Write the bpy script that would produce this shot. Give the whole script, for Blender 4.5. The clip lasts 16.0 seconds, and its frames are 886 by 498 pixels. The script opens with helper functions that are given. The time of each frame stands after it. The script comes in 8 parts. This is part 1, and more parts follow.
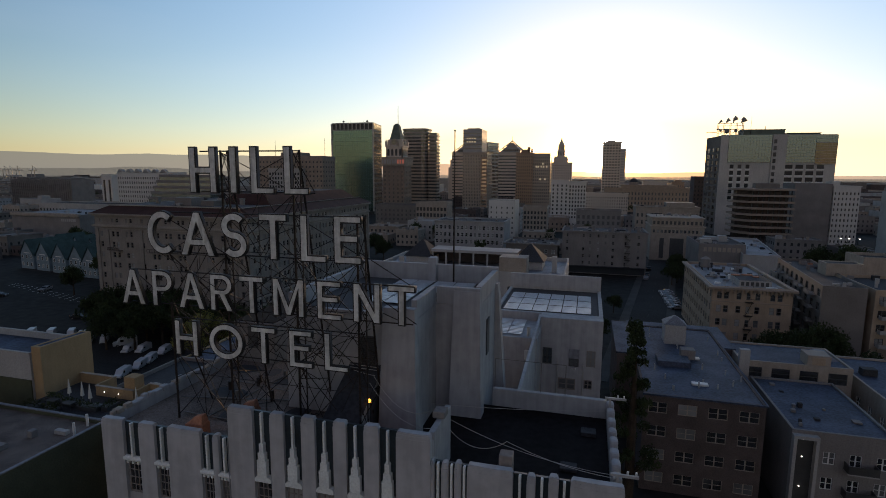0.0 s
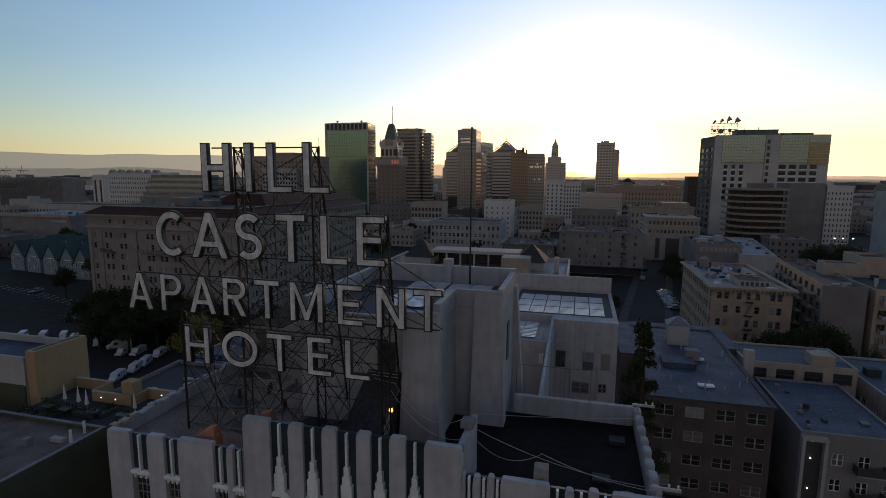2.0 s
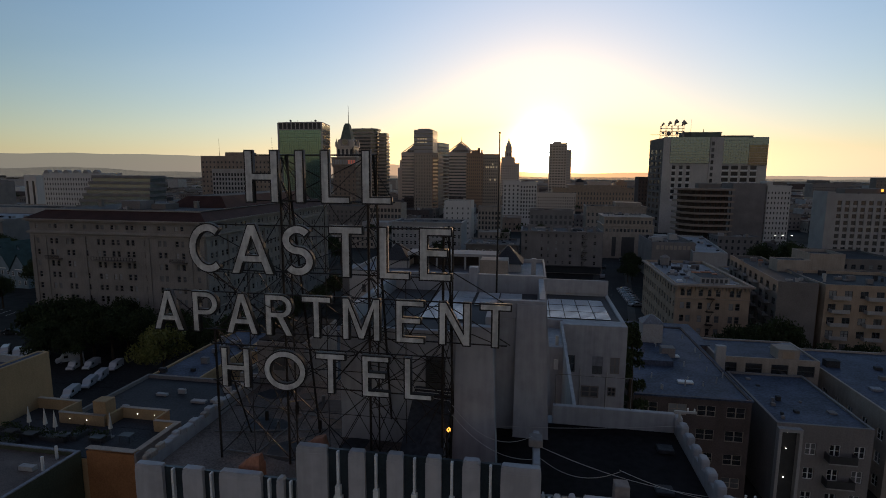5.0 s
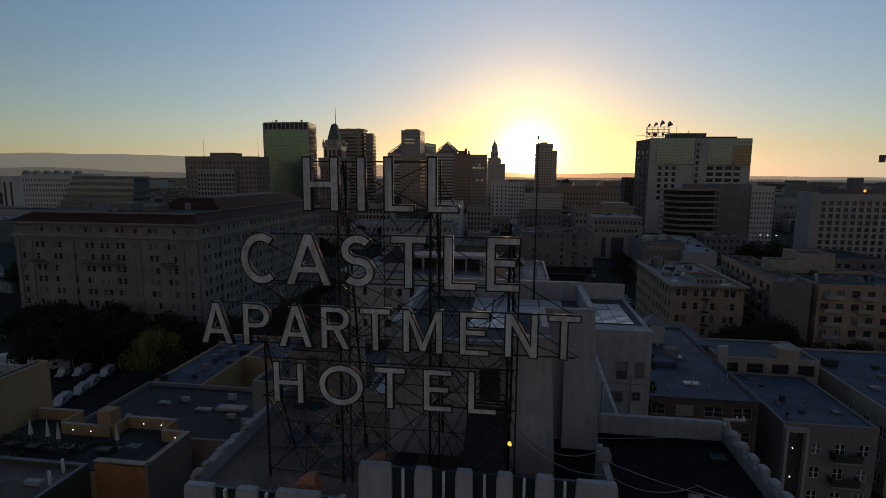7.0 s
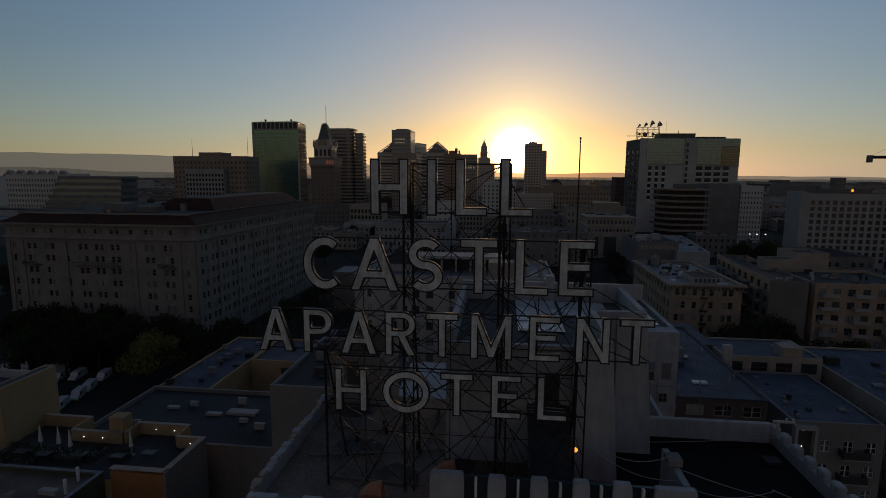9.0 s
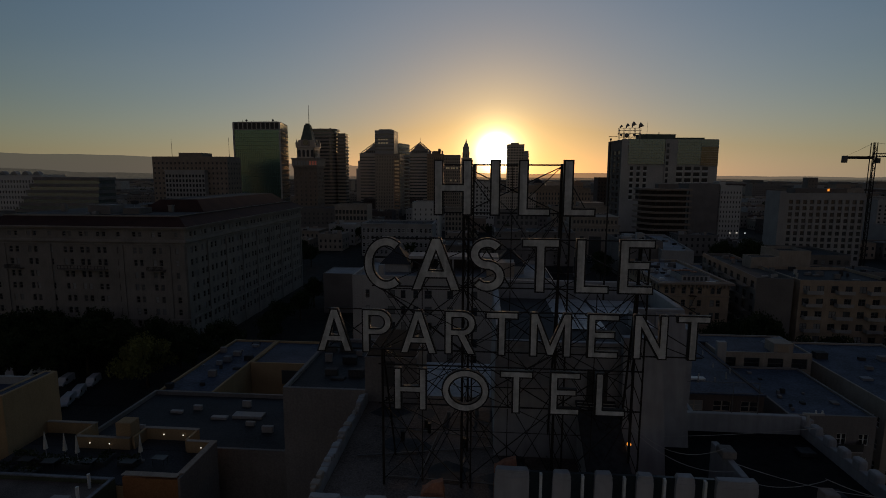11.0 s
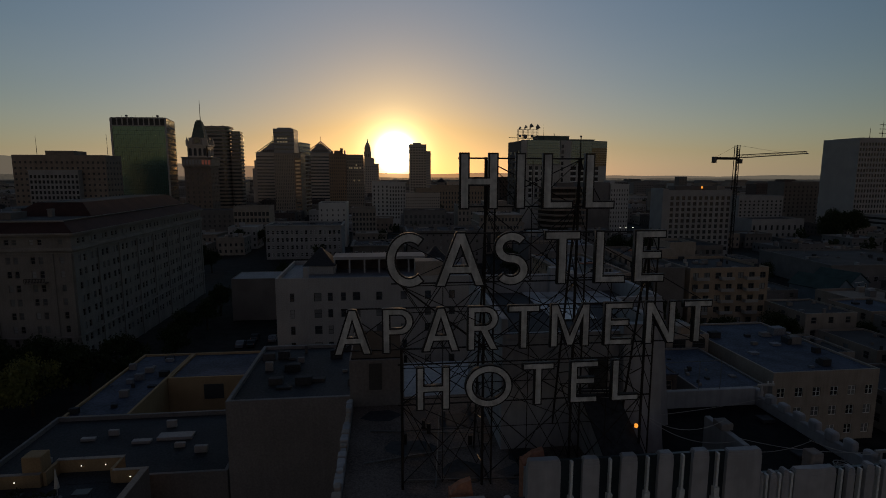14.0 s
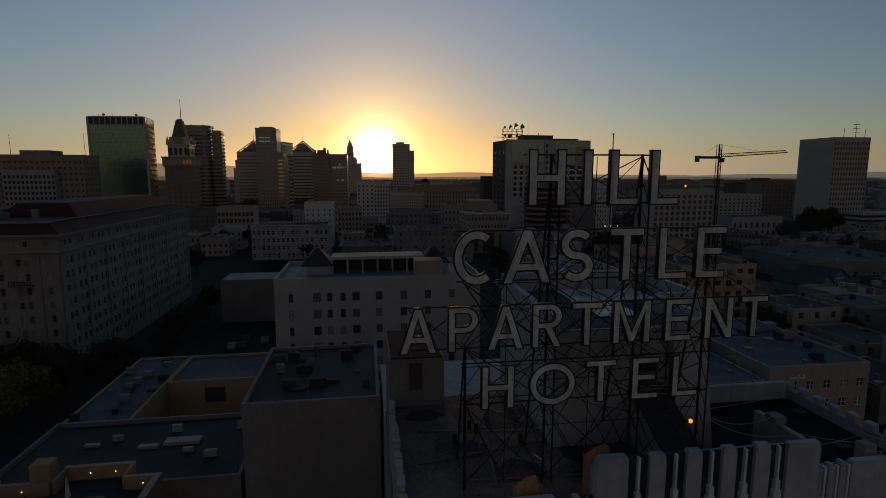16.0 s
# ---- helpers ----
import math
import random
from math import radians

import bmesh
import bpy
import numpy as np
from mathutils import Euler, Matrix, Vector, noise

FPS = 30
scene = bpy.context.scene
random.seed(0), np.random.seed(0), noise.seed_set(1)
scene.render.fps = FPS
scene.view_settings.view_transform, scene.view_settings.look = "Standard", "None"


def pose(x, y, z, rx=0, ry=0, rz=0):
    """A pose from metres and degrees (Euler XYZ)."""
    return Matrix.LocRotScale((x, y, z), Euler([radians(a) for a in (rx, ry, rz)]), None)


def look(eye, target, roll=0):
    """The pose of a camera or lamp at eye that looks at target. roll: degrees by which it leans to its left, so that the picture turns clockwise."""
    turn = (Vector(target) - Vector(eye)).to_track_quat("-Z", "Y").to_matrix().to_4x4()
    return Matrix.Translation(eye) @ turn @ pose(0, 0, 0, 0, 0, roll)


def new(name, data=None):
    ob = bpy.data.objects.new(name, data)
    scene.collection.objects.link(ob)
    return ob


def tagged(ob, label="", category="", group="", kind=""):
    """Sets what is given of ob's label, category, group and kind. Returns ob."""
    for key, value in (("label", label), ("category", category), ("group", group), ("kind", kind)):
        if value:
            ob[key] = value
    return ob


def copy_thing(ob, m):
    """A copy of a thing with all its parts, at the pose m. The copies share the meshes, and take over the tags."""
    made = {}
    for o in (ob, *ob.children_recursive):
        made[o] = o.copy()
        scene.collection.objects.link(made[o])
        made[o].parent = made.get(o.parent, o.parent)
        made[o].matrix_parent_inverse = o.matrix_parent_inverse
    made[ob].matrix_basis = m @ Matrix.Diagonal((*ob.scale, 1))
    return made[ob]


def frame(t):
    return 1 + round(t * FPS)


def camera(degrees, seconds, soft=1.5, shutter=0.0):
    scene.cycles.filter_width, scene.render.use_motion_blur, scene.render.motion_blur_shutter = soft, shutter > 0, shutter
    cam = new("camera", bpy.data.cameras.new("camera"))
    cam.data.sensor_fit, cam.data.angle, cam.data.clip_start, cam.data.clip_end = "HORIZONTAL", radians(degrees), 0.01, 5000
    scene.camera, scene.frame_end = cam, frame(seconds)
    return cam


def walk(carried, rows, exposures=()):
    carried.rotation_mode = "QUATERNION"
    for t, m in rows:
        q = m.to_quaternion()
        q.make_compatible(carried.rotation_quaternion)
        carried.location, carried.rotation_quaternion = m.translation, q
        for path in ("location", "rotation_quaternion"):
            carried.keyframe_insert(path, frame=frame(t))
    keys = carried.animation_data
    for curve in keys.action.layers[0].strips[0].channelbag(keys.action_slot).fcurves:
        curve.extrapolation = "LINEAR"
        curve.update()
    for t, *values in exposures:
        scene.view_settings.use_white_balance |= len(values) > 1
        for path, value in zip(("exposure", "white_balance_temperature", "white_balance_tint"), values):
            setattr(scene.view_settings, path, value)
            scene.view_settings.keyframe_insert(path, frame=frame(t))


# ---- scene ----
cam = camera(80.1, 16.0, soft=0.9)
METRES, EYE, TILT, LEAN, TURN = 22.0, 40.0, 0.0, 0.0, 15.3
ROWS = [
    (0.0, 0.0018, -0.0029, -0.0006, 0.06, -8.17, -0.37),
    (0.5, -0.0051, 0.0123, -0.0026, -0.25, -8.16, -0.37),
    (1.0, -0.0178, 0.0261, -0.0049, -0.54, -8.16, -0.36),
    (1.5, -0.0362, 0.0374, -0.0061, -0.64, -8.14, -0.35),
    (2.0, -0.0584, 0.0454, -0.0055, -0.68, -8.13, -0.35),
    (2.5, -0.0823, 0.0539, -0.0049, -1.18, -8.13, -0.35),
    (3.0, -0.1112, 0.0639, -0.0037, -2.33, -8.13, -0.38),
    (3.5, -0.1435, 0.073, -0.0018, -3.24, -8.1, -0.37),
    (6.0, -0.3126, 0.1157, 0.0153, -7.1, -8.08, -0.35),
    (6.5, -0.343, 0.1305, 0.0172, -7.43, -8.05, -0.34),
    (7.0, -0.3733, 0.1437, 0.0193, -7.48, -8.06, -0.33),
    (7.5, -0.4039, 0.1551, 0.0213, -7.51, -8.06, -0.33),
    (8.0, -0.4355, 0.1641, 0.0235, -7.52, -8.08, -0.34),
    (8.5, -0.4678, 0.1728, 0.023, -7.88, -8.09, -0.35),
    (9.0, -0.5008, 0.1793, 0.0231, -8.8, -8.08, -0.32),
    (11.5, -0.6624, 0.196, 0.023, -12.48, -8.02, -0.22),
    (12.0, -0.6934, 0.203, 0.0226, -15.18, -8.02, -0.19),
    (12.5, -0.7231, 0.2137, 0.0226, -18.61, -8.01, -0.15),
    (13.0, -0.7544, 0.2292, 0.02, -20.5, -7.98, -0.05),
    (13.5, -0.7851, 0.2445, 0.0157, -21.22, -8.0, -0.1),
    (14.0, -0.8149, 0.2619, 0.0121, -21.66, -7.98, -0.11),
    (14.5, -0.8461, 0.2759, 0.0109, -22.1, -7.97, -0.05),
    (15.0, -0.876, 0.2911, 0.0098, -22.88, -7.98, -0.02),
    (15.5, -0.9059, 0.306, 0.0084, -23.37, -8.01, 0.02),
    (16.0, -0.9357, 0.3217, 0.0075, -23.67, -8.03, 0.01),
]
EXPOSURES = [(0, 1.15, 6600, 13), (3.5, 1.02, 6600, 13), (7, 0.24, 6500, 12), (9, -0.22, 6600, 12), (12.5, -0.96, 6920, 11.5), (13.5, -0.7, 6920, 12), (14.5, -0.58, 6920, 12.5), (16, -0.38, 6900, 13)]
walk(cam, [(t, pose(0, 0, EYE, TILT, LEAN, TURN) @ pose(METRES * x, METRES * y, METRES * z, 90 + pitch, roll, yaw)) for t, x, y, z, yaw, pitch, roll in ROWS], EXPOSURES)

# ---- world and sun: a sun two degrees above the horizon, straight ahead ----
SUN_WAY = Vector((0.022, 0.999, 0.0415)).normalized()
world = bpy.data.worlds.new("sky")
scene.world = world
world.use_nodes = True
wn, wl = world.node_tree.nodes, world.node_tree.links
wn.clear()
sky = wn.new("ShaderNodeTexSky")
sky.sky_type = "NISHITA"
sky.sun_disc = False
sky.sun_elevation = math.asin(SUN_WAY.z)
sky.sun_rotation = math.atan2(SUN_WAY.x, SUN_WAY.y)
sky.altitude, sky.air_density, sky.dust_density, sky.ozone_density = 20, 1.0, 0.7, 2.4
# the sun's disc and the haze that glows round it
way = wn.new("ShaderNodeTexCoord")
dot = wn.new("ShaderNodeVectorMath")
dot.operation = "DOT_PRODUCT"
dot.inputs[1].default_value = SUN_WAY
wl.new(way.outputs["Generated"], dot.inputs[0])
rim = wn.new("ShaderNodeMath")
rim.operation = "MAXIMUM"
rim.inputs[1].default_value = 0.0
wl.new(dot.outputs["Value"], rim.inputs[0])


back = wn.new("ShaderNodeMath")
back.operation = "MULTIPLY"
back.inputs[1].default_value = -1.0
wl.new(dot.outputs["Value"], back.inputs[0])
east = wn.new("ShaderNodeMath")
east.operation = "MAXIMUM"
east.inputs[1].default_value = 0.0
wl.new(back.outputs[0], east.inputs[0])


def lobe(power, strength, colour, rim=rim):
    """A round glow about the sun, or about the point opposite: cosine to a power."""
    p = wn.new("ShaderNodeMath")
    p.operation = "POWER"
    p.inputs[1].default_value = power
    wl.new(rim.outputs[0], p.inputs[0])
    b = wn.new("ShaderNodeBackground")
    b.inputs["Color"].default_value = (*colour, 1)
    m = wn.new("ShaderNodeMath")
    m.operation = "MULTIPLY"
    m.inputs[1].default_value = strength
    wl.new(p.outputs[0], m.inputs[0])
    wl.new(m.outputs[0], b.inputs["Strength"])
    return b


bg = wn.new("ShaderNodeBackground")
bg.inputs["Strength"].default_value = 0.075
pale = wn.new("ShaderNodeHueSaturation")
pale.inputs["Saturation"].default_value = 1.3
wl.new(sky.outputs[0], pale.inputs["Color"])
# thin high cloud, drawn out along the horizon
stretch = wn.new("ShaderNodeMapping")
stretch.inputs["Scale"].default_value = (1.0, 1.0, 5.0)
wl.new(way.outputs["Generated"], stretch.inputs["Vector"])
wisp = wn.new("ShaderNodeTexNoise")
wisp.inputs["Scale"].default_value, wisp.inputs["Detail"].default_value = 2.6, 7
wl.new(stretch.outputs[0], wisp.inputs["Vector"])
thin = wn.new("ShaderNodeMapRange")
thin.inputs["From Min"].default_value, thin.inputs["From Max"].default_value = 0.5, 0.85
thin.inputs["To Min"].default_value, thin.inputs["To Max"].default_value = 0.0, 0.07
wl.new(wisp.outputs["Fac"], thin.inputs["Value"])
cloud = wn.new("ShaderNodeMix")
cloud.data_type = "RGBA"
cloud.inputs["B"].default_value = (3.2, 2.9, 3.0, 1)
wl.new(thin.outputs[0], cloud.inputs["Factor"])
wl.new(pale.outputs[0], cloud.inputs["A"])
wl.new(cloud.outputs["Result"], bg.inputs["Color"])
total = bg
for power, strength, colour in ((5000, 30.0, (1, 0.9, 0.65)), (900, 2.7, (1, 0.8, 0.42)), (150, 0.4, (0.97, 0.76, 0.26)), (60, 0.075, (0.93, 0.82, 0.44)), (12, 0.04, (0.93, 0.88, 0.88)), (1.6, 0.3, (0.47, 0.71, 1.06))):
    add = wn.new("ShaderNodeAddShader")
    wl.new(total.outputs[0], add.inputs[0])
    wl.new(lobe(power, strength, colour).outputs[0], add.inputs[1])
    total = add
# dust low over the horizon glows yellow, most under the sun
part_z = wn.new("ShaderNodeSeparateXYZ")
wl.new(way.outputs["Generated"], part_z.inputs[0])
fall = wn.new("ShaderNodeMath")
fall.operation = "MULTIPLY"
fall.inputs[1].default_value = -9.0
wl.new(part_z.outputs["Z"], fall.inputs[0])
veil = wn.new("ShaderNodeMath")
veil.operation = "EXPONENT"
wl.new(fall.outputs[0], veil.inputs[0])
west = wn.new("ShaderNodeMath")
west.operation = "MULTIPLY"
wl.new(veil.outputs[0], west.inputs[0])
wl.new(rim.outputs[0], west.inputs[1])
dust = wn.new("ShaderNodeMath")
dust.operation = "MULTIPLY"
dust.inputs[1].default_value = 0.23
wl.new(west.outputs[0], dust.inputs[0])
low = wn.new("ShaderNodeBackground")
low.inputs["Color"].default_value = (0.95, 0.83, 0.17, 1)
wl.new(dust.outputs[0], low.inputs["Strength"])
add = wn.new("ShaderNodeAddShader")
wl.new(total.outputs[0], add.inputs[0])
wl.new(low.outputs[0], add.inputs[1])
total = add
# the rosy light of the eastern sky opposite the low sun
add = wn.new("ShaderNodeAddShader")
wl.new(total.outputs[0], add.inputs[0])
wl.new(lobe(0.9, 0.12, (1.0, 0.7, 0.6), east).outputs[0], add.inputs[1])
total = add
wl.new(total.outputs[0], wn.new("ShaderNodeOutputWorld").inputs["Surface"])

sun = new("sun", bpy.data.lights.new("sun", "SUN"))
sun.data.energy, sun.data.angle, sun.data.color = 0.6, radians(0.6), (1.0, 0.62, 0.3)
sun.matrix_world = look((0, 0, 0), -SUN_WAY)


# ---- materials ----
def material(name, colour, rough=0.8, vary=0.25, grain=6.0, patch=0.35, bump=0.15, metal=0.0, streak=0.0, stain=None, per_object=0.0, spec=0.5):
    """A weathered surface: fine grain, broad patches, streaks that run down, and a bump."""
    m = bpy.data.materials.new(name)
    m.use_nodes = True
    n, l = m.node_tree.nodes, m.node_tree.links
    b = n["Principled BSDF"]
    b.inputs["Roughness"].default_value, b.inputs["Metallic"].default_value = rough, metal
    b.inputs["Specular IOR Level"].default_value = min(spec, 0.22) if rough >= 0.8 else spec
    g = n.new("ShaderNodeNewGeometry")
    fine, broad = n.new("ShaderNodeTexNoise"), n.new("ShaderNodeTexNoise")
    fine.inputs["Scale"].default_value, broad.inputs["Scale"].default_value = grain, patch
    fine.inputs["Detail"].default_value, broad.inputs["Detail"].default_value = 5, 6
    for t in (fine, broad):
        l.new(g.outputs["Position"], t.inputs["Vector"])
    s = n.new("ShaderNodeMath")
    s.operation = "ADD"
    l.new(fine.outputs["Fac"], s.inputs[0])
    l.new(broad.outputs["Fac"], s.inputs[1])
    level = s
    if streak:
        mp = n.new("ShaderNodeMapping")
        mp.inputs["Scale"].default_value = (2.2, 2.2, 0.16)
        l.new(g.outputs["Position"], mp.inputs["Vector"])
        st = n.new("ShaderNodeTexNoise")
        st.inputs["Scale"].default_value, st.inputs["Detail"].default_value = 1.6, 4
        l.new(mp.outputs[0], st.inputs["Vector"])
        k = n.new("ShaderNodeMath")
        k.operation = "MULTIPLY_ADD"
        k.inputs[1].default_value = streak * 2
        l.new(st.outputs["Fac"], k.inputs[0])
        k2 = n.new("ShaderNodeMath")
        k2.operation = "SUBTRACT"
        k2.inputs[1].default_value = streak
        l.new(k.outputs[0], k2.inputs[0])
        l.new(s.outputs[0], k.inputs[2])
        level = k2
    if per_object:
        oi = n.new("ShaderNodeObjectInfo")
        k = n.new("ShaderNodeMath")
        k.operation = "MULTIPLY_ADD"
        k.inputs[1].default_value = per_object
        l.new(oi.outputs["Random"], k.inputs[0])
        l.new(level.outputs[0], k.inputs[2])
        k2 = n.new("ShaderNodeMath")
        k2.operation = "SUBTRACT"
        k2.inputs[1].default_value = per_object / 2
        l.new(k.outputs[0], k2.inputs[0])
        level = k2
    ramp = n.new("ShaderNodeMapRange")
    ramp.inputs["From Min"].default_value, ramp.inputs["From Max"].default_value = 0.7, 1.3
    l.new(level.outputs[0], ramp.inputs["Value"])
    mix = n.new("ShaderNodeMix")
    mix.data_type = "RGBA"
    low = stain or tuple(c * (1 - vary * 1.6) for c in colour)
    high = tuple(min(0.95, c * (1 + vary * 0.55)) for c in colour)
    mix.inputs["A"].default_value, mix.inputs["B"].default_value = (*low, 1), (*high, 1)
    l.new(ramp.outputs[0], mix.inputs["Factor"])
    l.new(mix.outputs["Result"], b.inputs["Base Color"])
    if bump:
        bp = n.new("ShaderNodeBump")
        bp.inputs["Strength"].default_value, bp.inputs["Distance"].default_value = bump, 0.05
        l.new(fine.outputs["Fac"], bp.inputs["Height"])
        l.new(bp.outputs[0], b.inputs["Normal"])
    return m


def glazing(name, dark, light, rough=0.08, share=0.3, metal=0.0, scale=0.3):
    """Window glass before dark rooms; some panes show pale blinds."""
    m = bpy.data.materials.new(name)
    m.use_nodes = True
    n, l = m.node_tree.nodes, m.node_tree.links
    b = n["Principled BSDF"]
    b.inputs["Roughness"].default_value, b.inputs["Metallic"].default_value = rough, metal
    b.inputs["IOR"].default_value = 2.0
    oi, g = n.new("ShaderNodeObjectInfo"), n.new("ShaderNodeNewGeometry")
    t = n.new("ShaderNodeTexNoise")
    t.inputs["Scale"].default_value = scale
    l.new(g.outputs["Position"], t.inputs["Vector"])
    a = n.new("ShaderNodeMath")
    a.operation = "MULTIPLY_ADD"
    a.inputs[1].default_value = 0.5
    l.new(t.outputs["Fac"], a.inputs[0])
    l.new(oi.outputs["Random"], a.inputs[2])
    r = n.new("ShaderNodeMapRange")
    r.inputs["From Min"].default_value, r.inputs["From Max"].default_value = 1.25 - share, 1.3
    l.new(a.outputs[0], r.inputs["Value"])
    mix = n.new("ShaderNodeMix")
    mix.data_type = "RGBA"
    mix.inputs["A"].default_value, mix.inputs["B"].default_value = (*dark, 1), (*light, 1)
    l.new(r.outputs[0], mix.inputs["Factor"])
    l.new(mix.outputs["Result"], b.inputs["Base Color"])
    return m


def glow(name, colour, strength):
    m = bpy.data.materials.new(name)
    m.use_nodes = True
    b = m.node_tree.nodes["Principled BSDF"]
    b.inputs["Base Color"].default_value = (*colour, 1)
    b.inputs["Emission Color"].default_value = (*colour, 1)
    b.inputs["Emission Strength"].default_value = strength
    return m


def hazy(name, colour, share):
    """Far land with painted haze: a flat glow lets the sky behind show through."""
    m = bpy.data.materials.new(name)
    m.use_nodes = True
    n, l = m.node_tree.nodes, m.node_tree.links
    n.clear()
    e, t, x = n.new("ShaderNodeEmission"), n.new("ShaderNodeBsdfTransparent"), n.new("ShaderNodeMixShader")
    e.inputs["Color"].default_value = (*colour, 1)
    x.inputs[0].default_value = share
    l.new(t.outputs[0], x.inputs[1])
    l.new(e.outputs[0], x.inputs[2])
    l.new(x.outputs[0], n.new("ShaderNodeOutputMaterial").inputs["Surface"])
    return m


STUCCO = material("white stucco", (0.37, 0.37, 0.38), 0.85, 0.13, 1.6, 0.3, 0.05, streak=0.55)
STUCCO_WARM = material("cream stucco", (0.37, 0.315, 0.265), 0.85, 0.18, 9, 0.4, 0.2, streak=0.3)
PIER = material("pale painted piers", (0.44, 0.445, 0.46), 0.8, 0.12, 2.2, 0.6, 0.05, streak=0.5)
DARK_TILE = material("dark blue-green glazed panels", (0.03, 0.045, 0.055), 0.35, 0.3, 14, 1.0, 0.1)
ORNAMENT = material("pale green cast ornament", (0.76, 0.8, 0.79), 0.7, 0.15, 14, 1.0, 0.1)
TERRACOTTA = material("orange terracotta plaster", (0.42, 0.2, 0.13), 0.85, 0.25, 8, 0.8, 0.2)
FELT = material("black roofing felt", (0.015, 0.0125, 0.0135), 0.95, 0.4, 3, 0.25, 0.2, spec=0.15)
ROOF_GREY = material("grey gravel roof", (0.105, 0.1, 0.1), 0.95, 0.25, 20, 0.2, 0.3)
ROOF_WARM = material("warm brown gravel roof", (0.2, 0.16, 0.14), 0.95, 0.42, 14, 0.4, 0.3, spec=0.2)
ROOF_BLUE = material("blue-grey painted roof", (0.068, 0.082, 0.125), 0.75, 0.42, 3, 0.3, 0.15, spec=0.3)
ROOF_PALE = material("pale coated roof", (0.22, 0.225, 0.25), 0.7, 0.3, 4, 0.15, 0.1)
ROOF_DARK = material("weathered dark roof", (0.055, 0.055, 0.06), 0.8, 0.35, 5, 0.15, 0.2)
ROOF_TILE = material("dark red roof tiles", (0.07, 0.032, 0.025), 0.85, 0.3, 10, 0.3, 0.3)
ROOF_TEAL = material("dull teal shingles", (0.045, 0.078, 0.074), 0.8, 0.3, 8, 0.4, 0.2)
COPPER = material("weathered green roof copper", (0.13, 0.165, 0.135), 0.75, 0.3, 4, 0.3, 0.1, streak=0.3)
BRICK_TAN = material("grey-brown brick", (0.25, 0.2, 0.165), 0.9, 0.2, 8, 0.4, 0.2)
BRICK = material("brown brick", (0.12, 0.095, 0.088), 0.9, 0.25, 12, 0.5, 0.3)
TAN = material("tan brick", (0.42, 0.32, 0.235), 0.9, 0.2, 10, 0.4, 0.2, streak=0.2)
BUFF = material("buff stone", (0.33, 0.265, 0.215), 0.9, 0.18, 8, 0.3, 0.2, streak=0.2)
STONE_DIM = material("weathered grey-buff stone", (0.265, 0.238, 0.215), 0.9, 0.18, 8, 0.3, 0.2, streak=0.25)
STONE_TRIM = material("weathered stone trim", (0.3, 0.275, 0.25), 0.9, 0.18, 8, 0.3, 0.1, streak=0.2)
CONCRETE = material("grey concrete", (0.24, 0.22, 0.21), 0.9, 0.18, 6, 0.2, 0.2, streak=0.2)
CONCRETE_PALE = material("pale concrete", (0.42, 0.4, 0.38), 0.85, 0.15, 6, 0.1, 0.15)
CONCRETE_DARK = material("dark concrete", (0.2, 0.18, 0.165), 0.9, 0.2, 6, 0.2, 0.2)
OFFWHITE = material("off-white render", (0.4, 0.385, 0.37), 0.9, 0.15, 6, 0.2, 0.15, streak=0.2)
YELLOW = material("yellow ochre stucco", (0.41, 0.28, 0.155), 0.9, 0.15, 8, 0.4, 0.2, streak=0.2)
OLIVE = material("dark olive wall", (0.09, 0.095, 0.06), 0.9, 0.2, 8, 0.4, 0.2)
ORANGE = material("burnt orange wall", (0.36, 0.165, 0.07), 0.9, 0.2, 8, 0.4, 0.2)
STEEL = material("rusty black steel", (0.034, 0.025, 0.02), 0.62, 0.5, 12, 1.2, 0.2, metal=0.1, spec=0.3)
CAN = material("black sign channel", (0.035, 0.033, 0.032), 0.6, 0.3, 12, 1.0, 0.1, metal=0.3)
LETTER = material("weathered pale sign enamel", (0.68, 0.69, 0.66), 0.55, 0.22, 5, 1.6, 0.1, streak=0.7, spec=0.4)
GLASS = glazing("window glass", (0.03, 0.032, 0.036), (0.36, 0.36, 0.35), share=0.5)
GLASS_FAR = glazing("dark office glass", (0.1, 0.105, 0.11), (0.24, 0.24, 0.23), 0.16, 0.4, 0.55)
GLASS_GREEN = glazing("green curtain glass", (0.105, 0.17, 0.15), (0.16, 0.27, 0.235), 0.16, 0.6, 0.8, 0.02)
TOWER_BROWN = material("brown tower cladding", (0.38, 0.31, 0.25), 0.42, 0.12, 2, 0.05, 0.0)
TOWER_GREY = material("grey tower cladding", (0.36, 0.34, 0.33), 0.42, 0.12, 2, 0.05, 0.0)
TOWER_RUST = material("rusty brown tower cladding", (0.4, 0.26, 0.17), 0.45, 0.14, 2, 0.05, 0.0)
TOWER_PALE = material("pale office cladding", (0.56, 0.54, 0.51), 0.5, 0.1, 2, 0.05, 0.0)
BLUE_BOARD = material("blue-grey weatherboard", (0.2, 0.26, 0.3), 0.8, 0.2, 6, 0.4, 0.1)
TOWER_STONE = material("pale tower stone", (0.58, 0.5, 0.42), 0.5, 0.1, 2, 0.05, 0.0)
GLASS_PALE = glazing("pale mirror glass", (0.21, 0.285, 0.3), (0.29, 0.37, 0.38), 0.2, 0.5, 0.7, 0.03)
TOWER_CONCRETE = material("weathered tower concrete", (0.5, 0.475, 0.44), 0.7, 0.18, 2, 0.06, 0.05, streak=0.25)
# the warm pale tint puts sunset light into the flanks' colour
GLASS_SUNSET_TINT = glazing("mirror glass", (0.5, 0.47, 0.42), (0.68, 0.65, 0.6), 0.14, 0.5, 0.9, 0.15)
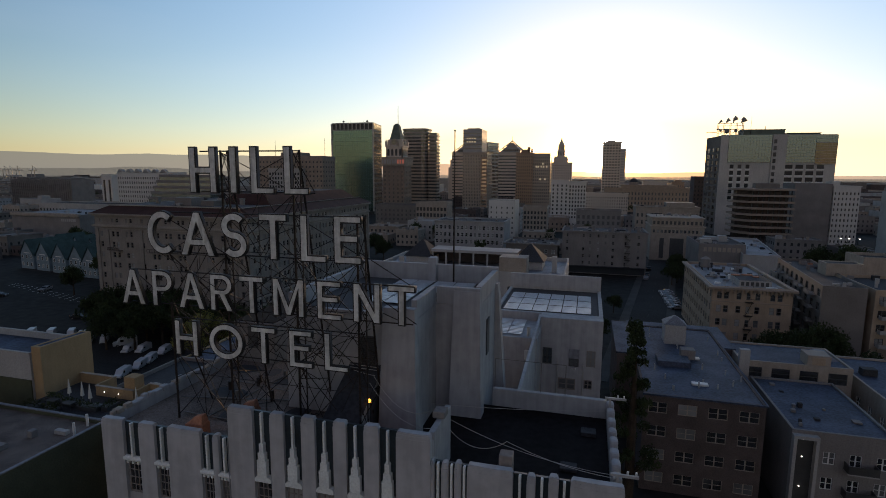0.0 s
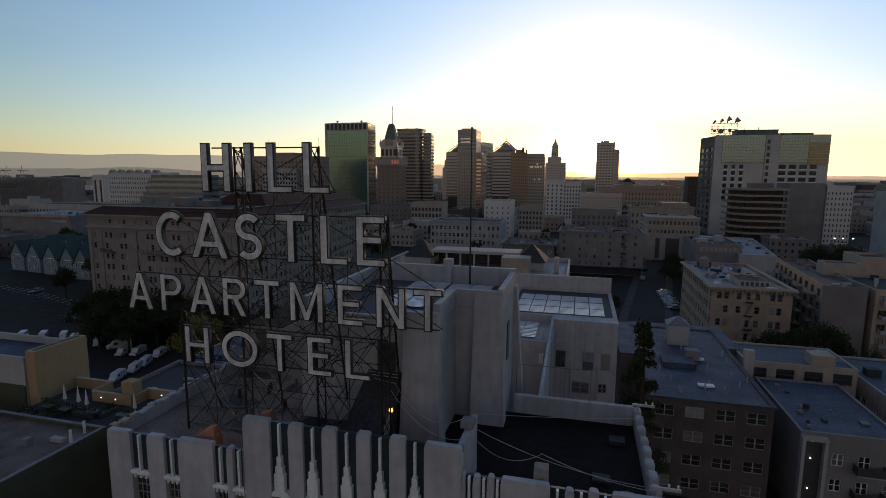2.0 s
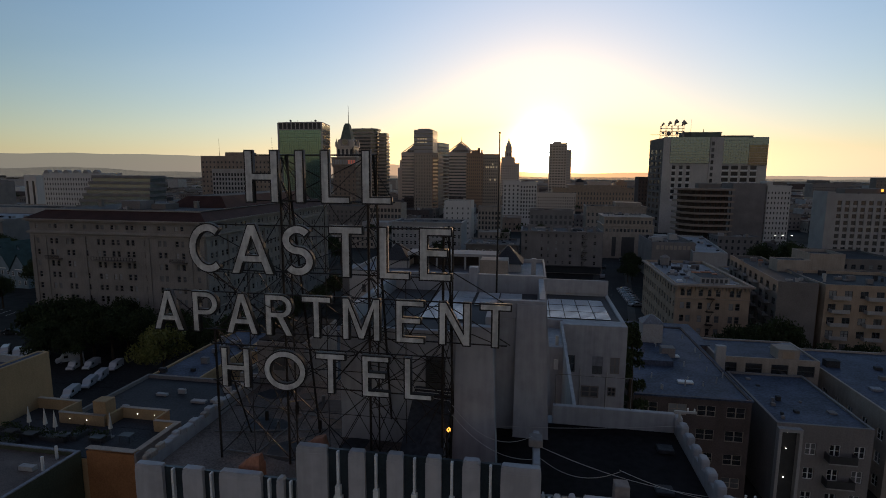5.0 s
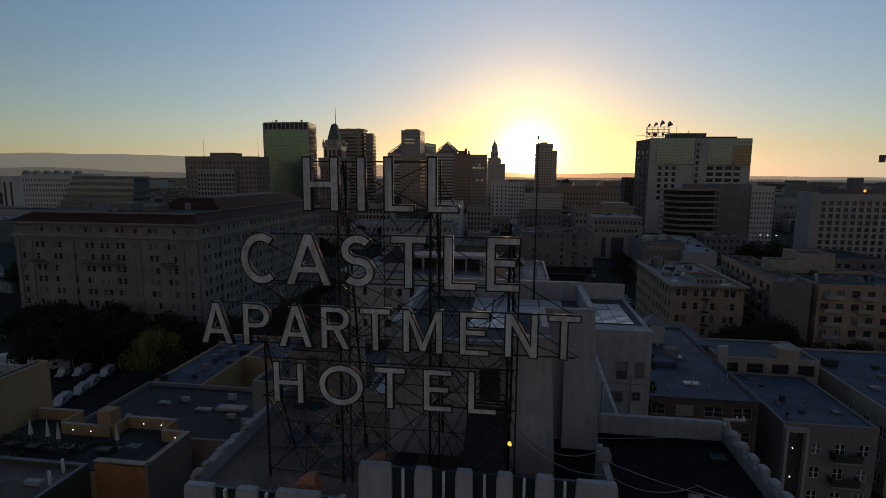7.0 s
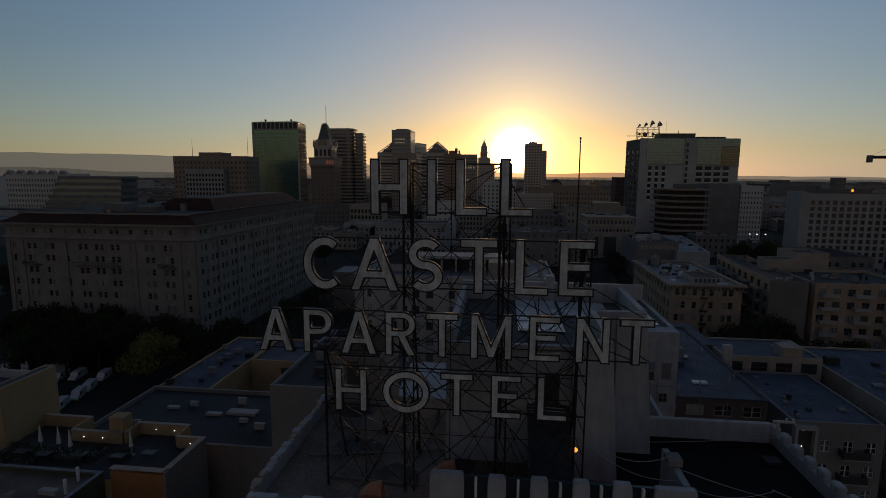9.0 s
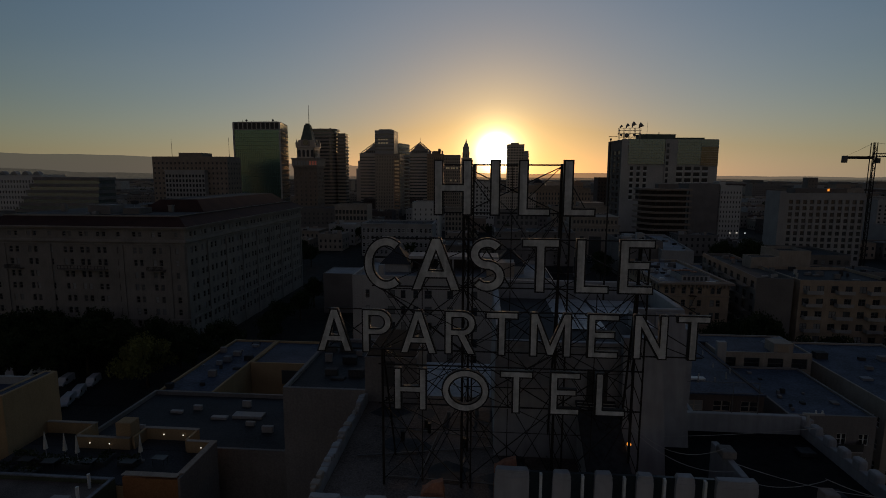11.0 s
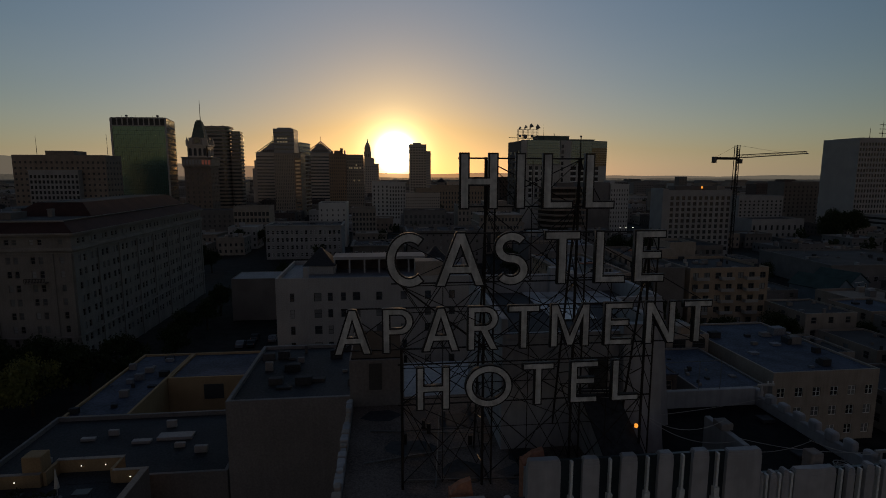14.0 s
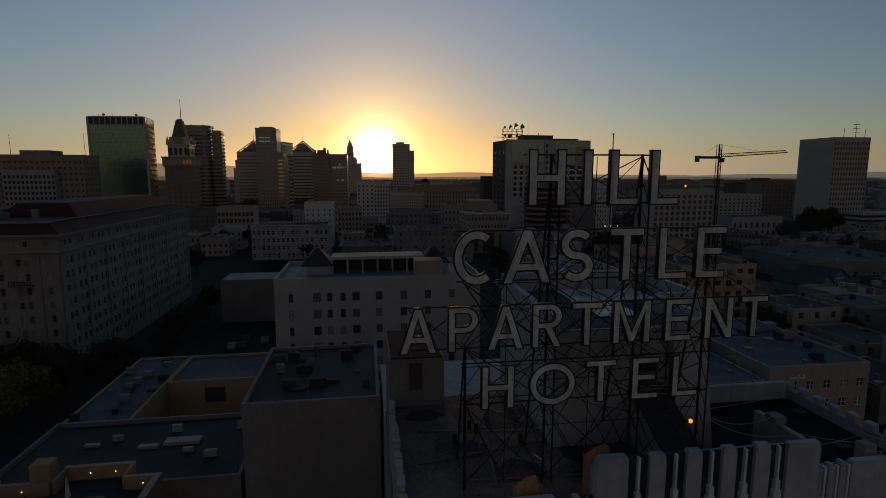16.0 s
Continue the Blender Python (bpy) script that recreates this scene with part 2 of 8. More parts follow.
GLASS_GRID = glazing("dark tinted glass", (0.07, 0.07, 0.055), (0.2, 0.19, 0.13), 0.1, 0.4, 0.5, 0.25)
FRAME_GREEN = material("green tinted mullions", (0.12, 0.17, 0.155), 0.3, 0.1, 2, 0.1, 0.0, metal=0.7)
FRAME_MIRROR = material("pale coated mullions", (0.25, 0.31, 0.31), 0.3, 0.1, 2, 0.1, 0.0, metal=0.6)
GLASS_DARK = glazing("dark plain glass", (0.035, 0.037, 0.04), (0.1, 0.1, 0.1), 0.25, 0.35, 0.0)
GLASS_DARK.node_tree.nodes["Principled BSDF"].inputs["IOR"].default_value = 1.35
CONDUIT = material("dull grey conduit", (0.15, 0.145, 0.14), 0.7, 0.2, 10, 1, 0.0)
FRAME_WHITE = material("white window paint", (0.7, 0.7, 0.68), 0.5, 0.1, 10, 1, 0.05)
FRAME_BROWN = material("brown window paint", (0.2, 0.17, 0.15), 0.6, 0.2, 10, 1, 0.05)
FRAME_DARK = material("dark window metal", (0.06, 0.06, 0.06), 0.5, 0.2, 10, 1, 0.05)
ASPHALT = material("asphalt", (0.04, 0.038, 0.038), 0.95, 0.35, 3, 0.05, 0.2, spec=0.15)
PAVING = material("concrete pavement", (0.075, 0.07, 0.066), 0.95, 0.25, 4, 0.2, 0.2, spec=0.15)
EARTH = material("mixed city ground", (0.034, 0.033, 0.031), 0.95, 0.4, 0.4, 0.02, 0.2, spec=0.15)
LEAF = material("dark green leaves", (0.045, 0.06, 0.022), 0.8, 0.4, 3, 0.5, 0.0)
# yellow-green colour stands for sun shining through the leaves
LEAF_SUN_TINT = material("leaves tinted as sunlit", (0.2, 0.19, 0.04), 0.7, 0.3, 3, 0.5, 0.0)
BARK = material("bark", (0.07, 0.05, 0.035), 0.9, 0.3, 12, 1, 0.3)
CAR_WHITE = material("white car paint", (0.5, 0.51, 0.53), 0.3, 0.05, 2, 0.3, 0.0)
CAR_GREY = material("mixed car paint", (0.16, 0.16, 0.17), 0.5, 0.3, 2, 0.3, 0.0, per_object=1.2, stain=(0.012, 0.013, 0.016), spec=0.25)
CAR_GLASS = glazing("tinted car glass", (0.008, 0.009, 0.01), (0.02, 0.02, 0.02), 0.08, 0.2)
CAR_GLASS.node_tree.nodes["Principled BSDF"].inputs["IOR"].default_value = 1.45
RUBBER = material("tyre rubber", (0.02, 0.02, 0.02), 0.9, 0.2, 8, 1, 0.1)
SOLAR = material("pale blue-grey panel glass", (0.62, 0.66, 0.7), 0.25, 0.1, 3, 0.5, 0.0, per_object=0.3)
CLOTH = material("pale umbrella cloth", (0.6, 0.58, 0.52), 0.9, 0.1, 10, 1, 0.1)
WIRE = material("pale cable sheath", (0.4, 0.39, 0.37), 0.7, 0.1, 10, 1, 0.0)
HILL_FAR = hazy("far hills with painted haze", (0.076, 0.08, 0.082), 0.5)
LAMP_GLOW = glow("warm bulb", (1.0, 0.36, 0.05), 1.6)
SPOT_GLOW = glow("small white lamp", (1.0, 0.92, 0.8), 1.5)
LOWLAND = hazy("lowland with painted haze", (0.06, 0.057, 0.05), 0.5)
SIGN_RED = glow("dim red tube letters", (1.0, 0.3, 0.2), 0.05)
# added glow for sunset sky glinting in windows; no lamps behind
SKY_GLINT = glow("window with sky glow painted in", (1.0, 0.8, 0.5), 0.1)


# ---- builders ----
def mesh_of(name, bm):
    me = bpy.data.meshes.new(name)
    bm.to_mesh(me)
    bm.free()
    return me


def part(name, bm, mat, parent, label="", at=None):
    """Links a bmesh (or a mesh) as ONE object under a thing or a part."""
    me = bm if isinstance(bm, bpy.types.Mesh) else mesh_of(name, bm)
    if not me.materials:
        me.materials.append(mat)
    ob = new(name, me)
    ob.parent = parent
    if at is not None:
        ob.matrix_basis = at
    return tagged(ob, label)


def thing(name, label, category, at=(0, 0, 0), turn=0, group="", kind=""):
    """An Empty at the base of a thing."""
    ob = new(name)
    ob.matrix_basis = pose(*at, 0, 0, turn)
    return tagged(ob, label, category, group, kind)


def box(bm, x0, x1, y0, y1, z0, z1, bevel=0.0):
    """A box from corner to corner, with softened edges where asked."""
    vs = [bm.verts.new(p) for p in ((x0, y0, z0), (x1, y0, z0), (x1, y1, z0), (x0, y1, z0), (x0, y0, z1), (x1, y0, z1), (x1, y1, z1), (x0, y1, z1))]
    fs = [bm.faces.new([vs[i] for i in f]) for f in ((3, 2, 1, 0), (4, 5, 6, 7), (0, 1, 5, 4), (1, 2, 6, 5), (2, 3, 7, 6), (3, 0, 4, 7))]
    if bevel:
        edges = {e for f in fs for e in f.edges}
        bmesh.ops.bevel(bm, geom=list(edges), offset=bevel, segments=2, affect="EDGES", profile=0.5)
    return bm


def boxes(*rows, bevel=0.0):
    bm = bmesh.new()
    for r in rows:
        box(bm, *r, bevel=bevel)
    return bm


def tube(bm, a, b, r, sides=6, r2=None):
    """A round bar from a to b."""
    a, b = Vector(a), Vector(b)
    d = (b - a)
    q = d.to_track_quat("Z", "Y")
    r2 = r if r2 is None else r2
    rings = []
    for p, rr in ((a, r), (b, r2)):
        rings.append([bm.verts.new(p + q @ Vector((rr * math.cos(2 * math.pi * i / sides), rr * math.sin(2 * math.pi * i / sides), 0))) for i in range(sides)])
    for i in range(sides):
        j = (i + 1) % sides
        bm.faces.new((rings[0][i], rings[0][j], rings[1][j], rings[1][i]))
    bm.faces.new(rings[0][::-1])
    bm.faces.new(rings[1])
    return bm


def bar(a, b, r, sides=6, r2=None):
    return tube(bmesh.new(), a, b, r, sides, r2)


def prism(bm, loop, z0, z1):
    """An upright prism over a plan loop."""
    lo = [bm.verts.new((x, y, z0)) for x, y in loop]
    hi = [bm.verts.new((x, y, z1)) for x, y in loop]
    k = len(loop)
    for i in range(k):
        bm.faces.new((lo[i], lo[(i + 1) % k], hi[(i + 1) % k], hi[i]))
    bm.faces.new(hi)
    bm.faces.new(lo[::-1])
    return bm


def frustum(bm, x0, x1, y0, y1, z0, z1, inset, inset_y=None):
    """A hipped or mansard form: a box whose top is drawn in."""
    iy = inset if inset_y is None else inset_y
    lo = [bm.verts.new(p) for p in ((x0, y0, z0), (x1, y0, z0), (x1, y1, z0), (x0, y1, z0))]
    hi = [bm.verts.new(p) for p in ((x0 + inset, y0 + iy, z1), (x1 - inset, y0 + iy, z1), (x1 - inset, y1 - iy, z1), (x0 + inset, y1 - iy, z1))]
    for i in range(4):
        j = (i + 1) % 4
        bm.faces.new((lo[i], lo[j], hi[j], hi[i]))
    bm.faces.new(hi)
    bm.faces.new(lo[::-1])
    return bm


def pierced(bm, o, u, n, width, z0, z1, cols, rows, depth=0.2):
    """A wall's outer face from o along u with openings at every column and row, and the reveals of the openings."""
    o, u, n = Vector(o), Vector(u), Vector(n)
    us = sorted({0, width, *(c for p in cols for c in p)})
    vs = sorted({z0, z1, *(c for p in rows for c in p)})
    grid = {}

    def at(a, v, d=0):
        key = (round(a, 4), round(v, 4), d)
        if key not in grid:
            p = o + u * a - n * d
            grid[key] = bm.verts.new((p.x, p.y, v))
        return grid[key]

    for a, b in zip(us, us[1:]):
        incol = any(p <= a + 1e-6 and b <= q + 1e-6 for p, q in cols)
        for c, d in zip(vs, vs[1:]):
            if incol and any(p <= c + 1e-6 and d <= q + 1e-6 for p, q in rows):
                ring, back = [at(a, c), at(b, c), at(b, d), at(a, d)], [at(a, c, depth), at(b, c, depth), at(b, d, depth), at(a, d, depth)]
                for i in range(4):
                    j = (i + 1) % 4
                    bm.faces.new((ring[i], ring[j], back[j], back[i]))
            else:
                bm.faces.new((at(a, c), at(b, c), at(b, d), at(a, d)))


def even(width, count, w, edge=0.0, pair=0.0):
    """Columns of openings spread evenly; pair: the gap within a pair of openings."""
    out, pitch = [], (width - 2 * edge) / max(count, 1)
    for i in range(count):
        c = edge + pitch * (i + 0.5)
        if pair:
            out += [(c - pair / 2 - w, c - pair / 2), (c + pair / 2, c + pair / 2 + w)]
        else:
            out.append((c - w / 2, c + w / 2))
    return out


WINDOW_MESHES = {}


def window_meshes(w, h, frame_mat, style):
    """Sash window: a frame with a rail, and its pane; shared by all of one size."""
    key = (round(w, 2), round(h, 2), frame_mat.name, style)
    if key not in WINDOW_MESHES:
        t = min(0.09, w * 0.1)
        rows = [(-w / 2, -w / 2 + t, 0, 0.08, 0, h), (w / 2 - t, w / 2, 0, 0.08, 0, h), (-w / 2 + t, w / 2 - t, 0, 0.08, 0, t), (-w / 2 + t, w / 2 - t, 0, 0.08, h - t, h)]
        if style == "sash":
            rows.append((-w / 2 + t, w / 2 - t, 0.01, 0.07, h * 0.5 - t / 2, h * 0.5 + t / 2))
        elif style == "double":
            rows += [(-t * 0.8, t * 0.8, 0.005, 0.075, t, h - t), (-w / 2 + t, -t * 0.8, 0.01, 0.07, h * 0.5 - 0.03, h * 0.5 + 0.03), (t * 0.8, w / 2 - t, 0.01, 0.07, h * 0.5 - 0.03, h * 0.5 + 0.03)]
        elif style == "grid":
            rows += [(-w / 2 + t + (w - 2 * t) * k / 3 - 0.02, -w / 2 + t + (w - 2 * t) * k / 3 + 0.02, 0.01, 0.07, t, h - t) for k in (1, 2)]
            rows += [(-w / 2 + t, w / 2 - t, 0.012, 0.068, h * k / 4 - 0.02, h * k / 4 + 0.02) for k in (1, 2, 3)]
        fm = mesh_of("window", boxes(*rows))
        fm.materials.append(frame_mat)
        pm = mesh_of("pane", boxes((-w / 2 + t * 0.6, w / 2 - t * 0.6, 0.03, 0.05, t * 0.6, h - t * 0.6)))
        pm.materials.append(GLASS)
        WINDOW_MESHES[key] = fm, pm
    return WINDOW_MESHES[key]


SIDES = {"S": ((1, 0, 0), (0, -1, 0), 0), "E": ((0, 1, 0), (1, 0, 0), 90), "N": ((-1, 0, 0), (0, 1, 0), 180), "W": ((0, -1, 0), (-1, 0, 0), 270)}


def building(name, label, x0, x1, y0, y1, z1, wall, roof, faces=None, z0=0.0, parapet=0.7, coping=None, frame_mat=None, style="sash",
             single=True, depth=0.2, turn=0.0, glass=None, category="building", group="", cornice=0.0, roof_label=""):
    """A house: walls with real openings, a roof deck behind a parapet, and its windows.
    faces: side -> (columns, rows); single: each window its own object, else one glazed core behind the openings."""
    cx, cy = (x0 + x1) / 2, (y0 + y1) / 2
    root = thing(name, label, category, (cx, cy, z0), turn, group)
    hx, hy, h = (x1 - x0) / 2, (y1 - y0) / 2, z1 - z0
    bm = bmesh.new()
    corner = {"S": ((-hx, -hy, 0), 2 * hx), "E": ((hx, -hy, 0), 2 * hy), "N": ((hx, hy, 0), 2 * hx), "W": ((-hx, hy, 0), 2 * hy)}
    faces = faces or {}
    for side, (u, n, a) in SIDES.items():
        o, width = corner[side]
        cols, rows = faces.get(side, ((), ()))
        pierced(bm, o, u, n, width, 0, h, cols, rows, depth)
    # the parapet's inner faces and top
    p = 0.3
    for a, b, c, d in (((-hx, -hy), (hx, -hy), (hx - p, -hy + p), (-hx + p, -hy + p)), ((hx, -hy), (hx, hy), (hx - p, hy - p), (hx - p, -hy + p)),
                       ((hx, hy), (-hx, hy), (-hx + p, hy - p), (hx - p, hy - p)), ((-hx, hy), (-hx, -hy), (-hx + p, -hy + p), (-hx + p, hy - p))):
        top = [bm.verts.new((*q, h)) for q in (a, b, c, d)]
        bm.faces.new(top)
        low = [bm.verts.new((*q, h - parapet)) for q in (c, d)]
        bm.faces.new((top[3], top[2], low[0], low[1]))
    bmesh.ops.remove_doubles(bm, verts=bm.verts, dist=0.001)
    part("wall", bm, wall, root)
    part("roof", boxes((-hx + p + 0.002, hx - p - 0.002, -hy + p + 0.002, hy - p - 0.002, h - parapet - 0.3, h - parapet)), roof, root, roof_label)
    if cornice:
        part("cornice", boxes((-hx - cornice, hx + cornice, -hy - cornice, -hy - 0.003, h - 0.55, h - 0.1), (hx + 0.003, hx + cornice, -hy, hy, h - 0.55, h - 0.1),
                              (-hx - cornice, -hx - 0.003, -hy, hy, h - 0.55, h - 0.1)), coping or wall, root)
    if single:
        for side, (cols, rows) in faces.items():
            o, width = corner[side]
            u, n, a = SIDES[side]
            for c0, c1 in cols:
                for r0, r1 in rows:
                    fm, pm = window_meshes(c1 - c0, r1 - r0, frame_mat or FRAME_WHITE, style)
                    q = Vector(o) + Vector(u) * ((c0 + c1) / 2) - Vector(n) * (depth - 0.09)
                    w = part("window", fm, None, root, at=pose(q.x, q.y, r0, 0, 0, a))
                    part("pane", pm, None, w)
    elif faces:
        e = depth + 0.002
        part("glazing", boxes((-hx + e, hx - e, -hy + e, hy - e, 0.1, h - parapet - 0.4)), glass or GLASS_FAR, root)
    return root


def rows_of(first, storey, count, h):
    return [(first + storey * i, first + storey * i + h) for i in range(count)]


def roof_gear(parent, x0, x1, y0, y1, z, count, seed, mats=None):
    """What stands on a flat roof: plant boxes, ducts, vent pipes with caps, low hatches."""
    rnd = random.Random(seed)
    mats = mats or (ROOF_PALE, CONCRETE, OFFWHITE, ROOF_DARK)
    for i in range(count):
        x, y, k = rnd.uniform(x0, x1), rnd.uniform(y0, y1), rnd.random()
        if k < 0.35:
            a, b, h = rnd.uniform(0.3, 0.9), rnd.uniform(0.3, 0.7), rnd.uniform(0.5, 1.3)
            bm = boxes((x - a, x + a, y - b, y + b, z + 0.12, z + h), bevel=0.04)
            box(bm, x - a + 0.1, x + a - 0.1, y - b + 0.1, y + b - 0.1, z + 0.003, z + 0.117)
            tube(bm, (x, y, z + h - 0.02), (x, y, z + h + 0.1), min(a, b) * 0.6, 10)
            part("plant_box", bm, rnd.choice(mats), parent)
        elif k < 0.55:
            a = rnd.uniform(1.0, 2.4)
            bm = boxes((x - a, x + a, y - 0.22, y + 0.22, z + 0.25, z + 0.65), bevel=0.03)
            for s in (-0.7, 0.7):
                box(bm, x + a * s - 0.06, x + a * s + 0.06, y - 0.2, y + 0.2, z + 0.003, z + 0.247)
            part("duct", bm, rnd.choice(mats), parent)
        elif k < 0.85:
            h = rnd.uniform(0.5, 1.1)
            bm = bar((x, y, z + 0.003), (x, y, z + h), 0.09, 7)
            tube(bm, (x, y, z + h - 0.02), (x, y, z + h + 0.14), 0.19, 8, 0.05)
            part("vent_pipe", bm, rnd.choice(mats), parent)
        else:
            a = rnd.uniform(0.5, 0.9)
            bm = bmesh.new()
            frustum(bm, x - a, x + a, y - a * 0.7, y + a * 0.7, z + 0.003, z + 0.4, 0.14)
            part("roof_hatch", bm, rnd.choice(mats), parent)


# ---- ground, streets, distance ----
g = new("ground", mesh_of("ground", boxes((-4800, 4800, -300, 4850, -1.0, -0.16))))
g.data.materials.append(EARTH)
tagged(g, "dark mixed city ground reaching to the horizon", "ground", kind="structure")


def slab(name, label, x0, x1, y0, y1, z0, z1, mat):
    ob = new(name, mesh_of(name, boxes((x0, x1, y0, y1, z0, z1))))
    ob.data.materials.append(mat)
    return tagged(ob, label, name.split("_")[0], kind="structure")


def strip(name, label, a, b, z, mat):
    """A strip of street that drifts east as it runs away: a and b are its edges where it starts."""
    bm = bmesh.new()
    prism(bm, [(a + 0.0, 103), (b + 0.0, 103), (b + 0.15 * 997, 1100), (a + 0.15 * 997, 1100)], -0.3, z)
    ob = new(name, mesh_of(name, bm))
    ob.data.materials.append(mat)
    return tagged(ob, label, name.split("_")[0], kind="structure")


strip("road_along", "dark asphalt street running away between the buildings", 5.2, 14.8, -0.13, ASPHALT)
strip("pavement_west", "pale concrete pavement with a kerb", 2.8, 5.2, 0.0, PAVING)
strip("pavement_east", "pale concrete pavement with a kerb", 14.8, 17.0, 0.0, PAVING)
# worn white lane marks
for i in range(16):
    y0 = 108 + 12 * i
    x0 = 10.0 + 0.15 * (y0 - 103)
    bm = bmesh.new()
    prism(bm, [(x0 - 0.07, y0), (x0 + 0.07, y0), (x0 + 0.07 + 0.6, y0 + 4), (x0 - 0.07 + 0.6, y0 + 4)], -0.128, -0.124)
    ob = new("trim_lane_mark", mesh_of("lane_mark", bm))
    ob.data.materials.append(PAVING)
    tagged(ob, "worn white lane mark on the asphalt", "road marking", kind="structure")
slab("road_front", "asphalt street in front of the old stone hotel", -170, -62, 84, 100, -0.3, -0.125, ASPHALT)
slab("car_park", "asphalt car park where white vans stand in rows", -150, -72, 58, 83.5, -0.3, -0.12, ASPHALT)


def ridge(name, label, far, skyline, mat, deep=80):
    """A far line of hills on an arc round the town; skyline: (bearing in degrees from ahead, height)."""
    bm = bmesh.new()
    tops = []
    for (xa, ha), (xb, hb) in zip(skyline, skyline[1:]):
        k = 16
        for i in range(k):
            f = i / k
            s = f * f * (3 - 2 * f)
            x = xa + (xb - xa) * f
            tops.append((x, ha + (hb - ha) * s + 7 * noise.noise((x * 0.25, far, 0)) + 2.5 * noise.noise((x * 1.3, far, 3))))
    rows = []
    for a, h in tops:
        sx, cy = math.sin(radians(a)), math.cos(radians(a))
        rows.append([bm.verts.new((sx * r, cy * r, z)) for r, z in ((far, -2.0), (far + deep / 2, h), (far + deep, -2.0))])
    for p, q in zip(rows, rows[1:]):
        for i in range(2):
            bm.faces.new((p[i], q[i], q[i + 1], p[i + 1]))
    ob = new(name, mesh_of(name, bm))
    ob.data.materials.append(mat)
    return tagged(ob, label, "backdrop", kind="structure")


# both ridges carry their haze in the material's glow
ridge("backdrop_hills", "long mauve hills with painted haze on the horizon", 4700,
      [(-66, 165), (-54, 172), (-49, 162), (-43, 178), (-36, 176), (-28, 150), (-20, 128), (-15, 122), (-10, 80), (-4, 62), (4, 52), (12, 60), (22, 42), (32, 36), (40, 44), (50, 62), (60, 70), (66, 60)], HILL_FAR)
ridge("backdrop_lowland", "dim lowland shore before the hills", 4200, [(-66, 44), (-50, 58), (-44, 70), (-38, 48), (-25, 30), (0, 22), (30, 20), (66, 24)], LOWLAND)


# ---- the sign: strokes of its letters as plan loops in a unit square ----
def letter_loops(ch, w, h, s):
    """Outline loops of a plain block letter, w wide, h high, with strokes s wide; the first is the outside."""
    def ring(x, y, rx, ry, a0=0.0, a1=360.0, k=28):
        return [(x + rx * math.cos(radians(a0 + (a1 - a0) * i / k)), y + ry * math.sin(radians(a0 + (a1 - a0) * i / k))) for i in range(k + (abs(a1 - a0) < 359.9))]

    if ch == "I":
        return [[(0, 0), (w, 0), (w, h), (0, h)]]
    if ch == "H":
        m0, m1 = h * 0.43, h * 0.43 + s * 0.85
        return [[(0, 0), (s, 0), (s, m0), (w - s, m0), (w - s, 0), (w, 0), (w, h), (w - s, h), (w - s, m1), (s, m1), (s, h), (0, h)]]
    if ch == "L":
        return [[(0, 0), (w, 0), (w, s * 0.8), (s, s * 0.8), (s, h), (0, h)]]
    if ch == "T":
        a = (w - s) / 2
        return [[(a, 0), (a + s, 0), (a + s, h - s * 0.9), (w, h - s * 0.9), (w, h), (0, h), (0, h - s * 0.9), (a, h - s * 0.9)]]
    if ch == "E":
        m0 = h * 0.46
        t = s * 0.85
        return [[(0, 0), (w, 0), (w, t), (s, t), (s, m0), (w * 0.88, m0), (w * 0.88, m0 + t), (s, m0 + t), (s, h - t), (w, h - t), (w, h), (0, h)]]
    if ch == "N":
        d = s * 1.05
        return [[(0, 0), (s, 0), (s, h - s * 1.9), (w - d, 0), (w, 0), (w, h), (w - s, h), (w - s, s * 1.9), (d, h), (0, h)]]
    if ch == "M":
        c, d = w / 2, s * 1.0
        return [[(0, 0), (s, 0), (s, h - s * 1.9), (c - s * 0.42, s * 0.2), (c + s * 0.42, s * 0.2), (w - s, h - s * 1.9), (w - s, 0), (w, 0), (w, h), (w - d, h), (c, s * 1.75), (d, h), (0, h)]]
    if ch == "A":
        c, q = w / 2, s * 1.08
        lean = (w / 2 - s * 0.5) / h
        b0, b1 = h * 0.24, h * 0.24 + s * 0.85
        return [[(0, 0), (q, 0), (q + lean * b0 * 0.98, b0), (w - q - lean * b0 * 0.98, b0), (w - q, 0), (w, 0), (c + s * 0.5, h), (c - s * 0.5, h)],
                [(q + lean * b1, b1), (c, h - s * 1.5), (w - q - lean * b1, b1)]]
    if ch in "PR":
        ry = h * (0.29 if ch == "P" else 0.28)
        cy = h - ry
        rx = min(ry * 1.05, w * 0.55)
        fx = w - rx
        outer = [(0, 0), (s, 0), (s, cy - ry)]
        if ch == "R":
            outer += [(w * 0.42, cy - ry), (w - s * 1.1, 0), (w, 0), (w * 0.42 + s * 1.15, cy - ry + 0.01)]
        outer += ring(fx, cy, rx, ry, -90 if ch == "P" else -70, 90, 14) + [(0, h)]
        ix, iy = rx - s, ry - s * 0.85
        return [outer, [(s, cy - iy)] + ring(fx, cy, ix, iy, -90, 90, 14) + [(s, cy + iy)]]
    if ch == "O":
        return [ring(w / 2, h / 2, w / 2, h / 2, k=40)[:40], ring(w / 2, h / 2, w / 2 - s, h / 2 - s, k=40)[:40]]
    if ch == "C":
        rx = w * 0.56
        return [ring(rx, h / 2, rx, h / 2, 52, 308, 36) + ring(rx, h / 2, rx - s, h / 2 - s, 308, 52, 36)]
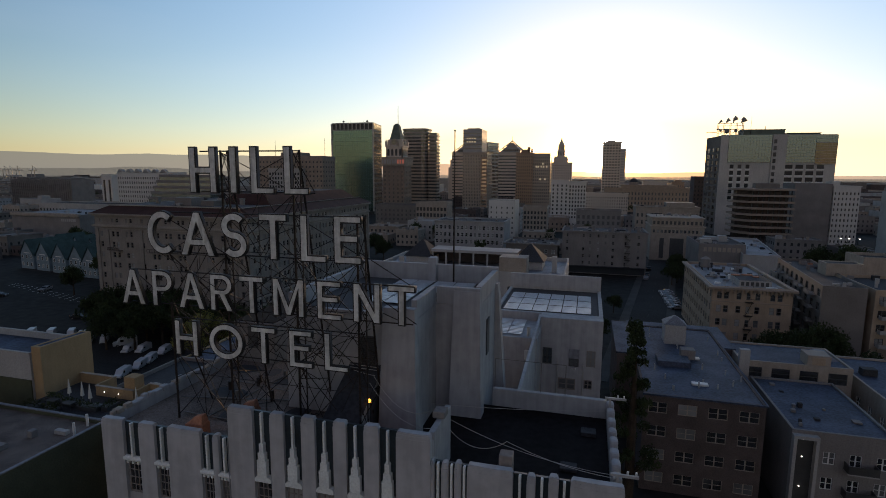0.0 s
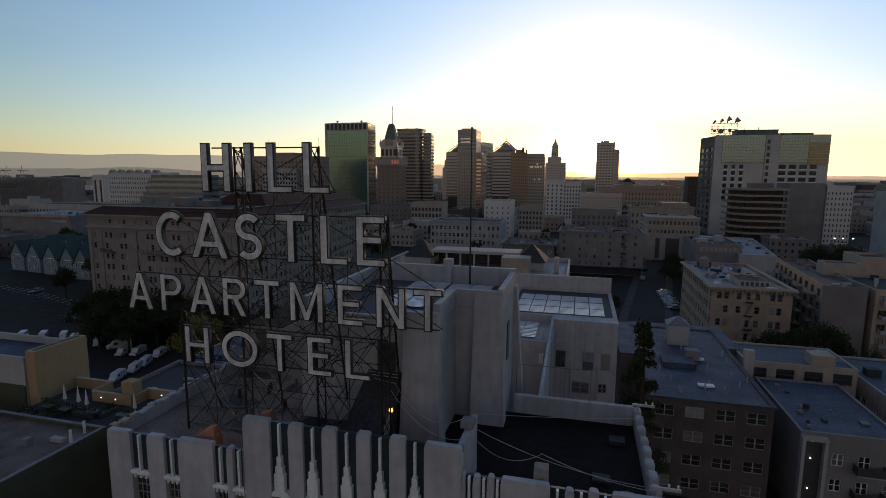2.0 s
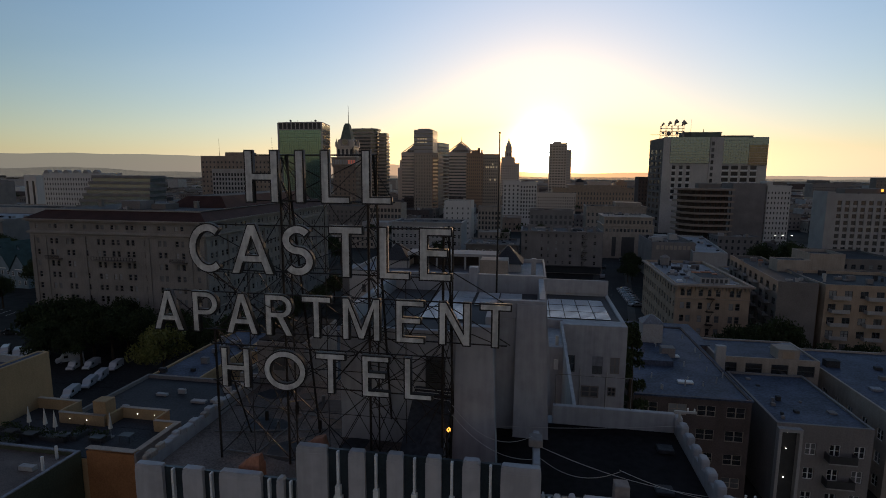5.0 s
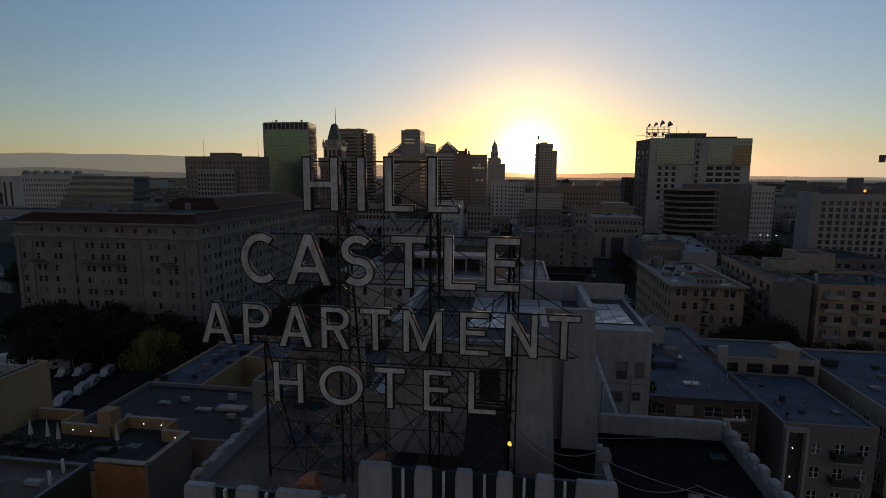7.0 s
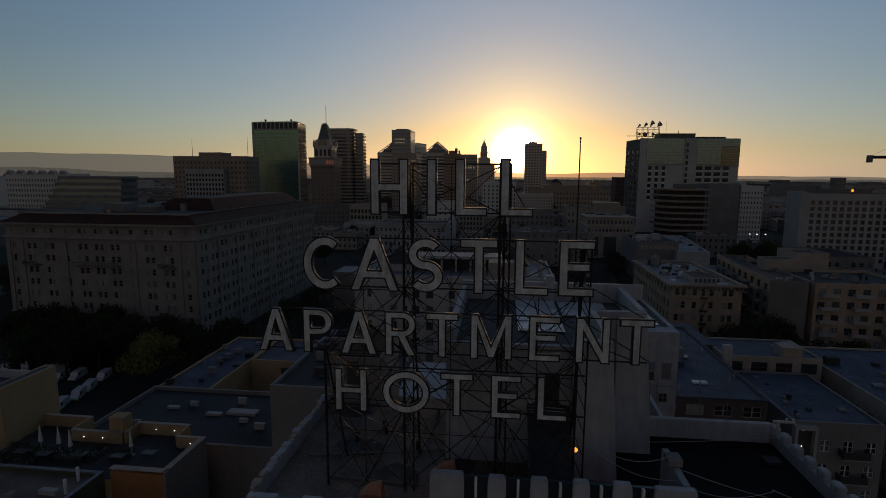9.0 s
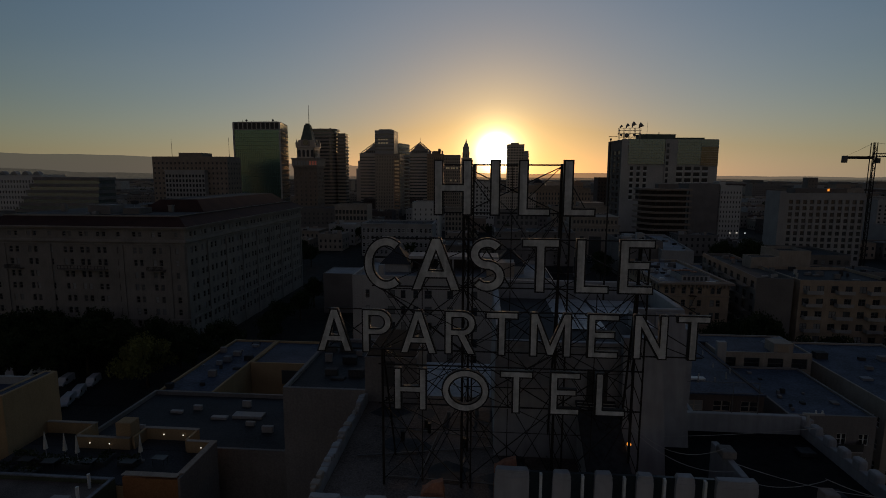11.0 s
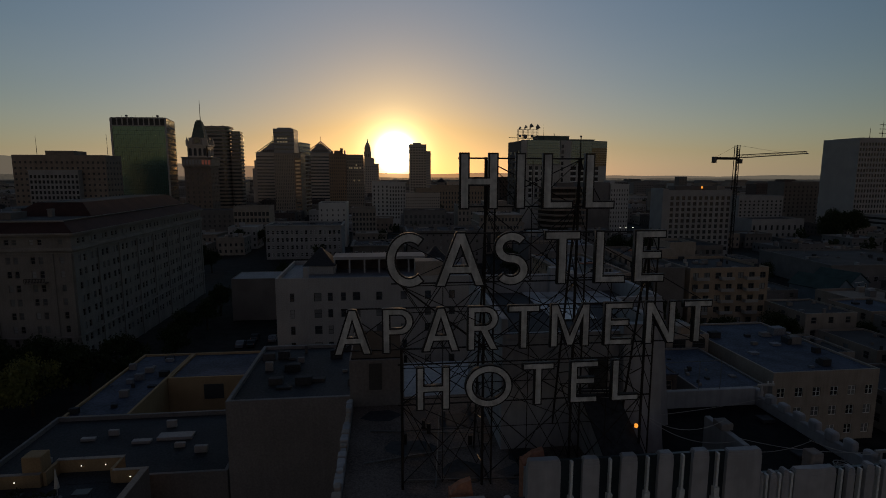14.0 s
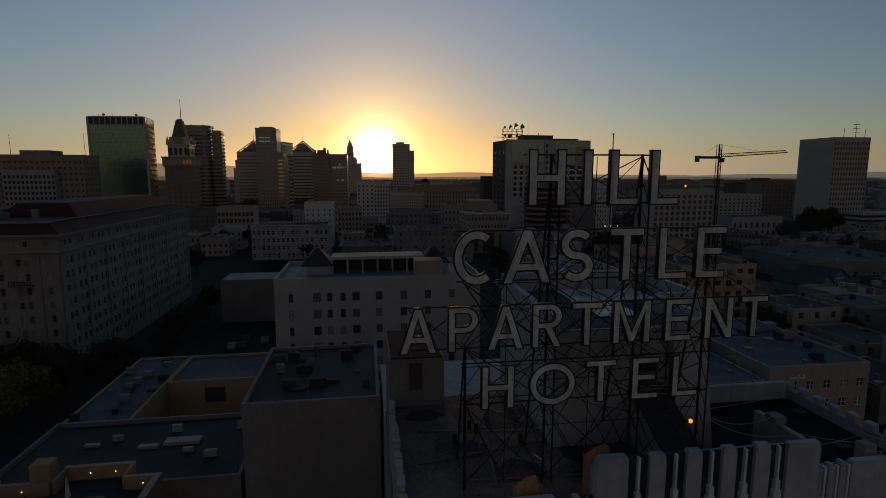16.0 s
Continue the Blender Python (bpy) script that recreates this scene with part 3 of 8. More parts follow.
    if ch == "S":
        # one stroke along two arcs, offset to both sides
        r, line = h / 4, []
        ry = (h - s) / 4
        rx = w / 2 - s / 2
        line += [(w / 2 + rx * math.cos(radians(a)), h - s / 2 - ry + ry * math.sin(radians(a))) for a in range(35, 271, 9)]
        line += [(w / 2 + rx * math.cos(radians(a)), s / 2 + ry + ry * math.sin(radians(a))) for a in range(81, -146, -9)]
        left, right = [], []
        for i, p in enumerate(line):
            a, b = line[max(i - 1, 0)], line[min(i + 1, len(line) - 1)]
            d = Vector((b[0] - a[0], b[1] - a[1])).normalized()
            left.append((p[0] - d.y * s / 2, p[1] + d.x * s / 2))
            right.append((p[0] + d.y * s / 2, p[1] - d.x * s / 2))
        return [left + right[::-1]]
    return []


def filled(loops, thick, grow=0.0):
    """A flat solid of that thickness from outline loops, standing upright in x and z, front at y = 0."""
    cu = bpy.data.curves.new("outline", "CURVE")
    cu.dimensions, cu.fill_mode, cu.extrude, cu.offset = "2D", "BOTH", thick / 2, grow
    for loop in loops:
        sp = cu.splines.new("POLY")
        sp.points.add(len(loop) - 1)
        for p, (x, y) in zip(sp.points, loop):
            p.co = (x, y, 0, 1)
        sp.use_cyclic_u = True
    ob = bpy.data.objects.new("outline", cu)
    scene.collection.objects.link(ob)
    deps = bpy.context.evaluated_depsgraph_get()
    me = bpy.data.meshes.new_from_object(ob.evaluated_get(deps))
    bpy.data.objects.remove(ob)
    bpy.data.curves.remove(cu)
    me.transform(Matrix.Translation((0, thick / 2, 0)) @ Matrix.Rotation(radians(90), 4, "X"))
    me.materials.clear()
    return me


SIGN_Y = 18.9
SIGN = thing("rooftop_sign", "tall open steel rooftop sign with weathered pale block letters", "sign", (-13.5, SIGN_Y, 28.5))
SX, SZ = 13.5, -28.5


def sign_row(rows, z0, z1, s, dy=0.0):
    for ch, x0, x1 in rows:
        loops = letter_loops(ch, x1 - x0, z1 - z0, s)
        holder = part("letter", filled(loops, 0.16, 0.03), CAN, SIGN, "pale enamel letter %s in a black metal channel" % ch, at=pose(x0 + SX, dy - 0.02 + 0.0105 * (x0 + SX), z0 + SZ))
        part("letter_face", filled(loops, 0.03, -0.026), LETTER, holder, "chalky pale grey enamel face with rust runs", at=pose(0, -0.026, 0))


sign_row([("H", -16.21, -14.92), ("I", -14.25, -13.95), ("L", -13.28, -12.22), ("L", -11.75, -10.68)], 39.12, 41.0, 0.29, -0.05)
sign_row([("C", -18.76, -17.34), ("A", -17.03, -15.3), ("S", -14.94, -13.72), ("T", -13.1, -11.82), ("L", -11.2, -10.07), ("E", -9.7, -8.54)], 36.38, 38.27, 0.3, 0.11)
sign_row([("A", -20.64, -19.34), ("P", -18.92, -17.84), ("A", -17.5, -16.17), ("R", -15.84, -14.73), ("T", -14.34, -13.18), ("M", -12.72, -11.26), ("E", -10.64, -9.57),
          ("N", -9.01, -7.85), ("T", -7.5, -6.38)], 33.93, 35.54, 0.25, 0.33)
sign_row([("H", -17.72, -16.53), ("O", -15.93, -14.2), ("T", -13.78, -12.61), ("E", -11.94, -10.89), ("L", -10.3, -9.24)], 31.77, 33.36, 0.25, 0.2)


def steel(name, a, b, r):
    part(name, bar((a[0] + SX, a[1] - SIGN_Y, a[2] + SZ), (b[0] + SX, b[1] - SIGN_Y, b[2] + SZ), r * 0.95, 5), STEEL, SIGN)


FY = 19.5
POSTS = ((-18.25, 34.0), (-15.2, 40.9), (-11.75, 40.9), (-8.9, 38.3))
for x, top in POSTS:
    steel("post", (x, FY, 28.4), (x, FY, top), 0.055)
    if top < 35:
        by = FY + 2.2
        steel("post", (x + 0.1, by, 28.4), (x, FY + 0.1, top), 0.04)
        steel("rail", (x, FY, 30.4), (x + 0.05, FY + 1.4, 30.4), 0.025)
        continue
    steel("post", (x + 0.35, FY, 28.4), (x + 0.35, FY, top), 0.035)
    by = FY + (top - 28.4) * 0.22
    steel("post", (x + 0.15, by, 28.4), (x + 0.15, FY + 0.25, top), 0.05)
    k = int((top - 28.4) / 0.85)
    for i in range(k):
        za, zb = 28.4 + (top - 28.4) * i / k, 28.4 + (top - 28.4) * (i + 1) / k
        ya = by + (FY + 0.25 - by) * i / k
        yb = by + (FY + 0.25 - by) * (i + 1) / k
        a, b = ((x, FY, za), (x + 0.15, yb, zb)) if i % 2 else ((x + 0.15, ya, za), (x, FY, zb))
        steel("lacing", a, b, 0.02)
        steel("lacing", (x, FY, zb), (x + 0.35, FY, za), 0.018)
for z, xa, xb in ((31.8, -18.4, -8.6), (33.36, -18.4, -8.6), (33.95, -20.4, -6.5), (35.5, -20.4, -6.5), (36.4, -18.6, -8.5), (38.2, -18.6, -8.5), (39.15, -16.2, -10.7), (40.86, -16.2, -11.45)):
    steel("rail", (xa, FY - 0.05, z), (xb, FY - 0.05, z), 0.032)
# crossed rods, bay by bay
random.seed(11)
for i in range(3):
    xa, xb = POSTS[i][0], POSTS[i + 1][0]
    for za, zb in ((28.6, 31.7), (31.8, 33.9), (33.95, 36.3), (36.4, 39.1), (39.15, 40.8)):
        if zb > min(POSTS[i][1], POSTS[i + 1][1]) + 2.6 or (i == 2 and zb > 39):
            continue
        for p, q in ((xa, xb), (xb, xa)):
            steel("brace", (p, FY + 0.06, za), (q, FY + 0.06, zb), 0.022)
        mid = (xa + xb) / 2
        steel("brace", (xa, FY + 0.04, zb), (mid, FY + 0.04, za), 0.016)
        steel("brace", (xb, FY + 0.04, zb), (mid, FY + 0.04, za), 0.016)
        steel("strut", (mid, FY + 0.02, za), (mid, FY + 0.02, zb), 0.018)
        if za > 39:
            continue
        zc = (za + zb) / 2
        deep = FY + 0.12 + max(0.0, 40.9 - zc) * 0.1
        for p, q in ((xa, mid), (mid, xa), (mid, xb), (xb, mid)):
            steel("brace", (p, deep, za), (q, deep, zb), 0.017)
        steel("rail", (xa, deep, zc), (xb, deep, zc), 0.016)
    # stays back to the roof
    for z in (31.8, 33.95, 36.4):
        by = FY + (min(POSTS[i][1], POSTS[i + 1][1]) - z) * 0.2
        steel("rail", (xa, by, z), (xb, by, z), 0.02)
        steel("brace", (xa, FY, z), (xb, by, z + 1.4), 0.018)
        steel("brace", (xb, by, z - 1.5), (xa, by, z), 0.018)
for xa, za, xb, zb in ((-20.3, 34.0, -18.25, 35.5), (-20.3, 35.4, -18.25, 33.9), (-8.9, 35.45, -6.4, 33.95), (-8.9, 34.7, -6.9, 33.95), (-8.9, 36.8, -6.6, 35.5), (-18.6, 38.1, -15.2, 36.4), (-18.3, 34.0, -15.2, 38.6), (-18.4, 36.4, -15.2, 33.9),
                       (-11.75, 40.8, -10.8, 39.2), (-15.2, 40.8, -14.0, 39.2), (-11.75, 38.2, -8.6, 36.5)):
    steel("brace", (xa, FY + 0.05, za), (xb, FY + 0.05, zb), 0.022)


# ---- the hotel under the sign ----
HOTEL = thing("apartment_hotel", "white stuccoed art deco hotel with fluted piers and dark panels", "building", (0, 0, 0))
# tall body below the roofs
part("wall", boxes((-20.6, 1.7, 17.75, 31.0, 0, 26.0)), STUCCO, HOTEL)
part("rear_wall", boxes((-20.6, 1.7, 31.004, 52.0, 0, 21.49)), STUCCO, HOTEL)
part("roof", boxes((-20.5, -7.3, 18.06, 28.0, 26.004, 28.4)), ROOF_WARM, HOTEL, "worn brown gravel roof")
part("terrace_roof", boxes((-7.29, 1.4, 18.03, 26.39, 26.004, 27.75)), FELT, HOTEL, "black felt terrace roof")


def facade(x0, x1, z1, stripes, panel_low, fin):
    """Pale piers between dark panels: stripes are (x0, x1) of the panels, each split by a fin over a stepped ornament."""
    edges = [x0] + [v for s in stripes for v in s] + [x1]
    for a, b in zip(edges[::2], edges[1::2]):
        bm = bmesh.new()
        w = b - a
        k = 8
        zt = z1 + random.uniform(-0.05, 0.05)
        prism(bm, [(a + w * i / k, 17.47 - 0.06 * math.sin(math.pi * i / k)) for i in range(k + 1)] + [(b, 17.745), (a, 17.745)], 20, zt - 0.24)
        for inset, lo_, hi_ in ((0.015, 0.239, 0.1), (0.035, 0.099, 0.035), (0.07, 0.034, 0.0)):
            e = min(inset, w * 0.3)
            prism(bm, [(a + e + (w - 2 * e) * i / k, 17.47 + e * 0.6 - 0.05 * math.sin(math.pi * i / k)) for i in range(k + 1)] + [(b - e, 17.74), (a + e, 17.74)], zt - lo_, zt - hi_)
        part("pier", bm, PIER, HOTEL)
    for a, b in stripes:
        part("dark_panel", boxes((a + 0.004, b - 0.004, 17.62, 17.74, panel_low, z1 - 0.1)), DARK_TILE, HOTEL, "dark glazed panel")
        c, w = (a + b) / 2, b - a
        bm = boxes((c - 0.045, c + 0.045, 17.46, 17.618, panel_low, z1 - 0.1), bevel=0.01)
        if fin:
            for i, (hw, hh) in enumerate(((0.1, 1.4), (0.16, 1.0), (0.22, 0.68))):
                box(bm, c - hw, c + hw, 17.4 + 0.012 * (2 - i), 17.617 - 0.004 * i, panel_low, panel_low + hh, 0.008)
        part("fin", bm, ORNAMENT, HOTEL, "pale stepped ornament under a slender fin" if fin else "")
        bm = bmesh.new()
        if fin:
            k = 8
            loop = [(a + 0.02, 0)] + [(c - (w / 2 - 0.02) * math.cos(math.pi * i / k), 0.12 + 0.16 * math.sin(math.pi * i / k)) for i in range(k + 1)] + [(b - 0.02, 0)]
            me = filled([loop], 0.22)
            part("window_head", me, ORNAMENT, HOTEL, at=pose(0, 17.45, panel_low - 0.3))
        else:
            head = bar((a - 0.06, 17.56, panel_low - 0.09), (b + 0.06, 17.56, panel_low - 0.09), 0.13, 12)
            for k in range(3):
                box(head, a + w * (k + 0.5) / 3 - 0.05, a + w * (k + 0.5) / 3 + 0.05, 17.46, 17.6, panel_low - 0.3, panel_low - 0.2, 0.012)
            part("window_head", head, ORNAMENT, HOTEL, "rounded pale sill roll over the window")
        zb = panel_low - 1.75
        fm, pm = window_meshes(w - 0.02, 1.42, CONCRETE, "grid")
        wi = part("window", fm, None, HOTEL, at=pose(c, 17.63, zb))
        part("pane", pm, None, wi)
        part("wall_infill", boxes((a + 0.004, b - 0.004, 17.6, 17.742, 20, zb - 0.003)), STUCCO, HOTEL)


facade(-20.65, -13.97, 29.05, [(-19.47, -18.62), (-17.78, -17.09), (-15.39, -14.78), (-14.48, -13.98)], 27.35, False)
facade(-13.96, -5.18, 30.42, [(-12.78, -11.98), (-11.36, -10.56), (-9.96, -9.16), (-8.6, -7.86), (-7.24, -6.54)], 27.6, True)
facade(-5.17, 1.7, 29.45, [(-5.02, -4.76), (-4.48, -4.26), (-4.0, -3.78), (-2.1, -1.61), (-1.3, -0.85), (-0.5, -0.1)], 26.8, False)
# parapet walls behind the piers, and along the sides
part("parapet", boxes((-20.65, -13.98, 17.752, 18.0, 26.0, 28.66)), STUCCO, HOTEL)
part("parapet", boxes((-13.97, -5.2, 17.752, 18.02, 26.0, 29.95)), STUCCO, HOTEL)
part("parapet", boxes((-5.19, 1.7, 17.752, 17.95, 26.0, 28.5)), STUCCO, HOTEL)
part("parapet", boxes((-20.75, -20.52, 18.06, 26.9, 26.01, 28.9), bevel=0.05), STUCCO, HOTEL)
random.seed(31)
for i in range(30):
    y, s = 18.2 + 0.29 * i + random.uniform(-0.1, 0.1), random.uniform(0.1, 0.2)
    part("parapet_stone", boxes((-20.66 - s * 0.8, -20.62 + s * 0.8, y - s, y + s, 28.82, 28.9 + random.uniform(0.08, 0.26)), bevel=0.05), random.choice((STUCCO, STUCCO, STUCCO_WARM)), HOTEL)
# the side wall between the high roof and the black terrace
part("parapet", boxes((-5.45, -5.2, 18.1, 20.6, 27.754, 30.2), bevel=0.03), STUCCO, HOTEL)
part("parapet_box", boxes((-5.62, -5.1, 19.2, 19.8, 30.204, 30.5), bevel=0.05), CONCRETE, HOTEL)
part("parapet_box", boxes((-2.7, -2.2, 17.96, 18.45, 28.3, 29.75), bevel=0.04), CONCRETE, HOTEL)
for x, z in ((-16.2, 29.0), (-13.55, 30.0)):
    bm = boxes((x - 0.42, x + 0.42, 18.06, 18.6, 28.41, z))
    k = [bm.verts.new(p) for p in ((x - 0.36, 18.1, z + 0.002), (x + 0.4, 18.1, z + 0.002), (x + 0.4, 18.56, z + 0.002), (x - 0.36, 18.56, z + 0.002), (x - 0.05, 18.2, z + 0.3), (x + 0.36, 18.2, z + 0.42), (x + 0.36, 18.46, z + 0.42), (x - 0.05, 18.46, z + 0.3))]
    for f in ((0, 1, 5, 4), (1, 2, 6, 5), (2, 3, 7, 6), (3, 0, 4, 7), (4, 5, 6, 7)):
        bm.faces.new([k[n] for n in f])
    part("chimney_cap", bm, TERRACOTTA, HOTEL, "rounded orange terracotta block behind the parapet")
random.seed(77)
for i in range(9):
    x, y, w, d = random.uniform(-19.5, -11.5), random.uniform(19.0, 26.5), random.uniform(0.4, 1.5), random.uniform(0.3, 0.9)
    loop = [(x + w * random.uniform(0.75, 1.15) * math.cos(a), y + d * random.uniform(0.75, 1.15) * math.sin(a)) for a in [2 * math.pi * k / 11 for k in range(11)]]
    bm = bmesh.new()
    prism(bm, loop, 28.404, 28.412)
    part("felt_patch", bm, random.choice((ROOF_DARK, ROOF_DARK, ROOF_GREY)), HOTEL, "dark felt patch on the gravel")
for a, b in (((-19.8, 21.4), (-14.0, 22.6)), ((-19.6, 24.2), (-14.0, 23.4)), ((-17.0, 19.4), (-16.2, 25.8)), ((-18.4, 20.0), (-11.2, 19.6))):
    part("conduit", bar((*a, 28.46), (*b, 28.46), 0.03, 6), CONDUIT, HOTEL)
for i in range(7):
    x, y, q = random.uniform(-19.5, -14.5), random.uniform(19.5, 26.5), random.uniform(0.08, 0.22)
    part("roof_pipe", bar((x, y, 28.404), (x, y, 28.7 + q), 0.06 + q * 0.2, 8), random.choice((STEEL, CONDUIT)), HOTEL)
# penthouse with its roof deck
bm = bmesh.new()
prism(bm, [(-13.9, 22.0), (-7.25, 22.0), (-7.25, 25.4), (-4.95, 25.4), (-4.95, 31.0), (-13.9, 31.0)], 26.01, 33.35)
part("penthouse", bm, STUCCO, HOTEL, "tall plain white stucco penthouse block")
for row in ((-13.9, -7.9, 22.002, 22.25, 33.354, 33.6), (-7.55, -7.252, 22.26, 25.4, 33.354, 34.25), (-7.25, -4.952, 25.402, 25.7, 33.354, 34.25), (-5.25, -4.952, 25.704, 30.7, 33.354, 34.3),
            (-13.898, -4.952, 30.704, 31.0, 33.354, 34.45), (-13.898, -13.6, 22.26, 30.7, 33.354, 34.2)):
    part("parapet", boxes(row, bevel=0.03), STUCCO, HOTEL)
part("penthouse_roof", boxes((-13.55, -7.6, 22.3, 30.65, 33.354, 33.4), (-7.59, -5.3, 25.75, 30.65, 33.354, 33.4)), ROOF_GREY, HOTEL)
part("chimney", boxes((-9.2, -8.7, 30.3, 30.9, 33.41, 34.9), bevel=0.03), STUCCO, HOTEL)


def buttress(x0, x1, yt, yb, zt, zb, back):
    bm = bmesh.new()
    lo = [bm.verts.new(p) for p in ((x0 - 0.05, yb, zb), (x1 + 0.3, yb, zb), (x1 + 0.3, back, zb), (x0 - 0.05, back, zb))]
    hi = [bm.verts.new(p) for p in ((x0, yt, zt), (x1, yt, zt), (x1, back, zt), (x0, back, zt))]
    for i in range(4):
        j = (i + 1) % 4
        bm.faces.new((lo[i], lo[j], hi[j], hi[i]))
    bm.faces.new(hi)
    part("buttress", bm, STUCCO, HOTEL, "leaning white stucco buttress")


buttress(-8.7, -7.2, 21.7, 21.0, 33.95, 27.76, 22.1)
buttress(-6.3, -4.97, 25.3, 24.6, 34.1, 27.76, 25.45)
bm = bmesh.new()
lo = [bm.verts.new(p) for p in ((-4.953, 29.9, 27.0), (-4.3, 29.9, 27.0), (-4.3, 30.6, 27.0), (-4.953, 30.6, 27.0))]
hi = [bm.verts.new(p) for p in ((-4.953, 29.9, 33.6), (-4.8, 29.9, 33.6), (-4.8, 30.6, 33.6), (-4.953, 30.6, 33.6))]
for i in range(4):
    bm.faces.new((lo[i], lo[(i + 1) % 4], hi[(i + 1) % 4], hi[i]))
bm.faces.new(hi)
part("buttress", bm, STUCCO, HOTEL)
part("wall_slot", boxes((-4.951, -4.9, 27.2, 27.9, 30.2, 32.2)), FRAME_DARK, HOTEL)
part("vent_louvre", boxes((-10.05, -9.2, 21.93, 21.998, 31.05, 32.45), *[(-10.0, -9.25, 21.86, 21.93, 31.1 + 0.09 * i, 31.15 + 0.09 * i) for i in range(15)]), FRAME_DARK, HOTEL, "tall dark louvred opening")
# stair bulkhead with a lean-to roof
bm = bmesh.new()
lo = [bm.verts.new(p) for p in ((-10.4, 18.9, 28.41), (-8.95, 18.9, 28.41), (-8.95, 21.99, 28.41), (-10.4, 21.99, 28.41))]
hi = [bm.verts.new(p) for p in ((-10.4, 18.9, 29.3), (-8.95, 18.9, 29.3), (-8.95, 21.99, 30.95), (-10.4, 21.99, 30.95))]
for i in range(4):
    j = (i + 1) % 4
    bm.faces.new((lo[i], lo[j], hi[j], hi[i]))
bm.faces.new(hi)
part("stair_bulkhead", bm, STUCCO, HOTEL)
bm = bmesh.new()
lo = [bm.verts.new(p) for p in ((-10.5, 18.75, 29.25), (-8.85, 18.75, 29.25), (-8.85, 21.98, 30.98), (-10.5, 21.98, 30.98))]
hi = [bm.verts.new(v.co + Vector((0, 0, 0.1))) for v in lo]
for i in range(4):
    j = (i + 1) % 4
    bm.faces.new((lo[i], lo[j], hi[j], hi[i]))
bm.faces.new(hi)
bm.faces.new(lo[::-1])
part("lean_to_roof", bm, ROOF_DARK, HOTEL, "dark felt lean-to roof")
for z in (31.06, 31.2):
    part("cable_rail", bar((-10.45, 21.7, z - 0.1), (-8.9, 21.6, z - 0.1), 0.018, 6), WIRE, HOTEL)
door = part("door", boxes((-8.94, -8.86, 20.6, 21.6, 28.45, 30.25)), FRAME_DARK, HOTEL, "dark closed roof door")
part("handle", boxes((-8.855, -8.8, 20.7, 20.76, 29.3, 29.45)), STEEL, door)
lamp = thing("wall_lamp", "small glowing orange lamp beside the roof door", "lamp", (-8.8, 20.1, 30.2))
part("bracket", boxes((-0.15, 0.0, -0.04, 0.04, -0.05, 0.02)), FRAME_DARK, lamp)
bm = bmesh.new()
bmesh.ops.create_uvsphere(bm, u_segments=10, v_segments=8, radius=0.09)
part("bulb", bm, LAMP_GLOW, lamp, "glowing orange bulb", at=pose(0.06, -0.02, -0.02))
# toothed side parapet of the terrace
part("parapet", boxes((1.42, 1.7, 18.02, 27.2, 26.01, 28.3), bevel=0.04), STUCCO, HOTEL)
random.seed(5)
for i in range(9):
    y = 18.35 + 0.98 * i
    part("merlon", boxes((1.36 + 0.04 * random.random(), 1.76, y, y + 0.56, 28.1, 28.62 + 0.12 * random.random()), bevel=0.12), STUCCO, HOTEL)
part("terrace_wall", boxes((-4.4, 1.41, 26.4, 26.7, 26.01, 28.7), bevel=0.04), STUCCO, HOTEL)
for x in (-4.3, -1.9, -0.65):
    part("rail_post", bar((x, 26.55, 28.68), (x, 26.55, 30.3), 0.02, 6), CONDUIT, HOTEL)
part("top_rail", bar((-4.3, 26.55, 30.3), (-0.65, 26.55, 30.3), 0.016, 6), CONDUIT, HOTEL)
part("hatch", boxes((0.2, 0.9, 24.2, 24.8, 27.754, 27.95), bevel=0.03), ROOF_DARK, HOTEL)
part("hatch", boxes((-0.6, 0.1, 20.9, 21.5, 27.754, 27.9), bevel=0.03), ROOF_DARK, HOTEL)
# rear court and wing
part("court_roof", boxes((-20.5, 1.6, 31.05, 40.3, 21.5, 22.0)), ROOF_GREY, HOTEL)
part("rear_block", boxes((-20.7, -17.9, 27.0, 32.0, 22.0, 30.9), bevel=0.04), CONCRETE, HOTEL, "plain stucco stair block")
part("rear_block_roof", boxes((-20.6, -18.0, 27.1, 31.9, 30.904, 30.96)), FELT, HOTEL)
part("stair_window", boxes((-19.7, -19.05, 26.93, 26.997, 29.3, 30.7)), FRAME_DARK, HOTEL)
building("rear_wing", "white stucco rear wing with pale panels on its flat roof", -7.0, 1.6, 41.7, 51.5, 28.95, STUCCO, ROOF_GREY, {}, z0=21.5, category="building wing", parapet=0.14)
part("rear_parapet", boxes((-7.0, 1.6, 51.2, 51.5, 28.98, 30.3), bevel=0.03), STUCCO, HOTEL)
bay = thing("wing_bay", "white stucco bay with small windows beside a court wall", "building wing", (-0.75, 40.5, 22.0))
bm = bmesh.new()
prism(bm, [(-2.35, 0), (2.35, 0), (2.35, 1.19), (-2.35, 1.19)], 0, 6.95)
part("wall", bm, STUCCO, bay)
bm = boxes((-2.55, -2.353, -13.8, 1.0, 0, 6.94), bevel=0.02)
for v in bm.verts:
    if v.co.z > 3 and v.co.y < -5:
        v.co.z -= 1.0
part("court_wall", bm, STUCCO, bay, "long stucco wall closing the court")
part("wall_box", boxes((-2.72, -2.503, -2.2, -1.8, 4.7, 5.5), bevel=0.02), CONDUIT, bay, "small grey meter box")
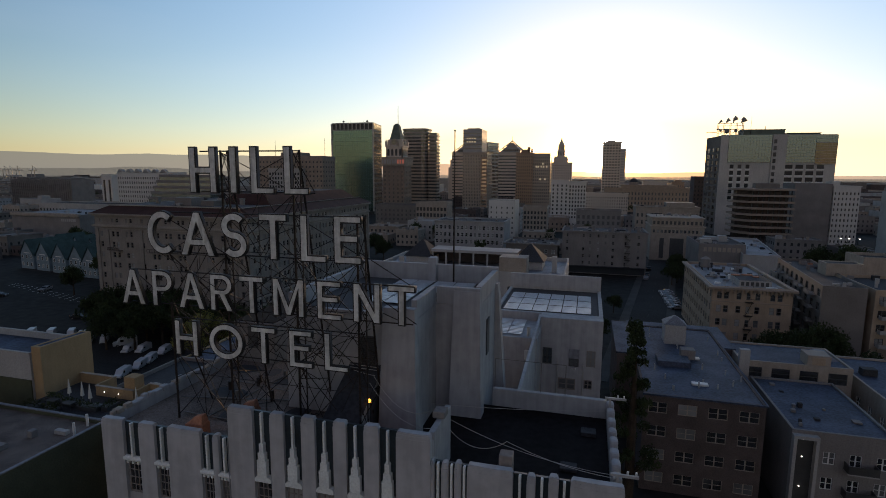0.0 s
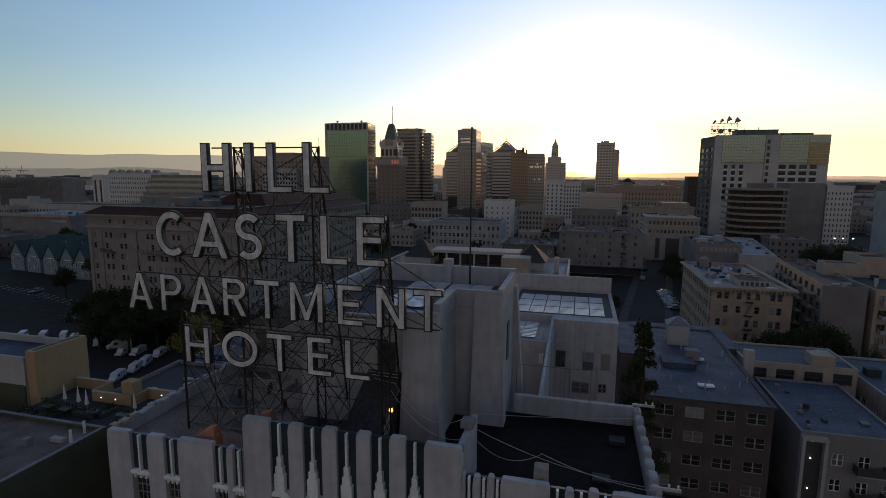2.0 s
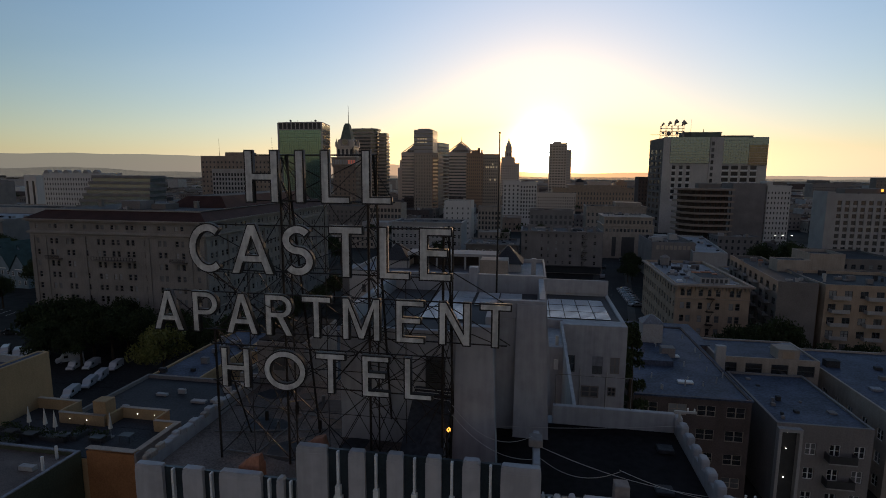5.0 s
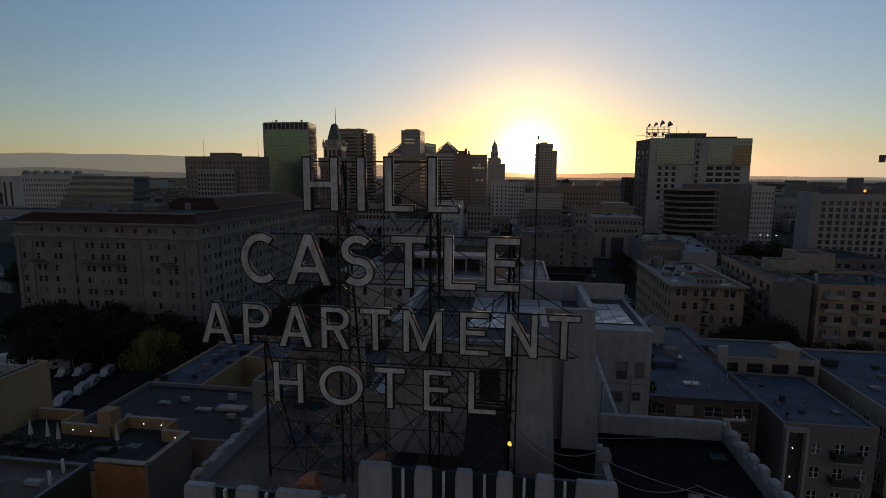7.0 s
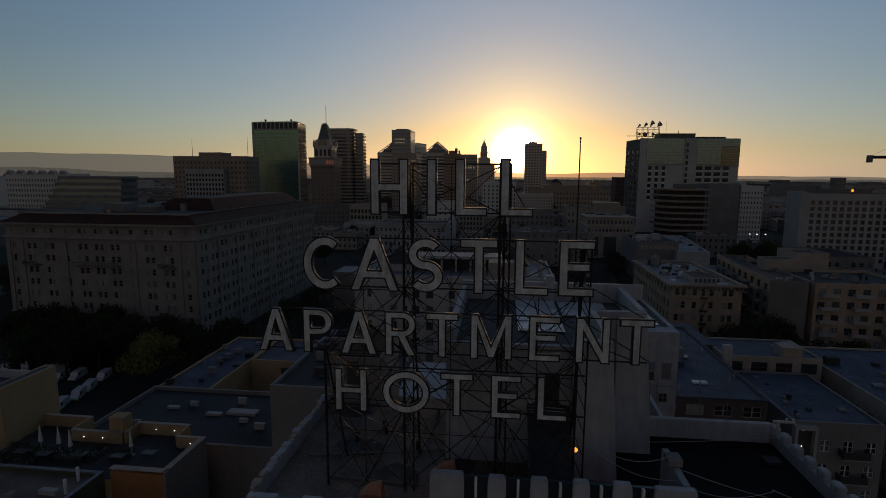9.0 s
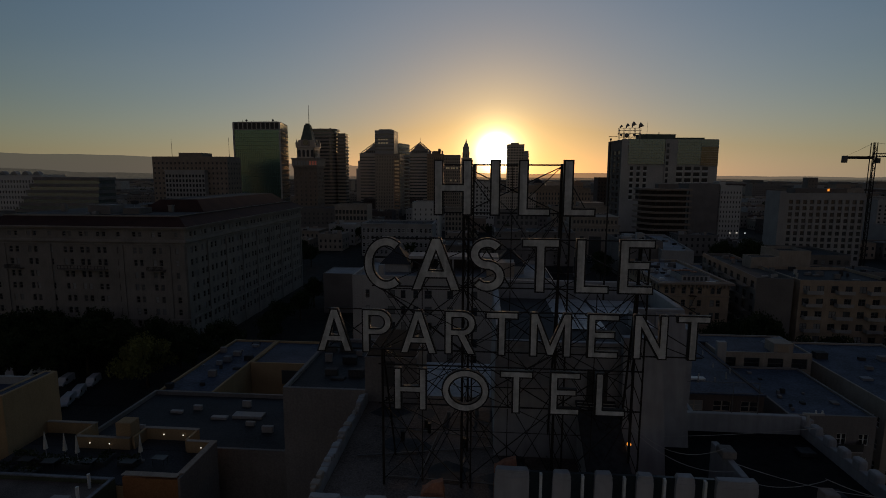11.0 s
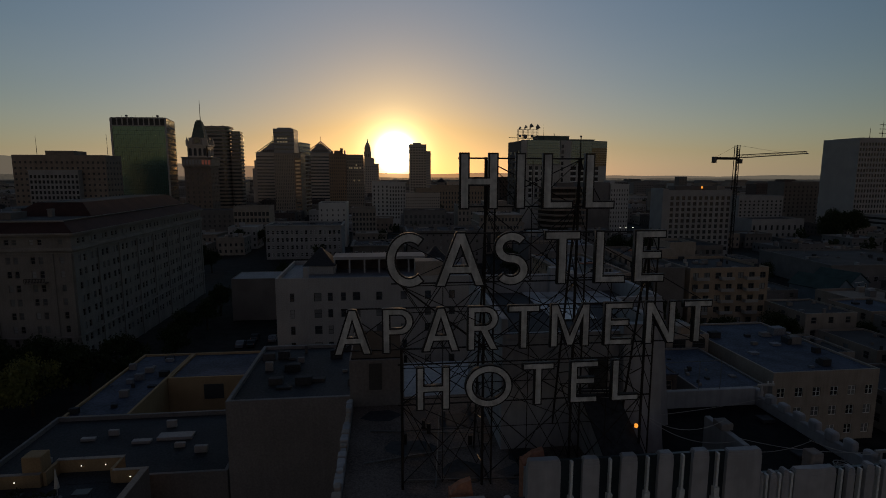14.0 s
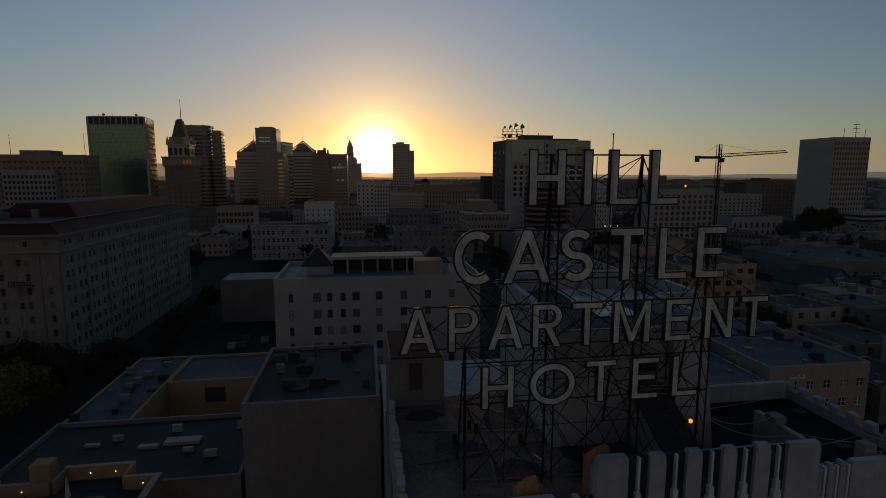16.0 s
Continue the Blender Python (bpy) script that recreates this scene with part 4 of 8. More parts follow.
for x, z, w, h in ((-1.75, 3.25, 0.72, 1.3), (0.28, 3.2, 0.75, 0.62), (1.55, 3.3, 0.66, 1.25), (1.4, 1.5, 0.6, 0.7), (-0.2, 1.3, 1.3, 0.9)):
    fm, pm = window_meshes(w, h, FRAME_BROWN if x > 1 or z < 2 else FRAME_DARK, "double")
    wd = part("window", fm, None, bay, at=pose(x, -0.06, z))
    part("pane", pm, None, wd)
part("blind", boxes((-0.12, 0.68, -0.09, -0.061, 3.84, 4.6)), ROOF_PALE, bay, "pale drawn blind")
part("camera_arm", bar((0.1, -0.05, 3.0), (0.45, -0.5, 3.2), 0.05, 6), FRAME_WHITE, bay)
for x, z0, z1 in ((-0.95, 0.0, 3.6), (1.0, 0.0, 3.4)):
    part("drain_pipe", bar((x, -0.08, z0), (x, -0.08, z1), 0.05, 6), WIRE, bay)


def panel_field(at, cols, rows, w, d, label, slats=8):
    """Rows of pale roof panels, each a ribbed tray on feet."""
    root = thing("solar_array", label, "solar array", at, group="solar arrays")
    bm = bmesh.new()
    rows_ = []
    for k in range(slats * 2):
        z = 0.07 if k % 2 == 0 else 0.02
        for f in (k, k + 1):
            y = 0.02 + (d - 0.04) * f / (slats * 2)
            rows_.append([bm.verts.new((x, y, z)) for x in (0.04, w - 0.04)])
    for k, (p, q) in enumerate(zip(rows_, rows_[1:])):
        face = bm.faces.new((p[0], p[1], q[1], q[0]))
        face.material_index = 1 if k % 4 == 2 else 0
    me = mesh_of("panel", bm)
    me.materials.append(SOLAR)
    me.materials.append(ROOF_DARK)
    for i in range(cols):
        for j in range(rows):
            part("panel", me, None, root, at=pose(i * w, j * d, 0.001))
    return root


panel_field((-10.9, 24.4, 33.42), 2, 4, 1.1, 1.5, "field of pale ribbed panels lying on the penthouse roof")
panel_field((-8.6, 27.3, 33.42), 2, 2, 1.25, 1.5, "pale ribbed panels lying on the penthouse roof")
panel_field((-6.4, 42.6, 28.825), 6, 3, 1.19, 2.2, "pale ribbed panels lying on the rear wing", 6)
panel_field((-6.3, 37.3, 28.35), 2, 2, 1.05, 2.1, "pale ribbed panels on the roof of a low wing", 6)
lw = thing("link_wing", "low stucco link between the penthouse and the rear wing", "building wing", (-6.9, 36.9, 22.0))
part("wall", boxes((0, 3.9, 0, 4.7, 0, 6.3), bevel=0.04), STUCCO, lw)
part("vent", bar((3.2, 0.5, 6.29), (3.2, 0.5, 7.0), 0.12, 8), WIRE, lw)
part("outlet", boxes((3.0, 3.3, -0.1, -0.003, 4.7, 5.4)), FRAME_WHITE, lw)
pole = thing("flagpole", "thin dark flagpole on the penthouse parapet", "flagpole", (-7.6, 30.4, 33.41))
part("mast", bar((0, 0, 0), (0, 0, 9.0), 0.055, 8, 0.03), STEEL, pole)
bm = bmesh.new()
bmesh.ops.create_uvsphere(bm, u_segments=8, v_segments=6, radius=0.06)
part("ball", bm, STEEL, pole, at=pose(0, 0, 9.05))


def cable(a, b, sag, label="pale cable strung slack over the terrace"):
    """A hanging cable from a to b."""
    a, b = Vector(a), Vector(b)
    bm = bmesh.new()
    pts = [a.lerp(b, i / 12) - Vector((0, 0, sag * 4 * (i / 12) * (1 - i / 12))) for i in range(13)]
    across = Vector((b.y - a.y, a.x - b.x, 0)).normalized() * 0.014
    rings = [[bm.verts.new(p + d) for d in (across, Vector((0, 0, 0.014)), -across, Vector((0, 0, -0.014)))] for p in pts]
    for p, q in zip(rings, rings[1:]):
        for i in range(4):
            j = (i + 1) % 4
            bm.faces.new((p[i], p[j], q[j], q[i]))
    ob = new("cable", mesh_of("cable", bm))
    ob.data.materials.append(WIRE)
    return tagged(ob, label, "cable", "roof cables")


cable((-7.0, 23.9, 28.6), (1.65, 25.2, 28.75), 0.12)
cable((-5.3, 20.4, 29.3), (-2.5, 18.3, 30.1), 0.55)
cable((-2.5, 18.4, 30.1), (1.6, 19.2, 28.8), 0.2)
cable((-5.2, 20.5, 29.6), (1.6, 19.4, 28.8), 0.35)
cable((-8.8, 20.3, 30.9), (-5.4, 18.6, 30.1), 0.6)
cable((-8.8, 20.8, 31.0), (-5.5, 19.3, 30.6), 0.8)
cable((-10.9, 21.9, 30.9), (-8.8, 20.9, 31.0), 0.05)
for y in (19.2, 26.2):
    arm = thing("cross_arm", "weathered wooden cross-arm on the parapet", "bracket", (1.56, y, 28.7), group="cross arms")
    part("post", boxes((-0.05, 0.05, -0.05, 0.05, -0.25, 0.2)), WIRE, arm)
    part("arm", boxes((-0.25, 0.75, -0.05, 0.05, 0.2, 0.3)), WIRE, arm)
    for x in (0.35, 0.65):
        part("insulator", bar((x, 0, 0.3), (x, 0, 0.44), 0.04, 8), FRAME_WHITE, arm)
coil = bmesh.new()
random.seed(3)
for k in range(7):
    r = 0.25 + 0.12 * random.random()
    ox, oy, tl = random.uniform(-0.1, 0.1), random.uniform(-0.1, 0.1), random.uniform(-0.25, 0.25)
    pts = [Vector((ox + r * math.cos(a), oy + r * math.sin(a), 0.05 + 0.03 * k + tl * 0.3 * (1 + math.sin(a)))) for a in [2 * math.pi * i / 14 for i in range(15)]]
    for p, q in zip(pts, pts[1:]):
        tube(coil, p, q, 0.012, 4)
ob = new("cable_coil", mesh_of("cable_coil", coil))
ob.data.materials.append(WIRE)
ob.matrix_basis = pose(0.7, 19.9, 27.77)
tagged(ob, "tangled coil of pale cable lying on the black roof", "cable")

# ---- neighbours ----
brick = building("brick_apartments", "brown brick apartment house with white sash windows and a blue-grey roof", 7.9, 21.6, 67.3, 99.0, 12.9, BRICK, ROOF_BLUE,
                 {"S": (even(13.7, 4, 2.2), rows_of(1.15, 3.1, 4, 1.45)), "E": (even(31.7, 10, 1.0), rows_of(1.15, 3.1, 4, 1.5))}, style="double", parapet=0.15, frame_mat=STUCCO_WARM)
part("roof_edge", boxes((-7.0, 7.0, -16.05, -15.853, 12.72, 12.95), (6.853, 7.05, -15.85, 5.9, 12.72, 12.95)), ROOF_BLUE, brick)
part("back_wing", boxes((-9.3, -6.853, -0.4, 17.3, 0, 12.75), (6.853, 8.4, 6.0, 18.2, 0, 12.74), (-6.85, 6.85, 15.853, 18.2, 0, 12.745)), BRICK, brick)
part("back_wing_roof", boxes((-9.5, -6.853, -0.6, 17.4, 12.76, 12.98), (6.853, 8.7, 5.9, 18.3, 12.752, 12.96), (-6.85, 6.85, 15.853, 18.3, 12.754, 12.97)), ROOF_BLUE, brick)
for x, y, sx, sy, h, mat in ((14.6, 91.0, 1.6, 1.6, 3.2, OFFWHITE), (15.4, 83.0, 1.0, 0.8, 1.5, CONCRETE), (13.0, 80.0, 2.2, 1.6, 0.8, ROOF_BLUE)):
    part("roof_house", boxes((x - 14.75 - sx, x - 14.75 + sx, y - 83.15 - sy, y - 83.15 + sy, 12.751, 12.75 + h), bevel=0.06), mat, brick)
bm = bmesh.new()
frustum(bm, -1.9, 1.6, 6.1, 9.6, 15.955, 17.2, 1.6)
part("roof_house_cap", bm, ROOF_PALE, brick)
for x, y in ((15.2, 72.3), (16.1, 82.8)):
    part("skylight", boxes((x - 14.75 - 1.0, x - 14.75 + 1.0, y - 83.15 - 0.45, y - 83.15 + 0.45, 12.751, 13.05), bevel=0.08), FRAME_WHITE, brick, "long white skylight")
random.seed(8)
for i in range(22):
    x, y = random.uniform(-6, 6), random.uniform(-14, 14)
    part("vent_pipe", bar((x, y, 12.751), (x, y, 13.3 + random.random() * 0.4), 0.09, 8), OFFWHITE, brick)
low = building("low_apartments", "grey stucco apartment house with a blue-grey roof", 24.0, 34.5, 66.0, 83.0, 11.0, CONCRETE, ROOF_BLUE,
               {"S": (even(10.5, 4, 1.2), rows_of(1.0, 3.1, 3, 1.5))}, style="double", parapet=0.25)
part("porch_frame", boxes((-5.25, -4.9, -9.3, -8.52, 0, 10.2), (-3.0, -2.65, -9.3, -8.52, 0, 10.2), (-5.25, -2.65, -9.3, -8.52, 10.204, 10.6)), OFFWHITE, low, "tall pale stair porch")
part("porch_back", boxes((-4.89, -3.01, -8.6, -8.52, 0, 10.2)), FRAME_DARK, low)
for z in (10.0, 7.9, 4.2):
    sp = thing("porch_lamp", "small bright lamp in a tall stair porch", "lamp", (25.15, 65.85, z), group="porch lamps")
    part("body", boxes((-0.08, 0.08, 0.0, 0.04, -0.06, 0.06)), FRAME_DARK, sp)
    bm = bmesh.new()
    bmesh.ops.create_uvsphere(bm, u_segments=8, v_segments=6, radius=0.08)
    part("bulb", bm, SPOT_GLOW, sp, at=pose(0, -0.07, 0))
for i in range(10):
    x, y, s = random.uniform(-4.4, 4.4), random.uniform(-7, 7), random.uniform(0.12, 0.5)
    part("roof_vent", boxes((x - s, x + s, y - s, y + s, 10.755, 10.95 + random.random() * 0.5), bevel=0.03), random.choice((ROOF_PALE, ROOF_DARK, CONCRETE)), low)
for i in range(3):
    b = part("balcony", boxes((0.2, 3.2, -9.7, -8.52, 2.6 + 3.1 * i - 2.0, 2.75 + 3.1 * i - 2.0)), OFFWHITE, low)
    part("railing", boxes((0.2, 3.2, -9.7, -9.64, 0.76 + 3.1 * i, 1.7 + 3.1 * i), (0.2, 0.26, -9.63, -8.53, 0.76 + 3.1 * i, 1.7 + 3.1 * i), (3.14, 3.2, -9.63, -8.53, 0.76 + 3.1 * i, 1.7 + 3.1 * i)), FRAME_DARK, b)
back = building("back_apartments", "pale stucco house with boarded loggias and a blue-grey roof", 23.0, 37.5, 84.5, 94.0, 12.8, STUCCO_WARM, ROOF_BLUE,
                {"S": (even(14.5, 4, 2.4), [(10.2, 11.9)])}, frame_mat=FRAME_DARK, parapet=0.25)
part("chimney", boxes((-7.6, -6.2, -5.6, -4.76, 0, 14.6), bevel=0.05), OFFWHITE, back)
part("roof_house", boxes((1.6, 4.6, -4.3, -1.5, 12.56, 14.2), bevel=0.05), STUCCO_WARM, back)
part("boarded_window", boxes((2.2, 3.9, -4.36, -4.303, 12.8, 13.9)), TAN, back, "tan boarded window")
bm = bmesh.new()
frustum(bm, 2.8, 6.8, -1.2, 2.2, 12.56, 13.7, 1.3)
part("roof_dormer", bm, ROOF_PALE, back)
east = building("corner_house", "pale stucco house with a patched blue-grey roof", 38.5, 56.0, 70.0, 96.0, 11.2, STUCCO_WARM, ROOF_BLUE,
                {"S": (even(17.5, 6, 1.3), rows_of(1.0, 3.1, 3, 1.5)), "W": (even(26, 8, 1.3), rows_of(1.0, 3.1, 3, 1.5))}, style="double", parapet=0.3)
for i in range(14):
    x, y = random.uniform(-8, 8), random.uniform(-12, 12)
    s = random.uniform(0.3, 1.3)
    part("roof_vent", boxes((x - s, x + s, y - s * 0.7, y + s * 0.7, 10.905, 11.1 + random.random() * 1.2), bevel=0.04), random.choice((ROOF_PALE, CONCRETE, ROOF_DARK)), east)
tan = building("tan_apartments", "five-storey tan brick apartment house with a bracketed cornice", 27.5, 43.4, 126.4, 161.0, 15.7, TAN, ROOF_PALE,
               {"S": ([(1.1, 2.1), (2.5, 3.5), (5.0, 6.0), (7.0, 7.8), (8.7, 9.7), (11.6, 12.6), (13.0, 14.0)], rows_of(0.7, 3.05, 5, 1.6)),
                "W": (even(34.6, 13, 1.1), rows_of(0.7, 3.05, 5, 1.6))}, cornice=0.8, coping=BUFF, frame_mat=FRAME_BROWN, style="sash")
bk = mesh_of("bracket", boxes((-0.12, 0.12, -0.65, -0.003, -0.5, 0.0), (-0.1, 0.1, -0.4, -0.004, -0.85, -0.503)))
bk.materials.append(BUFF)
for i in range(20):
    part("bracket", bk, None, tan, at=pose(-7.7 + 15.4 * i / 19, -17.3, 15.1))
for z0, z1 in ((12.2, 12.45), (3.4, 3.6)):
    part("string_course", boxes((-8.05, 8.05, -17.45, -17.304, z0, z1)), BUFF, tan)
pent = part("roof_house", boxes((-1.6, 5.0, -13.2, -5.5, 15.01, 16.5)), OFFWHITE, tan)
for i in range(6):
    part("window", boxes((-1.2 + i * 1.0, -0.6 + i * 1.0, -13.26, -13.203, 15.3, 16.2)), FRAME_DARK, pent)
part("roof_house_deck", boxes((-1.5, 4.9, -13.1, -5.6, 16.504, 16.56)), ROOF_DARK, pent)
# orange boxes stand in for sunlit spots on this roof
for x, y, w in ((-1.0, -7.2, 0.9), (1.6, -6.4, 1.2), (2.9, -8.6, 0.6)):
    part("terracotta_tray", boxes((x - w, x + w, y - 0.5, y + 0.5, 16.564, 16.8), bevel=0.04), TERRACOTTA, pent)
for i in range(18):
    x, y, s = random.uniform(-5.6, 5.6), random.uniform(-4, 16), random.uniform(0.15, 0.7)
    part("roof_vent", boxes((x - s, x + s, y - s * 0.6, y + s * 0.6, 15.008, 15.2 + random.random() * 0.9), bevel=0.03), random.choice((OFFWHITE, ROOF_PALE, CONCRETE, ROOF_DARK)), tan)
for x, y, s, h in ((-3.5, 13, 1.6, 1.4), (-2, 6, 1.2, 0.7), (0.5, 2, 1.5, 0.6), (3.5, 8, 0.8, 1.2), (-4.5, 0, 0.6, 0.9), (4.0, 0, 0.5, 1.0)):
    part("roof_unit", boxes((x - s, x + s, y - s * 0.6, y + s * 0.6, 15.01, 15.01 + h), bevel=0.05), random.choice((OFFWHITE, CONCRETE, ROOF_DARK)), tan)
for i in range(4):
    z = 3.3 + 3.05 * i
    e = part("fire_escape", boxes((-1.3, 0.3, -18.3, -17.303, z, z + 0.08)), STEEL, tan)
    part("ladder", bar((-1.15, -18.0, z - 2.9), (0.1, -18.0, z), 0.05, 5), STEEL, e)
    part("guard_rail", boxes((-1.3, 0.3, -18.3, -18.26, z + 0.85, z + 0.9), (-1.3, -1.25, -18.3, -18.26, z + 0.09, z + 0.85), (0.25, 0.3, -18.3, -18.26, z + 0.09, z + 0.85)), STEEL, e)
roof_gear(tan, -7, 7, -16.5, 16.5, 15.005, 26, 61, (OFFWHITE, ROOF_PALE, CONCRETE, FRAME_WHITE))
water_tank = bar((-4.6, 8.0, 15.9), (-4.6, 8.0, 18.0), 1.2, 16)
tube(water_tank, (-4.6, 8.0, 18.0), (-4.6, 8.0, 18.7), 1.3, 16, 0.1)
part("water_tank", water_tank, CONCRETE, tan)
for dx in (-0.7, 0.7):
    for dy in (-0.7, 0.7):
        part("tank_leg", bar((-4.6 + dx, 8.0 + dy, 15.004), (-4.6 + dx, 8.0 + dy, 15.9), 0.08, 5), STEEL, tan)
# apartment slabs behind, with balconies
slabm = building("balcony_apartments", "tan apartment slab with stacked white balconies", 55.3, 76.0, 120.0, 138.0, 17.9, TAN, ROOF_DARK,
                 {"S": (even(20.7, 7, 1.5), rows_of(0.9, 2.85, 6, 1.5))}, frame_mat=FRAME_DARK, style="double")
for c in range(3):
    for r in range(6):
        x, z = -9.4 + c * 6.6, 0.7 + 2.85 * r
        b = part("balcony", boxes((x, x + 3.4, -10.3, -9.003, z, z + 0.14)), OFFWHITE, slabm)
        part("railing", boxes((x, x + 3.4, -10.3, -10.24, z + 0.15, z + 0.8)), OFFWHITE, b)
        part("side_rail", boxes((x, x + 0.06, -10.23, -9.003, z + 0.15, z + 0.8)), OFFWHITE, b)
slab2 = building("grey_slab", "dark grey apartment slab with a blank end wall", 48.5, 56.1, 120.7, 159.7, 18.0, CONCRETE_DARK, ROOF_GREY,
                 {"W": (even(39, 9, 2.0), rows_of(0.8, 2.9, 6, 1.6))}, frame_mat=FRAME_DARK, style="double", turn=-5.5)
building("stair_block", "blush stucco stair block between two apartment slabs", 53.4, 60.8, 138.1, 142.6, 20.2, STUCCO_WARM, ROOF_DARK, {}, parapet=0.2)
for c in range(4):
    for r in range(6):
        y, z = -15.5 + c * 8.6, 0.6 + 2.9 * r
        b = part("balcony", boxes((-5.1, -3.803, y, y + 4.0, z, z + 0.14)), CONCRETE, slab2)
        part("railing", boxes((-5.1, -5.04, y, y + 4.0, z + 0.15, z + 0.85)), CONCRETE, b)
for i in range(16):
    x, y, s = random.uniform(-3.0, 3.0), random.uniform(-18, 17), random.uniform(0.2, 0.8)
    if abs(y + 1) > 6:
        part("roof_clutter", boxes((x - s, x + s, y - s * 0.5, y + s * 0.5, 17.305, 17.6 + random.random()), bevel=0.03), random.choice((TERRACOTTA, OFFWHITE, ROOF_DARK, CONCRETE)), slab2)
for i in range(14):
    x, y, s = random.uniform(-9.5, 9.5), random.uniform(-7, 7), random.uniform(0.2, 0.9)
    part("roof_clutter", boxes((x - s, x + s, y - s * 0.5, y + s * 0.5, 17.205, 17.5 + random.random()), bevel=0.03), random.choice((ROOF_PALE, OFFWHITE, ROOF_DARK, CONCRETE)), slabm)
building("roof_block", "blush stucco stair block on a flat-roofed house", 62.6, 70.6, 142.8, 152.0, 21.3, STUCCO_WARM, ROOF_DARK, {})
shed = building("long_shed", "long low building with a pale blue-white roof", 57.5, 69.0, 204.0, 262.0, 12.4, OFFWHITE, ROOF_PALE, {}, turn=-8)
roof_gear(shed, -5, 5, -28, 28, 11.705, 16, 62)
th = building("old_theatre", "windowless stucco hall with faded lettering", 40.5, 56.2, 212.0, 238.0, 14.9, CONCRETE, ROOF_GREY, {})
for i in range(8):
    part("faded_mark", boxes((-6.2 + 1.6 * i, -5.1 + 1.6 * i, -13.03, -13.003, 12.0, 13.6)), STUCCO_WARM, th)
for x, y, s, h in ((-4, -3, 2.0, 1.6), (3, 2, 1.5, 2.4), (0, 8, 2.5, 1.2)):
    part("roof_unit", boxes((x - s, x + s, y - s, y + s, 14.21, 14.21 + h), bevel=0.05), OFFWHITE, th)
roof_gear(th, -7, 7, -12, 12, 14.205, 14, 63)

grey = building("grey_apartments", "six-storey grey stucco apartment house over shops", -9.4, 23.2, 219.5, 241, 17.3, CONCRETE, ROOF_GREY,
                {"S": ([(1.6, 2.4), (8.0, 8.8), (10.6, 11.4), (13.8, 14.6), (16.6, 17.4), (19.4, 20.4), (24.2, 25.0), (29.0, 30.0)], rows_of(3.8, 2.75, 5, 1.3))}, cornice=0.4, frame_mat=FRAME_BROWN)
part("shop_front", boxes((-16, 16, -10.9, -10.753, 0.3, 2.9)), GLASS_FAR, grey, "dark glazed shop fronts")
part("canopy", boxes((-16.2, 16.2, -12.2, -10.753, 3.0, 3.2)), ROOF_DARK, grey)
for i in range(6):
    z = 3.4 + 2.75 * i if i < 5 else 16.0
    if i < 5:
        e = part("fire_escape", boxes((8.0, 10.2, -11.7, -10.753, z, z + 0.08)), STEEL, grey)
        part("ladder", bar((8.2, -11.3, z), (9.9, -11.3, z + 2.7), 0.06, 5), STEEL, e)
        part("guard_rail", boxes((8.0, 10.2, -11.7, -11.65, z + 0.85, z + 0.92)), STEEL, e)
for x in (-13, -4, 3.5, 10, 13.5):
    part("chimney", boxes((x - 0.6, x + 0.6, -5, -3.8, 16.61, 18.6 + (x % 3) * 0.3), bevel=0.05), CONCRETE, grey)
bh = building("brown_hall", "low brown house with a wide flat roof", -31.5, -11.0, 212, 232, 12.4, CONCRETE_DARK, ROOF_GREY, {"S": (even(20.5, 7, 1.2), rows_of(1.6, 3.4, 3, 1.6))}, cornice=0.9)
roof_gear(bh, -9, 9, -9, 9, 11.705, 24, 64)
phot = building("pale_hotel", "pale four-storey hotel with rows of windows", -75, -39.5, 258, 280, 16.5, OFFWHITE, ROOF_GREY, {"S": (even(35.5, 16, 1.3), rows_of(1.2, 3.6, 4, 2.0))}, cornice=0.5)
roof_gear(phot, -16, 16, -9, 9, 15.805, 16, 65)
roof_gear(grey, -15, 15, -9, 9, 16.605, 30, 66)
white = building("white_apartments", "white apartment house with a roof garden", -36.3, -3.0, 86.0, 104.0, 23.8, OFFWHITE, ROOF_PALE,
                 {"S": ([(2.2, 2.9), (6.0, 7.2), (8.2, 9.0), (10.3, 11.1), (12.2, 13.4), (16, 17), (20, 21), (24, 25), (28, 29)], rows_of(0.7, 2.75, 8, 1.4)), "W": (even(18, 5, 0.9), rows_of(0.7, 2.75, 8, 1.4))}, frame_mat=FRAME_DARK)
# roof garden: a pergola with columns between dark pyramid roofs
part("pergola_beam", boxes((-8.2, 8.0, -1.5, 3.5, 25.5, 26.0)), OFFWHITE, white)
for i in range(7):
    part("column", boxes((-8.1 + i * 2.6, -7.8 + i * 2.6, -1.4, -1.1, 23.11, 25.496)), OFFWHITE, white)
part("pergola_back", boxes((-8.0, 7.8, 3.0, 3.3, 23.11, 25.496)), BRICK, white)
for x in (-10.5, 10.0):
    bm = bmesh.new()
    frustum(bm, x - 2.8, x + 2.8, -2.5, 4.5, 24.6, 27.4, 2.6, 3.3)
    part("pyramid_roof", bm, ROOF_DARK, white)
    part("pavilion", boxes((x - 2.4, x + 2.4, -2.1, 4.1, 23.11, 24.596)), OFFWHITE, white)
part("roof_house", boxes((5.8, 10.4, -8.6, -5.0, 23.11, 26.2), bevel=0.06), STUCCO_WARM, white)
part("chimney", boxes((14.2, 15.0, -4, -3, 23.11, 25.9), bevel=0.05), OFFWHITE, white)
part("chimney", boxes((-12.6, -11.7, -6.8, -6.0, 23.11, 25.2), bevel=0.05), OFFWHITE, white)
